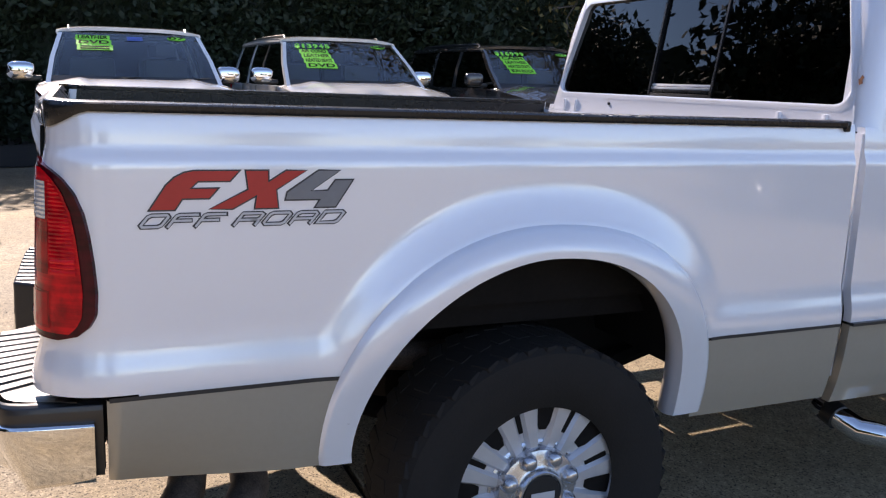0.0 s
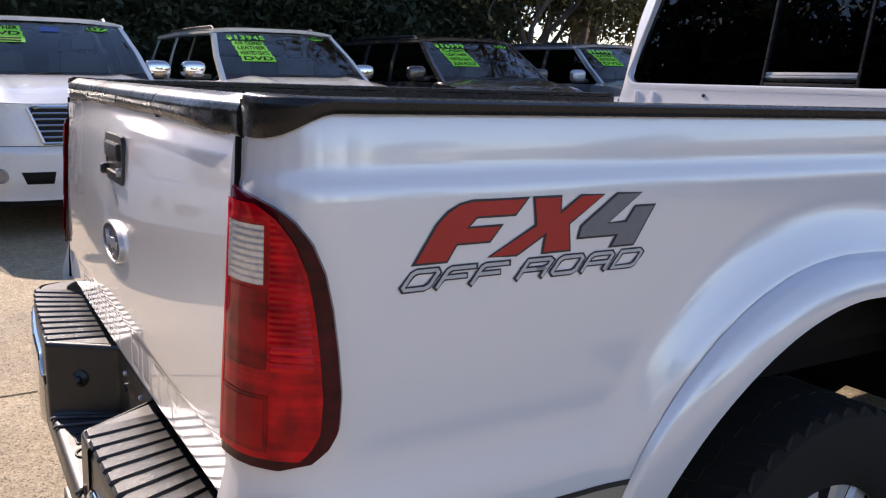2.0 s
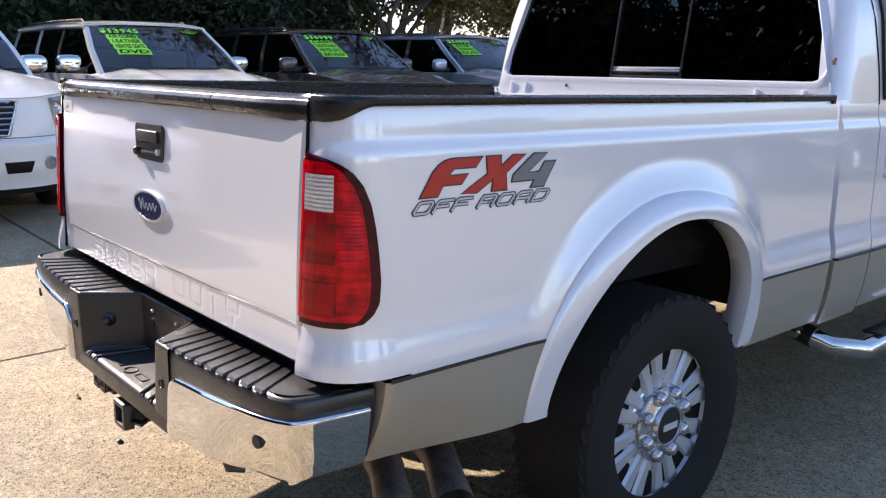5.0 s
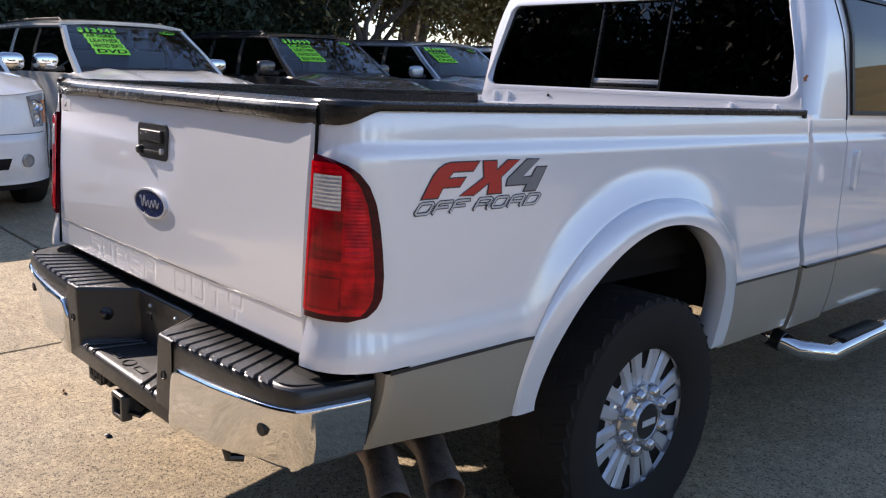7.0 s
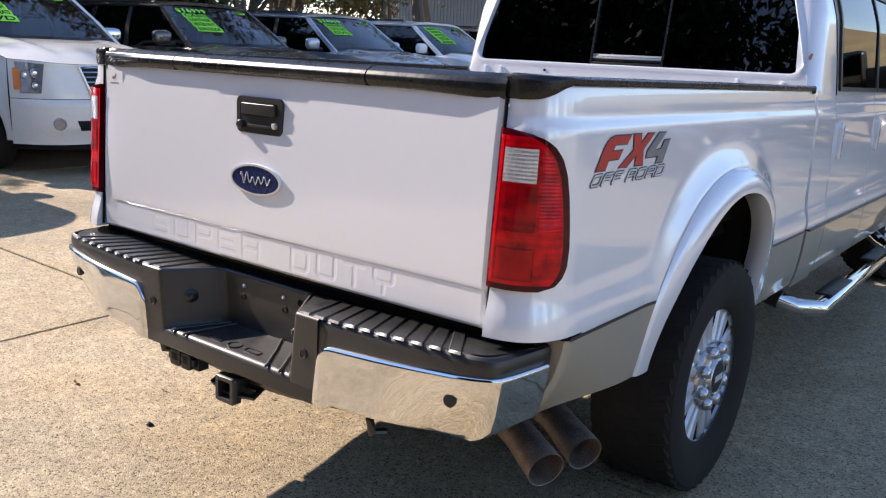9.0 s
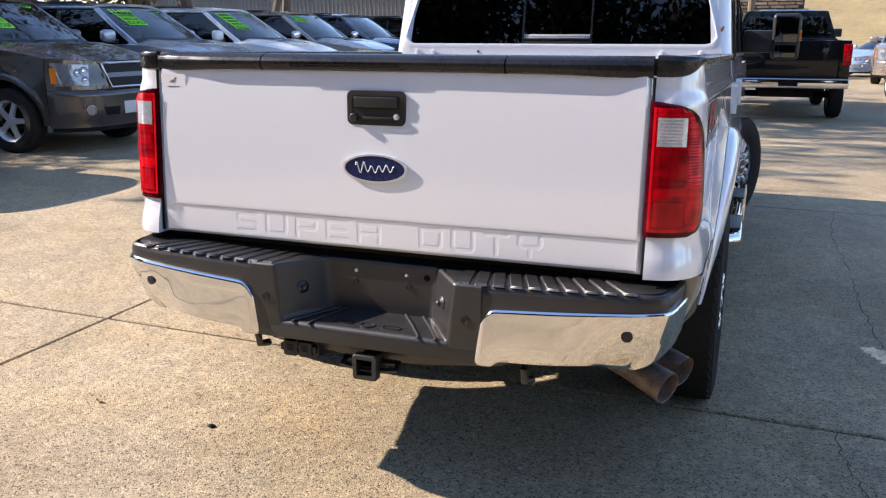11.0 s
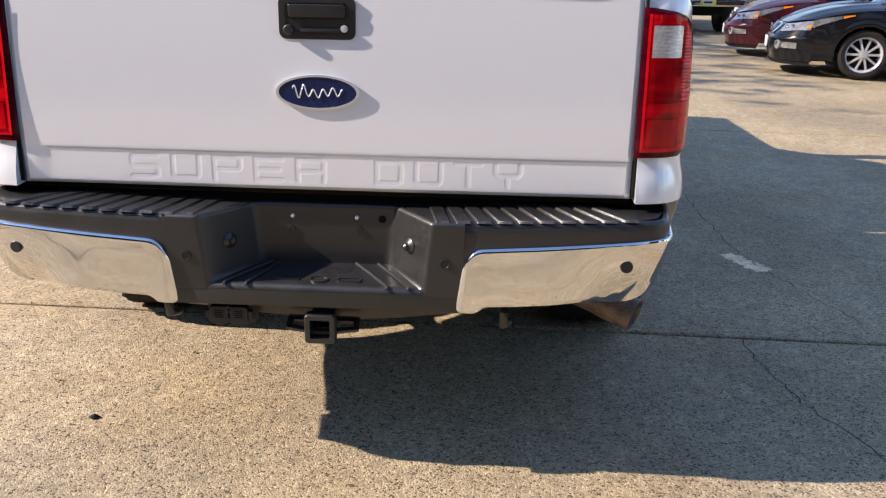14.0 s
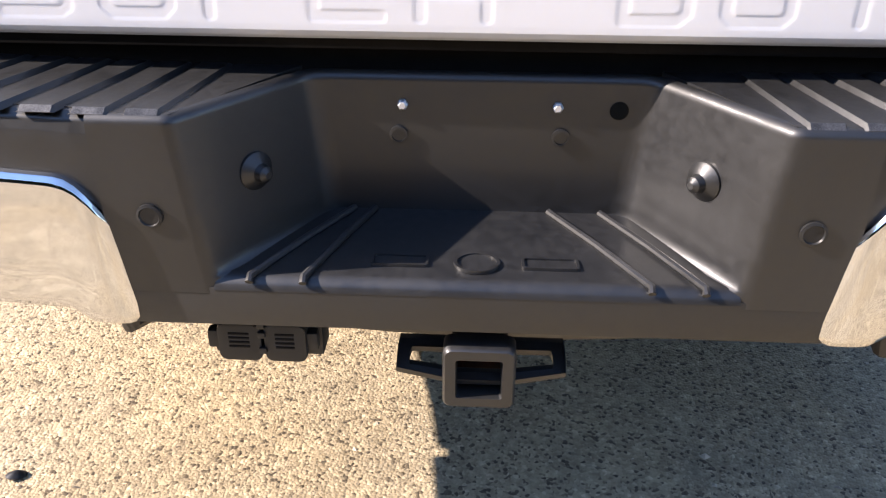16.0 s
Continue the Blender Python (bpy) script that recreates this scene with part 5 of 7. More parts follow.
def car_wheel(parent, x, y, r, side, rim_r=None, mat=None, spokes=6, steer=0.0):
    """A wheel whose outer face looks along side * y of the car."""
    w = holder("wheel", parent)
    w.matrix_basis = pose(x, y, r, 0, 0, steer) @ (pose(0, 0, 0, -90, 0, 0) if side > 0 else pose(0, 0, 0, 90, 0, 0))
    rr = rim_r or r * 0.62
    wd = 0.115
    tyre = part("tyre", lathe([(rr, -wd), (r * 0.86, -wd * 1.08), (r * 0.97, -wd * 0.9), (r, -wd * 0.6), (r, wd * 0.6), (r * 0.97, wd * 0.9), (r * 0.86, wd * 1.08), (rr, wd)], 40, caps=False), RUBBER, w, angle=30)
    rim = part("rim", lathe([(rr * 0.98, -wd), (rr * 0.86, 0.0), (rr * 0.92, wd * 0.8), (rr * 1.03, wd * 1.02), (rr * 1.0, wd * 0.7)], 40, caps=False), mat or ALLOY, w, angle=40)
    part("brake", lathe([(0.0, 0.0), (rr * 0.85, 0.0), (rr * 0.85, 0.01), (0, 0.012)], 24), UNDER, w)
    for k in range(spokes):
        own = bmesh.new()
        a = 2 * math.pi * k / spokes
        sw = 1.55 / spokes * rr * 0.55
        rows = [[own.verts.new((rr0, yy, zz)) for yy, zz in ((-s, z - 0.03), (-s * 0.8, z), (s * 0.8, z), (s, z - 0.03))] for rr0, s, z in ((0.0, sw * 0.9, wd * 0.8), (rr * 0.3, sw * 0.9, wd * 0.85), (rr * 0.65, sw * 0.75, wd * 0.75), (rr * 0.97, sw, wd * 0.65))]
        for p, q in zip(rows, rows[1:]):
            for j in range(3):
                own.faces.new((p[j], p[j + 1], q[j + 1], q[j]))
        bmesh.ops.recalc_face_normals(own, faces=own.faces)
        bmesh.ops.rotate(own, matrix=Matrix.Rotation(a, 3, "Z"), verts=own.verts)
        part("spoke", own, mat or ALLOY, rim)
    part("hub_cap", lathe([(rr * 0.2, wd * 0.6), (rr * 0.18, wd * 0.95), (0, wd)], 20), mat or ALLOY, rim)
    return w


SUVD = dict(L=5.13, W=1.0, belt=1.32, roof=1.845, hood0=1.14, hood1=1.31, cowl=-1.32, a1=-2.10, b=(-2.72, -2.78), c=(-3.68, -3.72), d=(-4.98, -4.78), wb=(-0.87, -3.82), r=0.40, sill=0.36, ytop=0.76, nose=0.10, fend=0.06)
SEDAN = dict(L=4.85, W=0.93, belt=0.98, roof=1.40, hood0=0.74, hood1=0.97, cowl=-1.22, a1=-2.05, b=(-2.55, -2.60), c=(-3.35, -3.25), d=(-4.30, -3.70), wb=(-0.95, -3.75), r=0.335, sill=0.24, ytop=0.62, nose=0.22, fend=0.03)


SLOPE = 0.011


def lot_z(y, x=-7.0):
    """Height of the gently falling lot."""
    return -SLOPE * x


def car(name, label, D, body, x, y, yaw, sign=None, group="parked cars", rack=True, grille="bars", wheel_mat=None, spokes=6, z=0.0, lamp_split=True, category="car"):
    """A parked car; its nose at x, y, looking along its own +x turned by yaw."""
    c = thing(name, label, category, (x, y, lot_z(y, x) + z), (0, 0, yaw), group)
    L, W, belt, roof, sill, r = D["L"], D["W"], D["belt"], D["roof"], D["sill"], D["r"]

    TIP = 0.30

    def half(px):
        t = -px
        return W * (1 - 0.10 * (1 - ease((t - 0.1) / 0.7)) ** 1.5 - 0.07 * ease((t - L + 0.5) / 0.5))

    def top(px):
        if px > D["cowl"]:
            t = (0.07 - px) / (0.07 - D["cowl"])
            return D["hood0"] - 0.06 + (D["hood1"] - D["hood0"] + 0.06) * (1 - (1 - min(1, max(0, t))) ** 2.2)
        return belt + 0.0

    def opening(cx, cz):
        return min(math.hypot(cx - wx, (cz - r) * 0.98) for wx in D["wb"])

    def side_y(px, zz):
        k = (zz - sill) / (belt - sill)
        yy = half(px) * (0.955 + 0.045 * math.sin(math.pi * min(1, max(0, 0.12 + 0.78 * k))) ** 0.6)
        rho = opening(px, zz)
        return yy + D["fend"] * 0.55 * ease((r * 1.75 - rho) / (r * 0.5)) * (0.4 + 0.6 * ease((zz - 0.3) / 0.4)) * ease((-px - TIP) / 0.25)

    def side(u, v, s):
        px = -TIP - (L - TIP) * u
        z0, z1 = sill, top(px) - 0.05
        zz = z0 + (z1 - z0) * v
        return (px, s * side_y(px, zz), zz)
    flare = 1.24 if D is SUVD else 1.13
    hole = r * flare + 0.07
    for s in (1, -1):
        bm = grid(96, 30, lambda u, v: side(u, v, s), keep=lambda q: opening(q.x, q.z) > hole and not (q.z < r and min(abs(q.x - wx) for wx in D["wb"]) < hole))
        if s > 0:
            bmesh.ops.reverse_faces(bm, faces=bm.faces)
        part("body_side", bm, body, c, angle=50)
        for wx in D["wb"]:
            def lip(u, v):
                """A rolled edge round the wheel opening."""
                rad = hole + 0.012 - (hole + 0.012 - r * flare) * min(1, v / 0.7)
                if u < 0.12:
                    dx, dz = -rad, (sill - 0.01 - r) * (1 - u / 0.12)
                elif u > 0.88:
                    dx, dz = rad, (sill - 0.01 - r) * (u - 0.88) / 0.12
                else:
                    a = math.pi * (u - 0.12) / 0.76
                    dx, dz = -rad * math.cos(a), rad * math.sin(a)
                px, zz = wx + dx, r + dz
                return (px, s * (side_y(min(px, -TIP), min(zz, top(px) - 0.06)) + 0.003 + 0.010 * ease(v * 2.2) - 0.10 * ease((v - 0.7) / 0.3)), min(zz, top(px) - 0.055))
            arch = grid(44, 9, lip)
            bmesh.ops.recalc_face_normals(arch, faces=arch.faces)
            if sum(f.normal.y for f in arch.faces) * s < 0:
                bmesh.ops.reverse_faces(arch, faces=arch.faces)
            part("wheel_arch", arch, body, c, angle=50)
            well = grid(24, 3, lambda u, v: (wx - r * (flare + 0.03) * math.cos(math.pi * u), s * (half(wx) - 0.05 - 0.36 * v), r + r * (flare + 0.03) * math.sin(math.pi * u)))
            part("wheel_well", well, UNDER, c)
            car_wheel(c, wx, s * (W - 0.125), r, s, rim_r=r * (0.62 if D is SUVD else 0.70), mat=wheel_mat, spokes=spokes)
        part("sill", box(-L + 0.5, -0.5, min(s * W * 0.80, s * W * 0.94), max(s * W * 0.80, s * W * 0.94), sill - 0.06, sill + 0.03, 0.02), UNDER, c)
        # door gaps and handles
        for gx in (D["cowl"] - 0.10, D["b"][0], D["c"][0] - 0.02):
            pts = []
            for k in range(9):
                zz = sill + 0.08 + (belt - sill - 0.14) * k / 8
                pts.append(Vector((gx, s * (side_y(gx, zz) + 0.001), zz)))
            part("door_gap", tube(pts, 0.004, 5), INK, c)
        for hx in (D["b"][0] + 0.22, D["c"][0] + 0.24):
            zz = sill + (belt - 0.05 - sill) * 0.80
            q = Vector((hx, s * side_y(hx, zz), zz))
            part("door_handle", box(q.x - 0.10, q.x + 0.10, q.y - 0.015, q.y + 0.02, q.z - 0.015, q.z + 0.015, 0.008), body, c)
    # bonnet, deck under the glass, tail
    YN = half(-TIP) * 0.985

    def front_x(q):
        return 0.07 - (0.07 + TIP) * abs(q) ** 4

    def bonnet(u, v):
        q = 2 * v - 1
        x0 = front_x(q) - 0.012
        px = x0 + (D["cowl"] - 0.02 - x0) * u
        h = YN + (half(px) * 0.975 - YN) * ease(u * 2.5)
        ridge = 0.022 * (1 - ease(abs(abs(q) - 0.60) / 0.14)) * ease(u * 4)
        return (px, h * q, top(px) - 0.052 * abs(q) ** 6 + 0.025 * (1 - q * q) + ridge)
    bm = grid(30, 25, bonnet)
    part("bonnet", bm, body, c, angle=60)
    bm = box(-L + 0.12, D["cowl"] + 0.02, -W * 0.93, W * 0.93, belt - 0.10, belt - 0.045, 0.02)
    part("door_tops", bm, body, c)
    bm = box(-L + 0.3, D["cowl"] - 0.15, -W * 0.86, W * 0.86, sill + 0.1, belt - 0.06)
    part("cabin_tub", bm, DARK_IN, c)
    part("dashboard", box(D["cowl"] - 0.45, D["cowl"] - 0.02, -W * 0.80, W * 0.80, belt - 0.10, belt - 0.01, 0.03), DARK_IN, c)
    for row in (D["cowl"] - 1.15, D["c"][0] + 0.15):
        for sy in (0.42, -0.42):
            part("seat", box(row - 0.10, row + 0.08, sy * W - 0.25, sy * W + 0.25, belt - 0.4, belt + 0.24, 0.05, 2), CABIN_SEAT, c)
            part("headrest", box(row - 0.08, row + 0.02, sy * W - 0.12, sy * W + 0.12, belt + 0.27, belt + 0.43, 0.04, 2), CABIN_SEAT, c)
    part("tail", box(-L, -L + 0.10, -W * 0.90, W * 0.90, sill, belt - 0.04, 0.04, 3), body, c)
    # roof
    yt, yb = D["ytop"] * W / 1.0, W * 0.925
    ra, rd = D["a1"], D["d"][1]
    bm = grid(24, 20, lambda u, v: (ra + (rd - ra) * u + 0.10 * (1 - (2 * v - 1) ** 2) * (1 - ease(u * 6)), yt * 1.02 * (2 * v - 1), roof + 0.035 * math.sin(math.pi * min(1, u * 1.0)) ** 0.5 + 0.045 * (1 - (2 * v - 1) ** 4) - 0.03))
    part("roof", thicken(bm, 0.04), body, c, angle=60)
    # pillars and glass
    zt, zb = roof - 0.02, belt - 0.045
    for s in (1, -1):
        A0, A1 = Vector((D["cowl"] + 0.06, s * yb * 0.97, zb)), Vector((ra + 0.03, s * yt, zt))
        pil = [(A0, A1, 0.050), (Vector((D["b"][0], s * yb, zb)), Vector((D["b"][1], s * yt, zt)), 0.045), (Vector((D["c"][0], s * yb, zb)), Vector((D["c"][1], s * yt, zt)), 0.05), (Vector((D["d"][0], s * yb * 0.97, zb)), Vector((D["d"][1], s * yt, zt)), 0.06)]
        for i, (p, q, w) in enumerate(pil):
            own = bmesh.new()
            mid = (p + q) / 2 + Vector((0, s * 0.02, 0))
            rows = []
            for pt, ww in ((p, w * 1.2), (mid, w), (q, w)):
                rows.append([own.verts.new(pt + Vector((a * ww, s * b, 0))) for a, b in ((-1, -0.04), (-1, 0.006), (1, 0.006), (1, -0.04))])
            for a, b in zip(rows, rows[1:]):
                for j in range(4):
                    own.faces.new((a[j], a[(j + 1) % 4], b[(j + 1) % 4], b[j]))
            bmesh.ops.recalc_face_normals(own, faces=own.faces)
            part("pillar", own, BLACK if i == 1 or (i == 2 and not D is SUVD) else body, c)
        for (p0, q0, _), (p1, q1, _) in zip(pil, pil[1:]):
            def pane(u, v, p0=p0, q0=q0, p1=p1, q1=q1):
                a, b = p0.lerp(q0, v), p1.lerp(q1, v)
                return a.lerp(b, u) + Vector((0, s * 0.02 * math.sin(math.pi * v) - s * 0.008, 0))
            bm = grid(6, 8, pane)
            if s > 0:
                bmesh.ops.reverse_faces(bm, faces=bm.faces)
            part("side_window", thicken(bm, 0.004), GLASS, c, "dark tinted side window")
        rail_top = tube([(ra + 0.02, s * yt, zt + 0.005), ((ra + rd) / 2, s * yt * 1.01, zt + 0.02), (rd, s * yt, zt + 0.005)], 0.03, 8)
        part("roof_gutter", rail_top, body, c)
        if rack:
            rk = part("roof_rack", tube([(ra - 0.25, s * yt * 0.86, roof + 0.03), (ra - 0.35, s * yt * 0.86, roof + 0.075), ((ra + rd) / 2, s * yt * 0.86, roof + 0.085), (rd + 0.25, s * yt * 0.86, roof + 0.075), (rd + 0.15, s * yt * 0.86, roof + 0.03)], 0.016, 8), BLACK if rack is True else ALLOY, c)
        # mirror
        mx, my, mz = D["cowl"] - (0.22 if s < 0 else 0.36), s * (W + (0.14 if s < 0 else 0.03)), belt + 0.08
        own = bmesh.new()
        bmesh.ops.create_uvsphere(own, u_segments=20, v_segments=14, radius=1.0)
        for vert in own.verts:
            q = [math.copysign(abs(k) ** 0.62, k) for k in vert.co]
            vert.co = (mx + 0.08 * q[0] * (1.0 if q[0] > 0 else 0.5), my + 0.14 * q[1], mz + 0.095 * q[2])
        mirror = part("door_mirror", own, CHROME if grille == "bars" and D is SUVD else body, c, angle=80)
        part("mirror_arm", box(mx - 0.045, mx + 0.05, min(s * (W - 0.06), s * (W + 0.22)), max(s * (W - 0.06), s * (W + (0.22 if s < 0 else 0.10))), mz - 0.105, mz - 0.050, 0.022, 3), BLACK, mirror)
        # headlamp and corner lamp
        part("tail_light", box(-L - 0.012, -L + 0.10, min(s * W * 0.80, s * W * 0.94), max(s * W * 0.80, s * W * 0.94), belt - 0.40, belt - 0.02, 0.02), RED, c)
    def screen(u, v):
        q = 2 * u - 1
        bulge = 0.16 * (1 - q * q)
        x0, x1 = D["cowl"] + 0.05, ra + 0.02
        return (x0 + (x1 - x0) * v + bulge * (1 - 0.35 * v), q * (yb * 0.96 + (yt - yb * 0.96) * v), zb + 0.01 + (zt - zb) * v + 0.02 * math.sin(math.pi * v))
    bm = grid(20, 12, screen)
    bmesh.ops.reverse_faces(bm, faces=bm.faces)
    wind = part("windscreen", thicken(bm, 0.005), CARGLASS, c, "windscreen glass")
    for q in (0.28, 0.70):
        a, b = Vector(screen(q, 0.02)), Vector(screen(q + 0.24, 0.10))
        part("wiper", tube([a + Vector((0.03, 0, 0.01)), (a + b) / 2 + Vector((0.03, 0, 0.02)), b + Vector((0.02, 0, 0.01))], 0.007, 6), BLACK, c)
    bm = grid(10, 8, lambda u, v: (D["d"][0] + (D["d"][1] - D["d"][0]) * v - 0.03, (2 * u - 1) * (yb * 0.95 + (yt - yb * 0.95) * v), zb + (zt - zb) * v))
    part("rear_window", thicken(bm, 0.005), GLASS, c)
    part("cowl_panel", grid(24, 4, lambda u, v: Vector(screen(u, 0.10 * v)) + Vector((0.012, 0, 0.012))), BLACK, c, "black cowl at the foot of the glass")
    # nose: bumper, lamps, grille, plate
    tall = D is SUVD
    z_split = sill + (D["hood0"] - sill) * (0.52 if tall else 0.60)

    def nose_top(q):
        return bonnet(0, (q + 1) / 2)[2]

    def nose(q, z, out=0.0):
        """A point of the nose at q (-1 to 1 across) and height z."""
        edge = 1 - abs(q) ** 6
        bulge = (0.050 * ease((z_split - z) / 0.045) - 0.05 * ease((sill + 0.16 - z) / 0.2)) * edge
        lean = 0.05 * ease((z - z_split) / (nose_top(0) - z_split)) * edge if tall else 0.14 * ((z - z_split) / (nose_top(0) - z_split) if z > z_split else 0) * edge
        n = Vector((1.0, 4 * (0.07 + TIP) * abs(q) ** 3 / YN * (1 if q > 0 else -1), 0.08)).normalized()
        return Vector((front_x(q) + bulge - lean + (0.05 if tall else 0.12) * edge * 0.9, q * YN, z)) + n * out

    def patch(q0, q1, z0, z1, out, nu=14, nv=8, thick=0.012, taper=(0.0, 0.0)):
        """A sheet on the nose; taper narrows its lower side at the two ends."""
        def f(u, v):
            a, b = q0 + taper[0] * (1 - v), q1 - taper[1] * (1 - v)
            q = a + (b - a) * u
            zt_, zb_ = (z1(q) if callable(z1) else z1), (z0(q) if callable(z0) else z0)
            return nose(q, zb_ + (zt_ - zb_) * v, out)
        own = grid(nu, nv, f)
        bmesh.ops.recalc_face_normals(own, faces=own.faces)
        if sum(k.normal.x for k in own.faces) < 0:
            bmesh.ops.reverse_faces(own, faces=own.faces)
        return thicken(own, thick)
    part("nose_panel", patch(-1, 1, z_split + 0.004, lambda q: nose_top(q) - 0.004, 0.0, 49, 12), body, c, angle=60)
    part("front_bumper", patch(-1, 1, sill - 0.04, z_split - 0.002, 0.0, 49, 20), body, c, angle=60)
    part("air_dam", patch(-0.99, 0.99, sill - 0.09, sill - 0.03, -0.012, 33, 5), UNDER, c)
    zg1, hh = nose_top(0) - 0.03, 0.29 if tall else 0.15
    zg0 = max(z_split + 0.015, zg1 - hh) if grille != "mesh" or not tall else z_split - 0.05
    gw = 0.42 if tall else 0.36
    tp = 0.10 if tall else 0.05
    gr = part("grille", patch(-gw, gw, zg0, zg1, 0.006 if grille != "mesh" else 0.012, 20, 6, 0.02, (tp, tp)), MESH, c, "black grille mesh")
    loop = [nose(-gw + tp + 2 * (gw - tp) * k / 12, zg0, 0.012) for k in range(13)] + [nose(gw - 2 * gw * k / 12, zg1, 0.012) for k in range(13)]
    loop.append(loop[0])
    part("grille_surround", tube(loop, 0.016 if grille != "mesh" else 0.008, 8), CHROME if grille != "mesh" else body, gr, "grille surround")
    def cross_bar(k, rad):
        w = gw - tp * (1 - k)
        return tube([nose(-w + 2 * w * t / 12, zg0 + (zg1 - zg0) * k, 0.012) for t in range(13)], rad, 6)
    if grille == "bars":
        for k in range(1, 6):
            part("grille_bar", cross_bar(k / 6, 0.009), CHROME, gr)
        part("grille_badge", box(nose(0, zg0, 0.02).x - 0.01, nose(0, zg0, 0.02).x + 0.015, -0.05, 0.05, (zg0 + zg1) / 2 - 0.04, (zg0 + zg1) / 2 + 0.05, 0.012), CHROME, gr, "chrome badge")
    elif grille == "split":
        part("grille_bar", patch(-gw, gw, (zg0 + zg1) / 2 - 0.028, (zg0 + zg1) / 2 + 0.028, 0.016, 30, 4, 0.02), body, gr)
    else:
        bx = nose(0, (zg0 + zg1) / 2, 0.02).x
        for y0 in (-0.11, 0.0, 0.11):
            part("grille_badge", box(bx - 0.01, bx + 0.008, y0 - 0.045, y0 + 0.045, (zg0 + zg1) / 2 - 0.035, (zg0 + zg1) / 2 + 0.035, 0.006), ALLOY, gr, "plain chrome badge block")
    for s in (1, -1):
        lo_, hi_ = ((0.60, 0.965) if grille == "split" else (0.745, 0.955)) if tall else (0.50, 0.985)
        z1_ = lambda q: nose_top(q) - (0.025 if grille != "split" else 0.05)
        z0_ = (lambda q: nose_top(0) - 0.29) if tall else (lambda q: nose_top(0) - 0.13 + 0.05 * ease((abs(q) - 0.5) / 0.5))
        args = (lo_, hi_) if s > 0 else (-hi_, -lo_)
        lampo = part("headlamp", patch(*args, z0_, z1_, 0.010, 18, 8, 0.02, (0.05, 0.02) if s > 0 else (0.02, 0.05)), HEADLAMP, c, "clear headlamp")
        for qq, up, rr in ((0.075, 0.68, 0.050), (0.080, 0.27, 0.040), (0.145, 0.60, 0.040)) if tall else ((0.12, 0.5, 0.036), (0.24, 0.52, 0.034)):
            at = nose(s * (lo_ + qq), z0_(lo_ + qq) + (z1_(lo_ + qq) - z0_(lo_ + qq)) * up, 0.011)
            aim = Vector((1, 0.35 * s, 0)).to_track_quat("Z", "Y").to_matrix().to_4x4()
            bowl = part("reflector", lathe([(rr, -0.01), (rr, 0.004), (rr * 0.92, 0.006), (rr * 0.80, -0.002), (rr * 0.45, -0.008), (rr * 0.40, 0.004), (0.0, 0.007)], 22, m=Matrix.Translation(at) @ aim), LAMP_BOWL, lampo, "bright lamp bowl")
            part("bowl_rim", lathe([(rr * 1.02, -0.008), (rr * 1.10, 0.003), (rr * 1.02, 0.007)], 22, m=Matrix.Translation(at) @ aim, caps=False), BLACK, bowl)
        am = (0.925, 0.968) if s > 0 else (-0.968, -0.925)
        part("indicator", patch(*am, (lambda q: z0_(q) + 0.03), (lambda q: z1_(q) - 0.06), 0.016, 6, 6, 0.004), AMBER, lampo, "amber turn lamp")
        if not tall:
            def sweep(u, v, a=0.0, b=1.0, out=0.006):
                """The lamp's tail along the wing."""
                k = a + (b - a) * u
                px = -0.26 - 0.50 * k
                zz = top(px) - 0.105 + 0.012 * k + (v - 0.5) * (0.085 * (1 - k) + 0.014)
                return (px, s * (side_y(min(px, -TIP), zz) + out), zz)
            for nm, a, b, o, mt in (("lamp_tail", 0.0, 0.72, 0.006, LAMP_BOWL), ("tail_indicator", 0.72, 1.0, 0.006, AMBER)):
                own = grid(8, 4, lambda u, v: sweep(u, v, a, b, o))
                bmesh.ops.recalc_face_normals(own, faces=own.faces)
                if sum(f.normal.y for f in own.faces) * s < 0:
                    bmesh.ops.reverse_faces(own, faces=own.faces)
                part(nm, thicken(own, 0.006), mt, lampo)
        fp = nose(s * 0.68, sill + 0.17, 0.004)
        fog = part("fog_lamp", lathe([(0.062, -0.02), (0.062, 0.010), (0.052, 0.012), (0.048, 0.002), (0.0, 0.004)], 22, m=Matrix.Translation(fp) @ Vector((1, 0.45 * s, 0)).to_track_quat("Z", "Y").to_matrix().to_4x4()), GREYP_LENS, c, "round fog lamp")
        if not tall:
            am = (0.60, 0.90) if s > 0 else (-0.90, -0.60)
            part("lamp_slot", patch(*am, sill + 0.13, sill + 0.21, 0.008, 8, 4, 0.01, (0.10, 0.0) if s > 0 else (0.0, 0.10)), CHROME, c, "chrome-lined fog lamp slot")
        am = (0.24, 0.52) if s > 0 else (-0.52, -0.24)
        part("air_intake", patch(*am, sill + 0.10, sill + 0.20, 0.004, 8, 4, 0.01, (0.02, 0.04) if s > 0 else (0.04, 0.02)), MESH, c)
    fx = nose(0, sill + 0.18, 0.0).x
    part("front_plate", box(fx + 0.002, fx + 0.014, -0.152, 0.152, sill + 0.10, sill + 0.25, 0.003), PLATE, c, "pale dealer plate")
    # price cards in the windscreen
    if sign:
        rows = sign
        def stick_on(bm, u, v, out):
            """Bends a flat bmesh drawn in xy onto the windscreen; u runs to the car's left."""
            o = Vector(screen(u, v))
            for vert in bm.verts:
                uu = u + vert.co.x / (2 * yb * 0.85)
                vv = v + vert.co.y / 0.95
                p = Vector(screen(min(1, max(0, uu)), min(1, max(0, vv))))
                vert.co = p + Vector((0.62, 0, 0.78)) * (out + vert.co.z)
            return bm
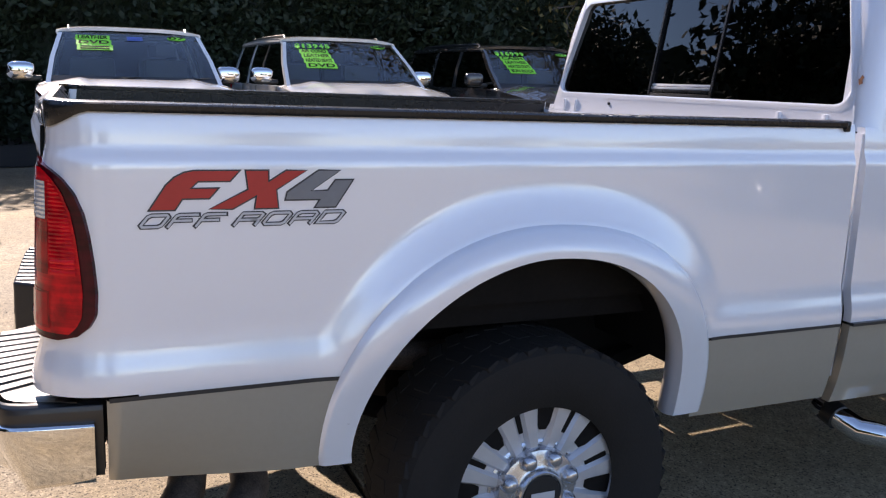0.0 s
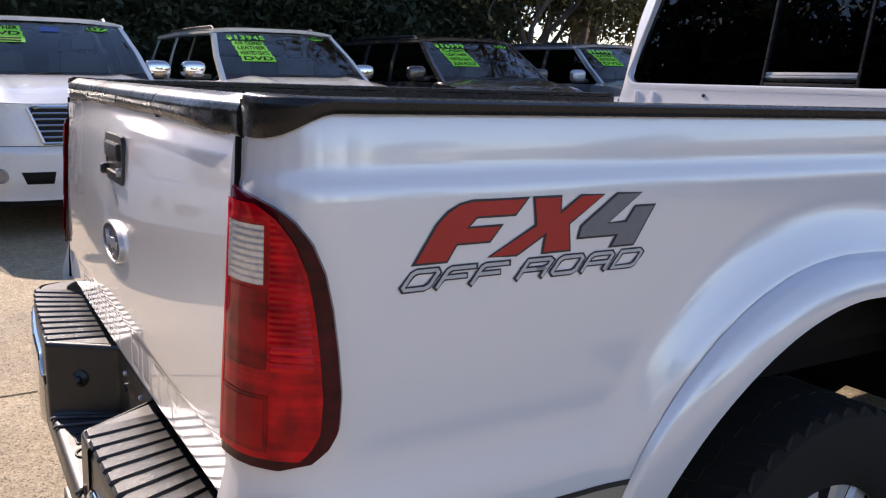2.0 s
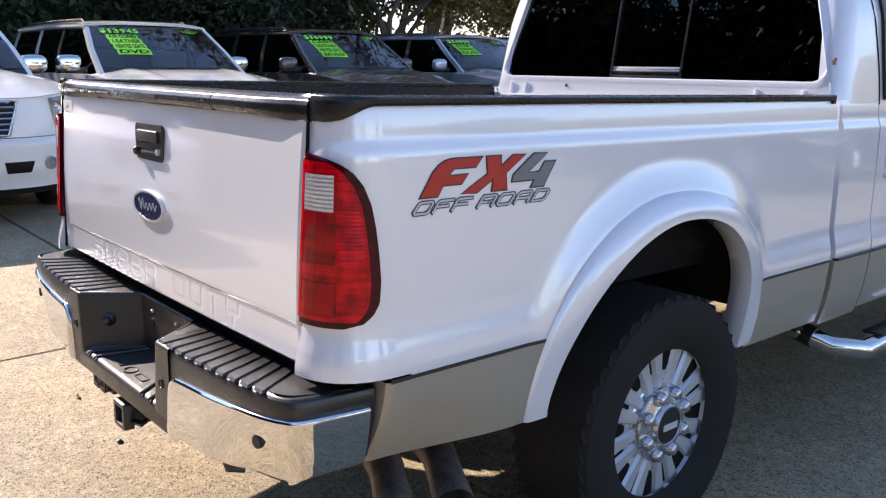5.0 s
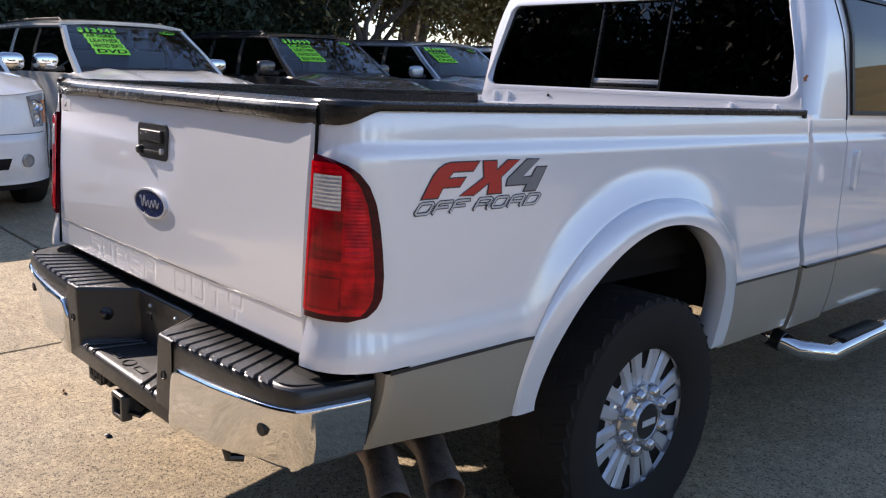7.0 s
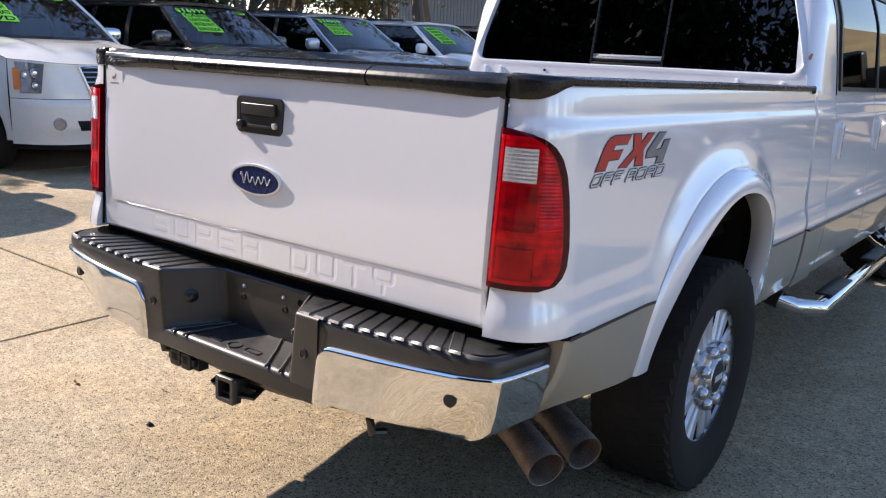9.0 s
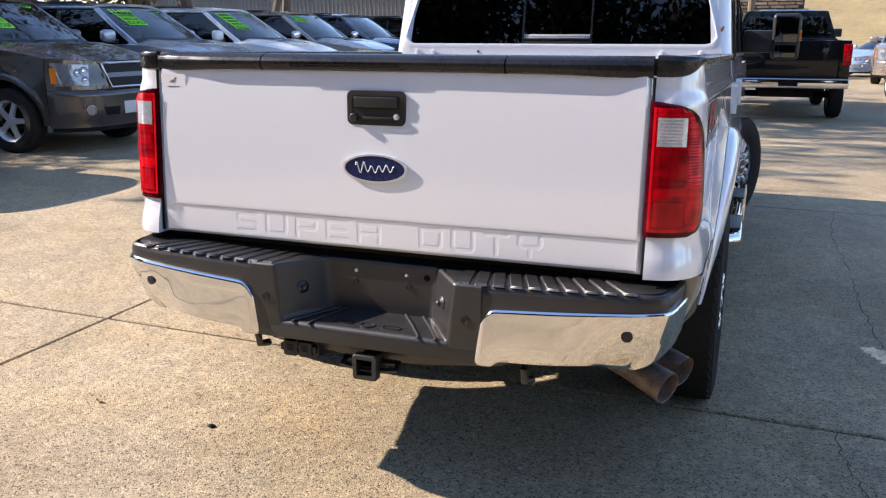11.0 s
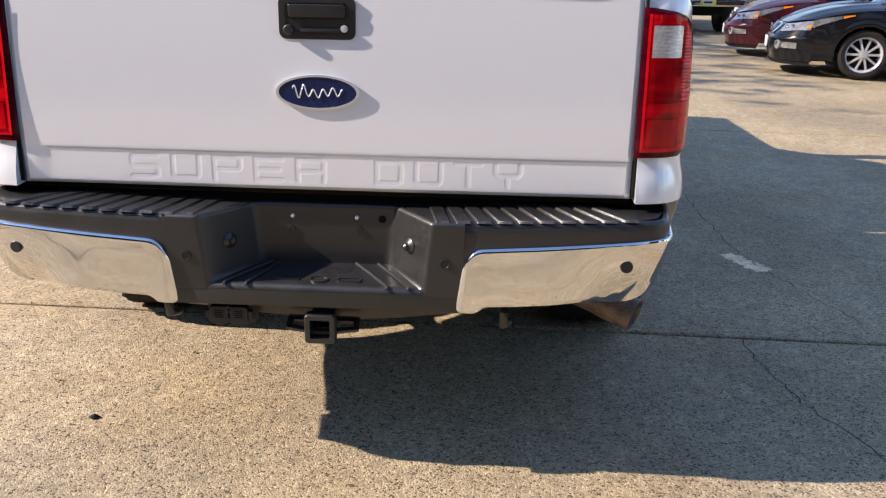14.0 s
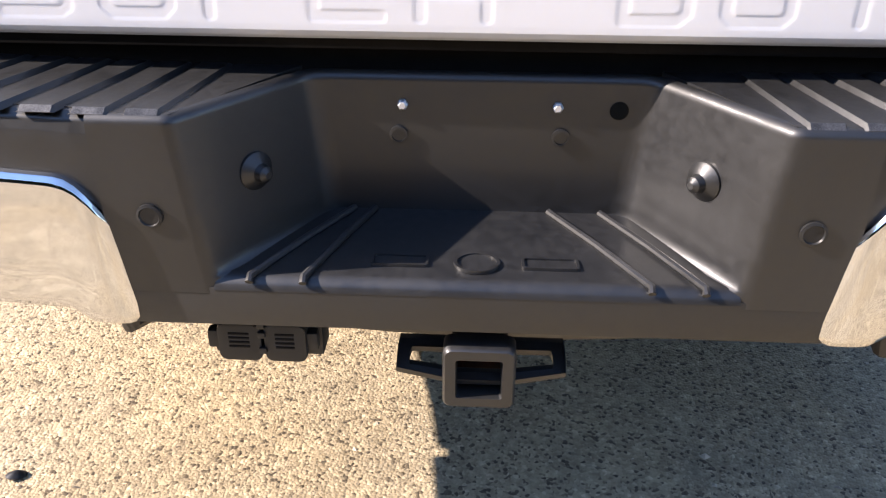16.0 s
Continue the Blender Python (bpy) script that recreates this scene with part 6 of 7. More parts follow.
        for nm, body_text, w, h, u, v, mt in rows:
            if nm == "sticker":
                part("sticker", stick_on(merge(None, bars(3, w, h / 4, h / 8, 0.001)), u, v, 0.012), mt, wind, "small blue windscreen sticker")
                continue
            if nm == "card":
                base = bmesh.new()
                if w < 0.25:
                    base.faces.new([base.verts.new((a, b, 0)) for a, b in oval(w, h, 24)])
                    bmesh.ops.triangulate(base, faces=base.faces)
                else:
                    grid(6, 4, lambda a, b: ((a - 0.5) * w, (b - 0.5) * h, 0), bm=base)
                card = part("price_card", stick_on(base, u, v, 0.012), LIME, wind, "bright green price card")
                if not body_text:
                    for dy in (-0.25, 0.15):
                        part("card_bar", stick_on(merge(None, bars(1, w * 0.80, h * 0.22, 0, 0.001), Matrix.Translation((0, h * dy, 0))), u, v, 0.016), INK, wind)
                if body_text:
                    part("card_writing", stick_on(text_mesh(body_text, h * 0.95, 0.0, bold=h * 0.02, fit_w=w * 0.86), u, v, 0.017), INK, wind)
            else:
                n = len(body_text)
                for i, ch in enumerate(body_text):
                    part("price_digit", stick_on(text_mesh(ch, h, 0.0, bold=h * 0.05, fit_w=w / n * (0.45 if ch == "1" else 0.82)), u + (i - (n - 1) / 2) * w / n / (2 * yb * 0.85), v, 0.017), mt, wind, "bright green digit")
    return c


STICK_BLUE = material("blue sticker print", (0.08, 0.16, 0.55), 0.5, vary=0.05)
W_CAR = paint("white car paint", (0.78, 0.78, 0.76))
CREAM = paint("pearl cream paint", (0.76, 0.74, 0.68))
GOLD = paint("bronze grey paint", (0.075, 0.066, 0.060), 0.5)
SILVER = paint("silver car paint", (0.42, 0.45, 0.49), 0.55)
SANDY = paint("sand metallic paint", (0.36, 0.31, 0.25), 0.5)
NAVY = paint("dark blue metallic paint", (0.035, 0.06, 0.12), 0.3)
MAROON = paint("maroon paint", (0.045, 0.006, 0.009), 0.1, 0.15, 0.7)
JET = paint("black car paint", (0.006, 0.006, 0.007), 0.0, 0.1, 0.6)
GREYP = paint("grey metallic paint", (0.10, 0.103, 0.108), 0.5)
REDP = paint("red car paint", (0.35, 0.02, 0.02))


def cards(price, lines, year):
    """Price digits, stacked cards and a year card, from the car's right-hand side of the glass."""
    out = []
    v = 0.86
    if price:
        out.append(("digits", price, 0.46, 0.13, 0.235, v, LIME))
        v -= 0.13
    for i, ln in enumerate(lines):
        out.append(("card", ln, 0.36, 0.105, 0.235 + 0.010 * i, v - 0.11 * i, INK))
    out.append(("card", year, 0.22, 0.085, 0.82, 0.90, INK))
    return out


ROW = "sport utility vehicles in the row"
car("suv", "white full-size SUV parked nose-out in the row, hood in shade", SUVD, W_CAR, -5.3, -2.0, 0, group=ROW, grille="bars", category="suv")
car("suv", "white luxury SUV with chrome bar grille and green window cards", SUVD, W_CAR, -5.75, 0.72, 0, cards("", ["LEATHER", "DVD", ""], "07") + [("sticker", "", 0.17, 0.08, 0.52, 0.86, STICK_BLUE)], ROW, grille="bars", category="suv")
car("suv", "pearl white SUV with a green $13945 price on its windscreen", SUVD, CREAM, -6.2, 3.35, 0, cards("$13945", ["AIR COND", "LEATHER", "HEATED SEATS", "DVD"], "08"), ROW, category="suv")
car("suv", "dark bronze-grey SUV with a green $16999 price on its windscreen", SUVD, GOLD, -6.55, 6.4, 0, cards("$16999", ["CASH", "LEATHER", "HEATED SEATS", "SUN ROOF"], "07"), ROW, grille="split", spokes=5, category="suv")
car("suv", "silver SUV with a green $14999 price on its windscreen", SUVD, SILVER, -6.75, 9.35, 0, cards("$14999", ["LEATHER", "HEATED SEATS", "DVD"], "08"), ROW, grille="mesh", category="suv")
car("suv", "white SUV with green cards parked beside a silver one", SUVD, W_CAR, -6.7, 12.1, 0, cards("", ["", "", "", "", ""], ""), ROW, grille="mesh", category="suv")
car("suv", "sand-coloured SUV with green cards in the row", SUVD, SANDY, -6.7, 14.9, 0, cards("", ["LEATHER", "DVD"], ""), ROW, category="suv")
car("suv", "dark blue SUV at the far part of the row", SUVD, NAVY, -6.7, 17.7, 0, None, ROW, category="suv")

# ---- ground ----
CONC = bpy.data.materials.new("exposed aggregate concrete")
CONC.use_nodes = True
nt = CONC.node_tree
bs = nt.nodes["Principled BSDF"]
bs.inputs["Roughness"].default_value = 0.78
geo = nt.nodes.new("ShaderNodeNewGeometry")


def tex(kind, **inputs):
    n = nt.nodes.new(kind)
    for k, v in inputs.items():
        n.inputs[k].default_value = v
    nt.links.new(geo.outputs["Position"], n.inputs["Vector"])
    return n


vor = tex("ShaderNodeTexVoronoi", Scale=165.0)
big = tex("ShaderNodeTexNoise", Scale=0.55, Detail=12.0, Roughness=0.68, Distortion=0.4)
speck = tex("ShaderNodeTexNoise", Scale=48.0, Detail=4.0, Roughness=0.65)
mid = tex("ShaderNodeTexNoise", Scale=14.0, Detail=6.0)
fine = tex("ShaderNodeTexNoise", Scale=260.0, Detail=3.0)
rampc = nt.nodes.new("ShaderNodeValToRGB")
e = rampc.color_ramp.elements
e[0].position, e[0].color = 0.0, (0.085, 0.064, 0.040, 1)
e[1].position, e[1].color = 1.0, (0.64, 0.52, 0.345, 1)
for p, col in ((0.09, (0.17, 0.130, 0.080, 1)), (0.17, (0.37, 0.296, 0.186, 1)), (0.50, (0.425, 0.342, 0.216, 1)), (0.85, (0.485, 0.394, 0.254, 1))):
    el = rampc.color_ramp.elements.new(p)
    el.color = col
sep = nt.nodes.new("ShaderNodeSeparateColor")
nt.links.new(vor.outputs["Color"], sep.inputs[0])
nt.links.new(sep.outputs[0], rampc.inputs["Fac"])
stain = nt.nodes.new("ShaderNodeMapRange")
for k, v in (("From Min", 0.36), ("From Max", 0.60), ("To Min", 0.64), ("To Max", 0.97)):
    stain.inputs[k].default_value = v
nt.links.new(big.outputs["Fac"], stain.inputs["Value"])
stain2 = nt.nodes.new("ShaderNodeMapRange")
for k, v in (("From Min", 0.32), ("From Max", 0.68), ("To Min", 0.86), ("To Max", 1.10)):
    stain2.inputs[k].default_value = v
nt.links.new(mid.outputs["Fac"], stain2.inputs["Value"])
mulv = nt.nodes.new("ShaderNodeMath")
mulv.operation = "MULTIPLY"
nt.links.new(stain.outputs[0], mulv.inputs[0])
nt.links.new(stain2.outputs[0], mulv.inputs[1])
stain3 = nt.nodes.new("ShaderNodeMapRange")
for k, v in (("From Min", 0.34), ("From Max", 0.66), ("To Min", 0.80), ("To Max", 1.20)):
    stain3.inputs[k].default_value = v
nt.links.new(speck.outputs["Fac"], stain3.inputs["Value"])
mulw = nt.nodes.new("ShaderNodeMath")
mulw.operation = "MULTIPLY"
nt.links.new(mulv.outputs[0], mulw.inputs[0])
nt.links.new(stain3.outputs[0], mulw.inputs[1])
hs = nt.nodes.new("ShaderNodeHueSaturation")
nt.links.new(rampc.outputs[0], hs.inputs["Color"])
nt.links.new(mulw.outputs[0], hs.inputs["Value"])
tint = tex("ShaderNodeTexNoise", Scale=1.7, Detail=5.0)
tint_range = nt.nodes.new("ShaderNodeMapRange")
for k, v in (("From Min", 0.40), ("From Max", 0.68), ("To Min", 0.0), ("To Max", 0.5)):
    tint_range.inputs[k].default_value = v
nt.links.new(tint.outputs["Fac"], tint_range.inputs["Value"])
rusty = nt.nodes.new("ShaderNodeMix")
rusty.data_type, rusty.blend_type = "RGBA", "MULTIPLY"
rusty.inputs[7].default_value = (1.0, 0.90, 0.72, 1)
nt.links.new(tint_range.outputs[0], rusty.inputs[0])
nt.links.new(hs.outputs[0], rusty.inputs[6])
nt.links.new(rusty.outputs[2], bs.inputs["Base Color"])
bmp = nt.nodes.new("ShaderNodeBump")
bmp.inputs["Strength"].default_value, bmp.inputs["Distance"].default_value = 0.55, 0.004
addh = nt.nodes.new("ShaderNodeMath")
addh.operation = "SUBTRACT"
nt.links.new(fine.outputs["Fac"], addh.inputs[0])
nt.links.new(vor.outputs["Distance"], addh.inputs[1])
nt.links.new(addh.outputs[0], bmp.inputs["Height"])
nt.links.new(bmp.outputs[0], bs.inputs["Normal"])

SOIL = material("dark joint dirt", (0.06, 0.05, 0.04), 0.95, vary=0.3, scale=3)
GRASS = material("dry winter grass", (0.30, 0.23, 0.11), 0.95, vary=0.3, scale=0.5, bump=0.6, bump_scale=8)
ground = tagged(part("ground", grid(81, 3, lambda u, v: (-400 + 800 * u, -400 + 800 * v, -0.03 + lot_z(0, max(-60, min(60, -400 + 800 * u))))), SOIL), "dark earth under the concrete lot", "ground", kind="structure")
pavement = thing("pavement", "sunlit exposed-aggregate concrete slabs with dirty joints", "pavement", rot=(0, math.degrees(math.atan(SLOPE)), 0), kind="structure")
SL = 4.6
EDGES = [-20.46, -15.86, -11.26, -6.66, -2.06, 7.20, 11.0, 14.50, 19.10, 23.70, 28.30]
slabs = {}
for x0, x1 in zip(EDGES, EDGES[1:]):
    for j in range(-5, 10):
        w = round(x1 - x0, 2)
        if w not in slabs:
            one = part("slab", box(0.007, w - 0.007, 0.012, SL - 0.012, -0.12, 0.0, 0.006, 1), CONC, pavement)
            slabs[w] = one.data
        else:
            one = new("slab", slabs[w])
            one.parent = pavement
        one.location = (x0, 1.0 + SL * j, 0)

# ---- pickups seen from behind ----


def far_pickup(label, body, x, y, yaw, width=0.95, rail=1.10, roof=1.68, r=0.38, lift=0.0, lamp_amber=False, plate=True, glass=GLASS, length=5.4):
    """A parked pickup whose tailgate stands at x, y; its own +y points to its nose."""
    c = thing("pickup", label, "pickup truck", (x, y, lot_z(y, x)), (0, 0, yaw), "parked cars")
    b0 = 0.55 + lift
    gate = part("tailgate", box(-width * 0.80, width * 0.80, 0.0, 0.05, b0 + 0.06, rail, 0.015, 3), body, c)
    part("tailgate_handle", box(-0.09, 0.09, -0.012, 0.01, rail - 0.20, rail - 0.12, 0.01), BLACK, gate)
    for s in (1, -1):
        def side(u, v):
            yy, zz = 0.0 + 2.0 * u, b0 - 0.05 + (rail - b0 + 0.05) * v
            bulge = 0.03 * math.sin(math.pi * v) - 0.04 * (1 - ease(u * 14))
            return (s * (width * 0.97 + bulge), yy, zz)
        bm = grid(60, 16, side, keep=lambda q: math.hypot(q.y - 1.1, q.z - r) > r * 1.2)
        bmesh.ops.recalc_face_normals(bm, faces=bm.faces)
        part("bed_side", thicken(bm, 0.02 * s), body, c)
        part("corner_post", box(min(s * width * 0.80, s * width * 0.98), max(s * width * 0.80, s * width * 0.98), 0.0, 0.08, b0, rail, 0.02, 3), body, c)
        lampo = part("tail_lamp", box(min(s * width * 0.86, s * width * 1.0), max(s * width * 0.86, s * width * 1.0), -0.014, 0.10, rail - 0.42, rail - 0.06, 0.015), RED, c)
        if lamp_amber:
            part("amber_lens", box(min(s * width * 0.865, s * width * 0.995), max(s * width * 0.865, s * width * 0.995), -0.018, 0.04, rail - 0.22, rail - 0.065, 0.01), AMBER, lampo)
        part("door_side", box(min(s * width * 0.55, s * width * 0.98), max(s * width * 0.55, s * width * 0.98), 2.05, length - 1.2, b0 - 0.1, rail + 0.02, 0.05, 3), body, c)
        part("front_wing", box(min(s * width * 0.5, s * width * 0.97), max(s * width * 0.5, s * width * 0.97), length - 1.19, length, b0 + 0.05, rail - 0.02, 0.06, 3), body, c)
        part("side_window", prism([(2.35, rail + 0.03), (length - 1.55, rail + 0.03), (length - 2.1, roof - 0.08), (2.45, roof - 0.08)], lambda a, b, h: (s * (width * 0.90 - 0.14 * (b - rail) / (roof - rail) + h), a, b), 0.006), glass, c)
        part("door_mirror", box(min(s * (width + 0.03), s * (width + 0.20)), max(s * (width + 0.03), s * (width + 0.20)), length - 1.75, length - 1.65, rail + 0.05, rail + 0.22, 0.03, 3), BLACK, c)
        for wy in (1.1, length - 1.0):
            w = car_wheel(c, 0, 0, r, 1)
            w.matrix_basis = pose(s * (width - 0.10), wy, r, 0, 90 * s, 0)
    bm = bmesh.new()
    part("bed_floor", box(-width * 0.8, width * 0.8, 0.04, 2.0, b0 + 0.1, b0 + 0.14), UNDER, c)
    part("chassis", box(-0.45, 0.45, 0.1, length - 0.3, r, b0 + 0.05), UNDER, c)
    part("rear_axle", tube([(-width * 0.8, 1.1, r), (width * 0.8, 1.1, r)], 0.06, 8), UNDER, c)
    # cab with window openings
    for z0, z1, y0, y1, wd in ((rail - 0.2, rail + 0.03, 2.05, 2.10, 0.95),):
        part("cab_rear_lower", box(-width * wd, width * wd, y0, y1, z0, z1, 0.01), body, c)
    outer, inner = lean_rect(width * 0.93, width * 0.77, rail, roof, 0.06), lean_rect(width * 0.84, width * 0.70, rail + 0.07, roof - 0.09, 0.05)
    cab = part("cab_rear_frame", ring(outer, inner, lambda a, b, h: (a, 2.10 + 0.12 * (b - rail) - h, b), 0.03), body, c)
    part("rear_window", prism(inner, lambda a, b, h: (a, 2.105 + 0.12 * (b - rail) - h, b), 0.006), glass, cab)
    for x0 in (-0.2, 0.2):
        part("window_bar", box(x0 - 0.008, x0 + 0.008, 2.09 + 0.05, 2.10 + 0.06, rail + 0.07, roof - 0.09), BLACK, cab)
    part("brake_lamp", box(-0.14, 0.14, 2.11 + 0.12 * (roof - rail) - 0.04, 2.14 + 0.12 * (roof - rail), roof - 0.055, roof - 0.015, 0.005), RED, cab)
    part("roof", grid(12, 12, lambda u, v: ((2 * u - 1) * width * 0.79, 2.12 + 0.07 + (length - 4.25) * v, roof - 0.02 + 0.05 * (1 - (2 * u - 1) ** 4) * (1 - (2 * v - 1) ** 6))), body, c, angle=60)
    part("windscreen", prism([(length - 2.08, roof - 0.01), (length - 1.45, rail), (length - 1.42, rail), (length - 2.04, roof)], lambda a, b, h: (-width * 0.75 + h, a, b), width * 1.5), glass, c)
    part("bonnet", box(-width * 0.9, width * 0.9, length - 1.45, length - 0.05, rail - 0.12, rail + 0.01, 0.05, 3), body, c)
    for s in (1, -1):
        part("seat", box(s * 0.40 - 0.24, s * 0.40 + 0.24, 2.6, 2.75, b0, rail + 0.22, 0.05), SEAT, c)
    bump = part("rear_bumper", box(-width * 0.98, width * 0.98, -0.17, 0.0, b0 - 0.10, b0 + 0.07, 0.035, 3), CHROME, c, "chrome rear bumper")
    part("step_pad", box(-width * 0.9, width * 0.9, -0.15, -0.01, b0 + 0.068, b0 + 0.078, 0.004), BLACK, bump)
    if not plate:
        # black panel on the bumper face; colour gives the plate recess its shade
        part("recess_panel", box(-0.16, 0.16, -0.174, -0.166, b0 - 0.065, b0 + 0.045, 0.003), INK, bump, "flat black panel for the shaded plate recess")
    if plate:
        pl = part("number_plate", box(-0.155, 0.155, -0.180, -0.172, b0 - 0.075, b0 + 0.055, 0.003), PLATE, bump)
        part("plate_frame", ring(rounded(0.34, 0.16, 0.02), rounded(0.27, 0.10, 0.02), lambda a, b, h: (a, -0.180 - h, b0 - 0.01 + b), 0.006), YELLOW, pl)
        part("plate_bars", box(-0.09, 0.09, -0.1815, -0.1802, b0 - 0.03, b0 + 0.01), NAVY, pl)
    return c


YELLOW = material("yellow plastic", (0.75, 0.62, 0.05), 0.5, vary=0.05)
far_pickup("black four-wheel-drive pickup with chrome bumper seen from behind", JET, 1.55, 14.0, 2, width=1.0, rail=1.41, roof=1.96, r=0.42, lift=0.14, plate=False)
far_pickup("light silver compact pickup with amber and red tail lamps", paint("pale silver blue paint", (0.55, 0.60, 0.64), 0.3), 5.15, 17.2, 3, width=0.82, rail=1.20, roof=1.76, r=0.40, lift=0.15, lamp_amber=True)
far_pickup("dark grey full-size pickup with a rear cover", GREYP, 8.0, 18.0, -4, width=1.0, rail=1.22, roof=1.90, r=0.39, plate=False)
far_pickup("red pickup parked between two others", REDP, 9.6, 27.5, 0, width=0.95, rail=1.15, roof=1.80, plate=False)
car("sedan", "black sedan with chrome grille, parked nose to the lane", SEDAN, JET, 4.80, 10.85, 168, None, "parked cars", rack=False, grille="bars", spokes=10, category="sedan")
car("sedan", "maroon sedan with dark mesh grille beside a black one", SEDAN, MAROON, 4.80, 13.3, 168, [("card", "", 0.16, 0.07, 0.25, 0.9, INK)], "parked cars", rack=False, grille="mesh", category="sedan")
car("suv", "silver SUV facing the lane behind the pickups", SUVD, SANDY, 5.2, 27.2, -104, None, "parked cars", grille="split", category="suv")
car("sedan", "pale green sedan far across the lot", SEDAN, paint("pale green paint", (0.34, 0.42, 0.38), 0.3), -4.6, 23.0, -60, None, "parked cars", rack=False, category="sedan")
car("suv", "black SUV far across the lot", SUVD, JET, -6.2, 20.5, -15, None, "parked cars", category="suv")
car("suv", "dark green SUV in the far row", SUVD, paint("dark green paint", (0.02, 0.05, 0.04), 0.2), -7.0, 24.5, -10, None, "parked cars", category="suv")
car("suv", "white SUV in the far row", SUVD, W_CAR, -5.5, 28.5, -20, None, "parked cars", category="suv")
car("sedan", "blue sedan by the stone wall", SEDAN, paint("bright blue paint", (0.03, 0.10, 0.40), 0.2), -0.7, 29.0, -140, None, "parked cars", rack=False, category="sedan")
car("sedan", "pale blue sedan far behind the pickups", SEDAN, paint("light blue paint", (0.30, 0.42, 0.60), 0.3), 4.0, 33.0, -140, None, "parked cars", rack=False, category="sedan")
car("suv", "white van-like SUV far behind the pickups", SUVD, W_CAR, 8.5, 29.0, -90, None, "parked cars", category="suv")
car("sedan", "pale blue sedan beside the far lane", SEDAN, paint("pale blue paint", (0.30, 0.42, 0.55), 0.3), 10.5, 15.8, 170, None, "parked cars", rack=False, category="sedan")

# ---- far buildings, wall and bank ----
CLAD = material("grey ribbed metal cladding", (0.20, 0.19, 0.18), 0.6, vary=0.15, scale=1.2)
STONE = material("brown ledge stone", (0.27, 0.20, 0.14), 0.9, vary=0.3, scale=3, bump=0.6, bump_scale=20, random_tone=0.3)
MORTAR = material("dark wall mortar", (0.10, 0.08, 0.065), 0.95, vary=0.2)
zf = lot_z(38, -20)
shed = thing("metal_shed", "long grey metal shed with ribbed walls beyond the lot", "shed", (0, 0, zf))
part("wall", box(-34, -12.0, 39.0, 39.3, 0, 4.6), CLAD, shed)
part("wall", box(-12.3, -12.0, 39.3, 50.0, 0, 4.6), CLAD, shed)
part("roof", prism([(38.6, 4.5), (44.6, 6.0), (50.6, 4.5), (50.6, 4.7), (44.6, 6.2), (38.6, 4.7)], lambda a, b, h: (-34.3 + h, a, b), 22.6), CLAD, shed)
one = None
for i in range(90):
    if one is None:
        one = part("wall_rib", box(-0.035, 0.035, -0.03, 0.0, 0, 4.6), CLAD, shed)
        rib = one
    else:
        rib = new("wall_rib", one.data)
        rib.parent = shed
    rib.location = (-33.9 + 0.243 * i, 39.0, 0)
for x in (-30, -24.5, -19, -15.5):
    part("door", box(x - 0.5, x + 0.5, 38.93, 39.0, 0, 2.1, 0.01), PLATE, shed, "pale door")
wall = thing("stone_wall", "brown stacked-stone retaining wall", "wall", (0, 0, lot_z(34, 3)), kind="structure")
part("wall_core", box(-9.0, 2.5, 36.06, 36.6, -0.3, 3.3), MORTAR, wall)
random.seed(5)
verts, faces = [], []
for row in range(24):
    x = -9.0 + random.uniform(-0.3, 0)
    while x < 2.3:
        w, d0, h = random.uniform(0.22, 0.7), random.uniform(-0.09, -0.04), 0.118
        k, z = len(verts), 0.135 * row
        verts += [(x + a * w, 36.0 + b, z + c) for b in (d0, 0.06) for a, c in ((0, 0), (1, 0), (1, h), (0, h))]
        verts[k:k + 4] = [(a + (0.012 if i in (0, 3) else -0.012), b, c + (0.010 if i < 2 else -0.010)) for i, (a, b, c) in enumerate(verts[k:k + 4])]
        faces += [(k, k + 1, k + 2, k + 3), (k, k + 4, k + 5, k + 1), (k + 1, k + 5, k + 6, k + 2), (k + 2, k + 6, k + 7, k + 3), (k + 3, k + 7, k + 4, k)]
        x += w + 0.02
me = bpy.data.meshes.new("stone")
me.from_pydata(verts, [], faces)
me.materials.append(STONE)
stones = new("stone", me)
stones.parent = wall
stones["kind"] = "stuff"
bank = grid(40, 16, lambda u, v: (-12 + 90 * u, 36.4 + 40 * v, lot_z(34, 3) + 0.2 + 7.5 * ease(v * 1.1 + 0.08) + 0.35 * noise.noise(Vector((u * 20, v * 9, 0)))))
tagged(part("grass_bank", bank, GRASS), "dry straw-coloured grass bank above the wall", "grass", kind="structure")
for x in (-10.5, 0.5, 9.0):
    pole = thing("utility_pole", "weathered wooden pole at the lot's edge", "pole", (x, 33.5, lot_z(33.5, x)))
    part("shaft", tube([(0, 0, -0.2), (0, 0, 8.5)], [0.14, 0.10], 10), material("weathered wood", (0.20, 0.15, 0.10), 0.9, vary=0.3, scale=6), pole)

# ---- trees ----
BARK = material("grey brown bark", (0.13, 0.10, 0.075), 0.95, vary=0.35, scale=7, bump=0.8, bump_scale=30)
LEAF = material("dark evergreen leaves", (0.022, 0.034, 0.013), 0.6, vary=0.5, scale=2.5)
LEAF_DRY = material("yellowing winter leaves", (0.16, 0.12, 0.035), 0.7, vary=0.5, scale=2.0)


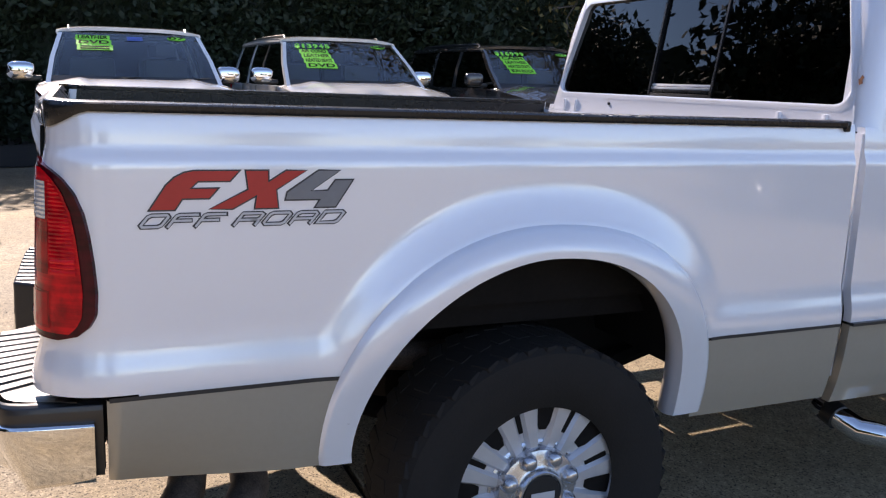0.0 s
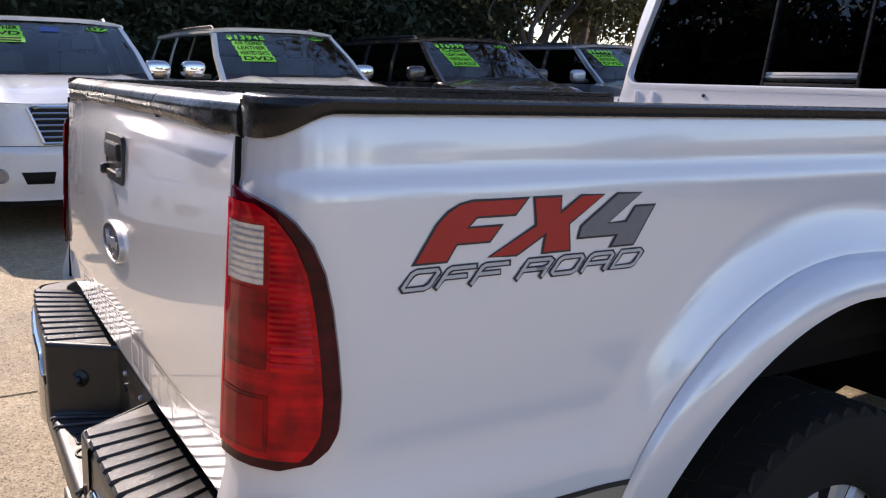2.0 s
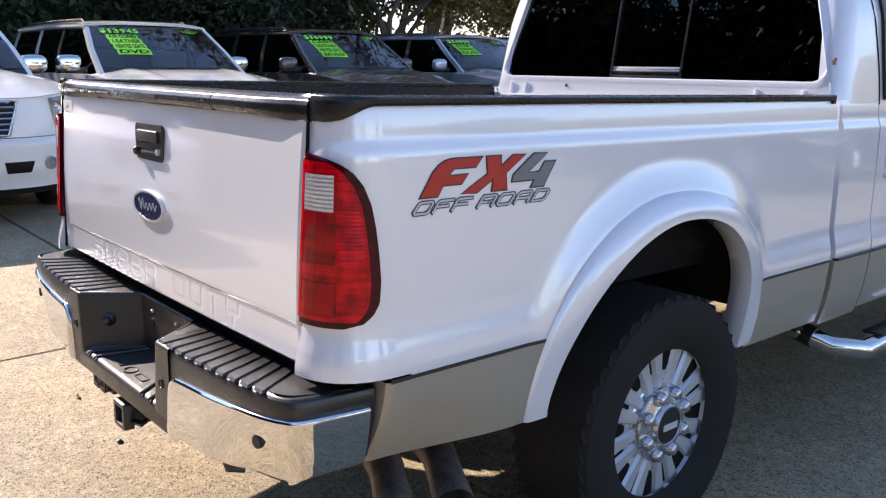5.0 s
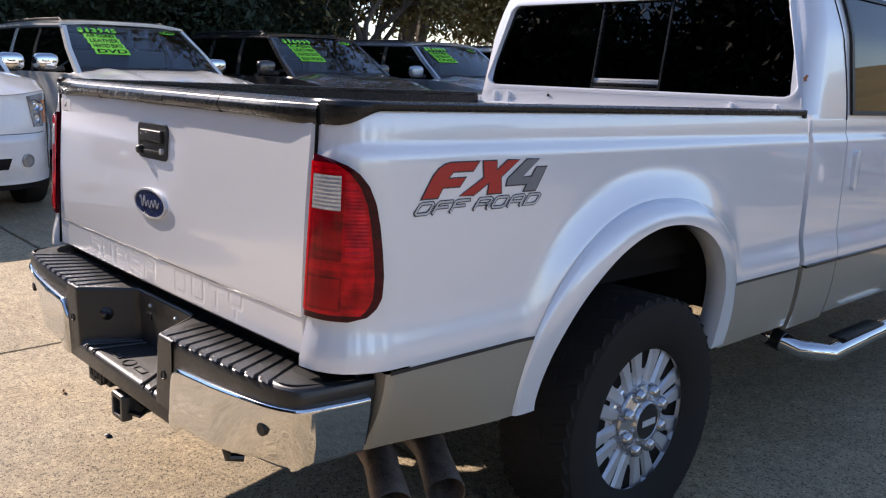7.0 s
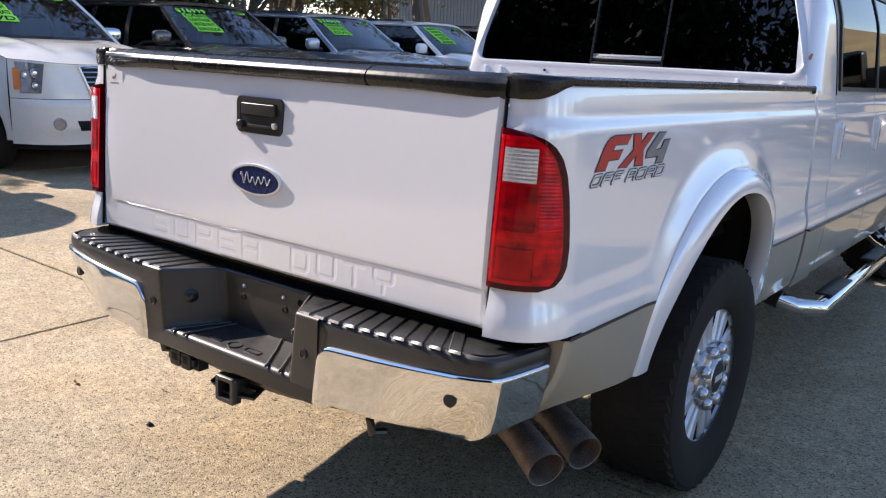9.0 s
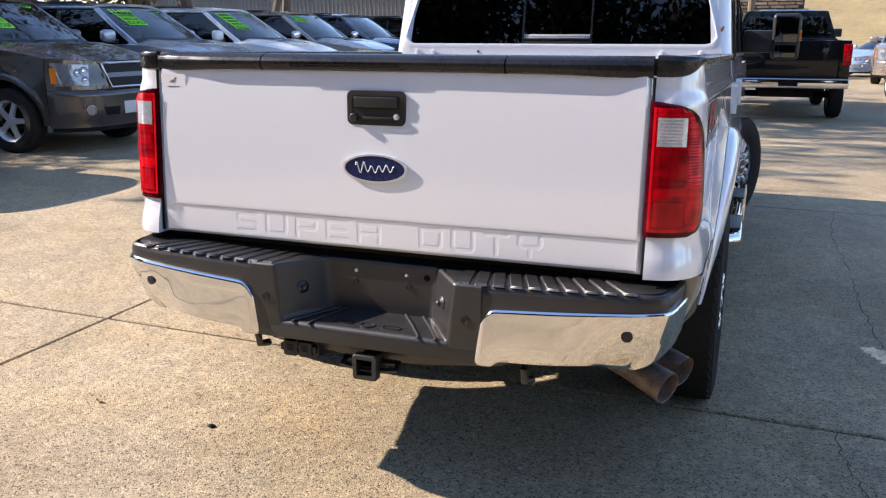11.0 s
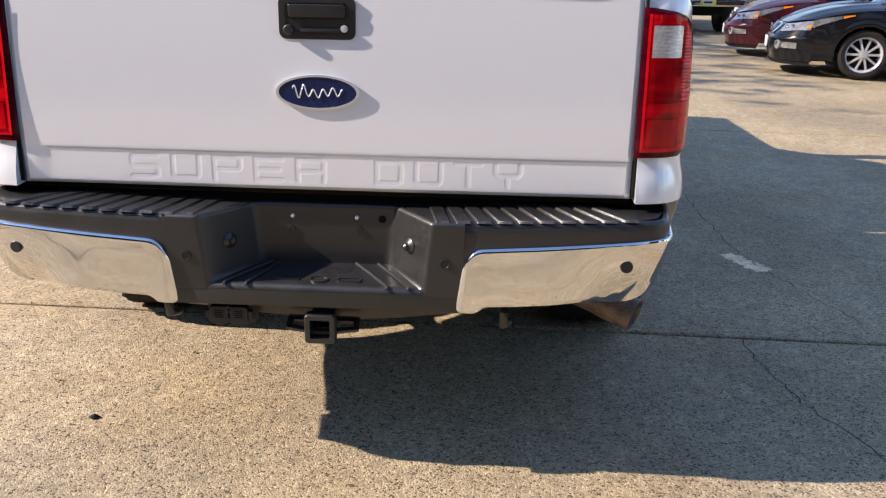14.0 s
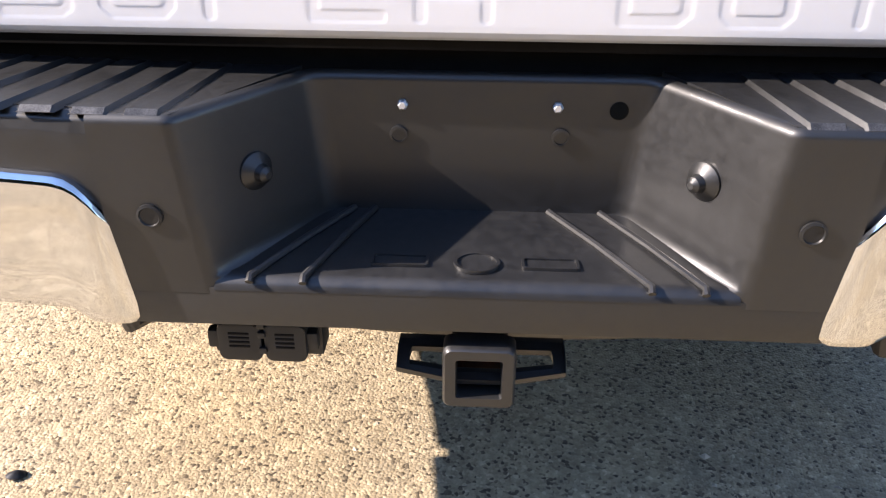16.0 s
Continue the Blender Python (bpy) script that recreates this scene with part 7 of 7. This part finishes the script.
def leaves(n, place, size, seed):
    """Many small leaves, each a bent quad, at places drawn by place()."""
    rng = np.random.default_rng(seed)
    verts, faces = [], []
    for _ in range(n):
        c = place(rng)
        a = rng.normal(size=3)
        a /= np.linalg.norm(a) + 1e-6
        b = np.cross(a, rng.normal(size=3))
        b /= np.linalg.norm(b) + 1e-6
        s = size * rng.uniform(0.6, 1.4)
        k = len(verts)
        verts += [c - a * s, c + b * s * 0.45, c + a * s, c - b * s * 0.45]
        faces.append((k, k + 1, k + 2, k + 3))
    me = bpy.data.meshes.new("leaves")
    me.from_pydata([tuple(v) for v in verts], [], faces)
    return me


def limbs(bm, p, d, length, r, depth, rng, tips):
    q = p + d * length
    mid = (p + q) / 2 + Vector(rng.normal(size=3)) * length * 0.05
    tube([p, mid, q], [r, r * 0.85, r * 0.68], 6 if depth > 2 else 4, bm=bm, caps=False)
    tips.append(q)
    if depth == 0:
        return
    for _ in range(3 if depth > 1 else 2):
        nd = (d + Vector(rng.normal(size=3)) * 0.55 + Vector((0, 0, 0.12))).normalized()
        limbs(bm, q, nd, length * rng.uniform(0.62, 0.8), r * 0.62, depth - 1, rng, tips)


def tree(label, x, y, height, leaf, n, seed, depth=4):
    rng = np.random.default_rng(seed)
    t = thing("tree", label, "tree", (x, y, lot_z(y, x) - 0.1), (0, 0, 0), "trees behind the lot")
    bm, tips = bmesh.new(), []
    limbs(bm, Vector((0, 0, 0)), Vector((rng.normal() * 0.05, rng.normal() * 0.05, 1)).normalized(), height * 0.30, height * 0.022, depth, rng, tips)
    part("trunk", bm, BARK, t)
    if n:
        pts = np.array([tuple(p) for p in tips[2:]])
        me = leaves(n, lambda g: pts[g.integers(len(pts))] + g.normal(size=3) * height * 0.055, 0.10, seed)
        me.materials.append(leaf)
        crown = new("crown", me)
        crown.parent = t
    return t


evergreen = tree("dense dark evergreen tree behind the parked row", -14.5, -7.0, 6.2, LEAF, 9000, 11)
k = 0
for y, x, h in ((-3.5, -15.5, 0.75), (0.0, -14.8, 0.72), (3.0, -15.8, 0.75), (6.2, -15.2, 0.95), (9.5, -16.0, 0.9), (12.6, -16.5, 0.8), (-11.0, -15.0, 1.0), (-16.0, -15.5, 1.3), (-21.0, -16.0, 2.2), (-18.0, -21.0, 2.4)):
    k += 1
    copy_thing(evergreen, pose(x, y, lot_z(y, x) - 0.1, 0, 0, 57 * k) @ Matrix.Scale(h, 4))
bare = tree("thin winter tree with a few yellow leaves", -17.5, 12.0, 8.0, LEAF_DRY, 1600, 21, depth=5)
# the last three are added, crowns out of view, to throw dappled shade
for k, (x, y, h) in enumerate(((-15.5, 14.5, 1.2), (-18.5, 17.5, 2.0), (-16.0, 20.5, 1.3), (-19.0, 24.0, 1.4), (-17.0, 28.0, 1.3), (-20.0, 33.0, 1.4), (-13.8, 11.5, 0.75), (-18.0, 9.0, 1.1), (-20.0, 8.0, 2.0), (-21.0, 11.5, 2.3), (-20.0, 15.0, 2.2))):
    copy_thing(bare, pose(x, y, lot_z(y, x) - 0.1, 0, 0, 83 * k + 20) @ Matrix.Scale(h, 4))
mixed = tree("scrubby tree with yellow-green leaves", -15.8, 13.2, 6.0, LEAF_DRY, 5000, 33, depth=4)
for k, (x, y, h) in enumerate(((-16.5, 10.2, 0.9), (-17.8, 15.8, 1.0), (-16.2, 18.8, 0.85), (-18.5, 22.0, 1.0))):
    copy_thing(mixed, pose(x, y, lot_z(y, x) - 0.1, 0, 0, 71 * k) @ Matrix.Scale(h, 4))


def hedge_place(rng):
    y = rng.uniform(-16, 10.5)
    top = 3.7 + 1.15 * ease((7.5 - y) / 4) + (1 - 0.6 * ease((7.5 - y) / 4)) * (0.6 * math.sin(y * 0.9) + 0.5 * math.sin(y * 2.3))
    z = top * rng.uniform(0, 1) ** 0.8
    x = -13.2 - 0.4 * math.sin(y * 1.3 + z) - 1.3 * rng.uniform(0, 1) ** 2 + 0.12 * (z - 2.5) * 0.3
    return np.array((x, y, z + lot_z(y)))


me = leaves(62000, hedge_place, 0.075, 3)
me.materials.append(LEAF)
tagged(new("hedge", me), "dense dark evergreen undergrowth behind the parked row", "hedge", kind="stuff")
core = grid(90, 18, lambda u, v: (-14.4 - 0.5 * noise.noise(Vector((u * 30, v * 5, 1))), -18 + 28.5 * u, lot_z(0) + (3.4 + 1.0 * ease((25.5 - 28.5 * u) / 4) + 0.6 * noise.noise(Vector((u * 25, 0, 3)))) * v))
tagged(part("thicket", thicken(core, 0.3), LEAF), "dark inner thicket of the hedge", "hedge", kind="stuff")


def scrub_place(rng):
    y = rng.uniform(10, 36)
    z = 2.1 * rng.uniform(0, 1) ** 1.2 * (0.7 + 0.3 * math.sin(y * 1.7))
    return np.array((-15.0 - 2.5 * rng.uniform(0, 1) - 0.5 * math.sin(y), y, z + lot_z(y)))


me = leaves(14000, scrub_place, 0.08, 8)
me.materials.append(LEAF_DRY)
tagged(new("scrub", me), "straggling yellow-brown scrub beyond the row", "shrub", kind="stuff")

# dark ground sheet along the hedge, added to deepen the shade by its colour
shade_ground = material("dark shade ground", (0.045, 0.036, 0.026), 0.95, vary=0.6, scale=5, bump=1.0, bump_scale=30)
bed = grid(120, 10, lambda u, v: (-10.4 - 4.6 * v + 0.35 * noise.noise(Vector((u * 22, v * 3, 7))) * (1 - v), -20 + 31 * u, lot_z(0, -10.4 - 4.6 * v) + 0.012 + 0.05 * ease(v * 4) * (1 + noise.noise(Vector((u * 60, v * 9, 2))))))
bmesh.ops.recalc_face_normals(bed, faces=bed.faces)
tagged(part("shade_bed", bed, shade_ground, angle=60), "dark ground under the hedge, added to deepen the shade", "planting bed", kind="structure")

# unseen undergrowth and trees, added behind and to the right to shape skylight and reflections
near_hedge = scene.objects["hedge"]
near_core = scene.objects["thicket"]
TALL = Matrix.Diagonal((1, 1, 2.3, 1))
for one in (near_hedge, near_core):
    copy_thing(one, pose(-6, -15, 0.15, 0, 0, 90) @ TALL)
    copy_thing(one, pose(24, -15, 0.15, 0, 0, 90) @ TALL)
far_scrub = scene.objects["scrub"]
for ty, tall in ((-6, 1.7), (20, 1.4), (46, 1.8)):
    copy_thing(far_scrub, pose(12, ty, -0.3, 0, 0, 180) @ Matrix.Diagonal((1, 1, tall, 1)))
copy_thing(near_core, pose(-5, -14, 0.15, 0, 0, 30) @ TALL)
for k, (x, y, h) in enumerate(((-15, -25, 2.4), (-9, -24, 2.3), (-3.5, -27, 2.4), (2, -25, 2.3), (7, -27, 2.4), (12, -24, 2.1), (18, -21, 1.8), (23, -14, 1.3), (27, -5, 1.0), (29, 6, 1.1), (30, 16, 1.0), (28, 27, 1.1))):
    copy_thing(evergreen, pose(x, y, lot_z(y, x) - 0.1, 0, 0, 41 * k) @ Matrix.Scale(h, 4))

# ---- small things on the ground ----
lump = tagged(part("debris", lathe([(0.0, 0.0), (0.020, 0.003), (0.024, 0.010), (0.014, 0.018), (0.004, 0.024), (0.0, 0.024)], 11, m=pose(-0.787, 0.13, lot_z(0, -0.787), 0, 12, 30) @ Matrix.Diagonal((0.75, 0.5, 0.6, 1))), BLACK), "small dark lump of rubber debris on concrete", "debris")
DRY = material("dry brown leaf", (0.30, 0.17, 0.07), 0.8, vary=0.3, scale=40)
random.seed(9)
leaf_one = None
for x, y in ((-1.35, 0.15), (-1.6, 0.75), (-2.3, 1.6), (-1.8, 2.4), (-2.6, 0.4), (-3.2, 1.9), (-2.9, 3.4), (-1.27, 1.03), (-1.02, 0.36), (-0.62, 0.62)):
    if leaf_one is None:
        bm = grid(7, 3, lambda u, v: ((u - 0.5) * 0.07, (v - 0.5) * 0.030 * math.sin(math.pi * (0.06 + 0.88 * u)), 0.004 + 0.010 * (2 * u - 1) ** 2 + 0.006 * (2 * v - 1) ** 2))
        leaf_one = tagged(part("dry_leaf", thicken(bm, 0.0006), DRY), "curled dry brown leaf on concrete", "leaf", "fallen leaves")
        leaf_one.matrix_basis = pose(x, y, lot_z(0, x) + 0.001, 0, 0, random.uniform(0, 360)) @ Matrix.Scale(0.6, 4)
    else:
        copy_thing(leaf_one, pose(x, y, lot_z(0, x) + 0.001, 0, 0, random.uniform(0, 360)) @ Matrix.Scale(0.6, 4))
# cracks in the slabs
random.seed(14)
for pts in (((1.80, 5.6), (1.72, 4.6), (1.76, 3.74), (1.76, 2.92), (1.77, 2.22), (1.85, 1.86), (1.95, 1.54), (2.10, 1.15)), ((1.50, 0.98), (1.52, 0.71), (1.58, 0.43), (1.74, 0.05), (1.80, -0.4))):
    fine_pts = []
    for (xa, ya), (xb, yb) in zip(pts, pts[1:]):
        for k in range(8):
            t = k / 8
            fine_pts.append((xa + (xb - xa) * t + random.uniform(-0.014, 0.014), ya + (yb - ya) * t))
    bm = bmesh.new()
    rows = [(bm.verts.new((x - 0.0028 * random.uniform(0.4, 1.3), y, lot_z(0, x) + 0.001)), bm.verts.new((x + 0.0028 * random.uniform(0.4, 1.3), y, lot_z(0, x) + 0.001))) for x, y in fine_pts]
    for a, b in zip(rows, rows[1:]):
        bm.faces.new((a[0], a[1], b[1], b[0]))
    crack = part("crack", bm, SOIL, pavement)
    crack.matrix_parent_inverse = pavement.matrix_basis.inverted()

# grit and leaf scraps scattered over the concrete
rng = np.random.default_rng(41)
verts, faces = [], []
for _ in range(2600):
    x, y = rng.uniform(-6.5, 5.5), rng.uniform(-2.2, 9.0)
    a, size, flat = rng.uniform(0, 6.28), rng.uniform(0.002, 0.006) * (1 + (rng.uniform() < 0.1)), rng.uniform(0.3, 0.7)
    k, z = len(verts), lot_z(0, x) + 0.0005
    verts += [(x + size * math.cos(a + q), y + size * flat * math.sin(a + q) + 0.4 * size * math.cos(q), z) for q in (0, 1.57, 3.14, 4.71)]
    verts.append((x, y, z + size * 0.55))
    faces += [(k, k + 1, k + 4), (k + 1, k + 2, k + 4), (k + 2, k + 3, k + 4), (k + 3, k, k + 4)]
me = bpy.data.meshes.new("grit")
me.from_pydata(verts, [], faces)
me.materials.append(material("pale and brown grit", (0.42, 0.35, 0.26), 0.8, vary=0.1, scale=20, random_tone=0.8))
tagged(new("grit", me), "scattered pale grit and brown leaf scraps on concrete", "grit", kind="stuff")

# sunlit spot within the truck's shadow, put into the colour of pale flakes
rng = np.random.default_rng(77)
verts, faces = [], []
for _ in range(90):
    along, across = rng.uniform(0, 1), rng.uniform(-1, 1)
    x, y = 1.72 + 0.13 * along + 0.045 * across, 2.05 - 0.24 * along + 0.03 * across
    size, k = rng.uniform(0.008, 0.030) * (1.1 - 0.5 * abs(across)), len(verts)
    verts += [(x + size * rng.uniform(0.6, 1.2) * math.cos(q), y + size * rng.uniform(0.6, 1.2) * math.sin(q), lot_z(0, x) + 0.0012 + 0.0012 * rng.uniform()) for q in np.arange(7) * 0.8976]
    faces.append(tuple(range(k, k + 7)))
me = bpy.data.meshes.new("sunlit_spot")
me.from_pydata(verts, [], faces)
me.materials.append(material("spot of sun on concrete", (0.86, 0.66, 0.43), 0.85, vary=0.3, scale=20, random_tone=0.2))
patch_one = new("sunlit_spot", me)
patch_one.parent = pavement
patch_one.matrix_parent_inverse = pavement.matrix_basis.inverted()
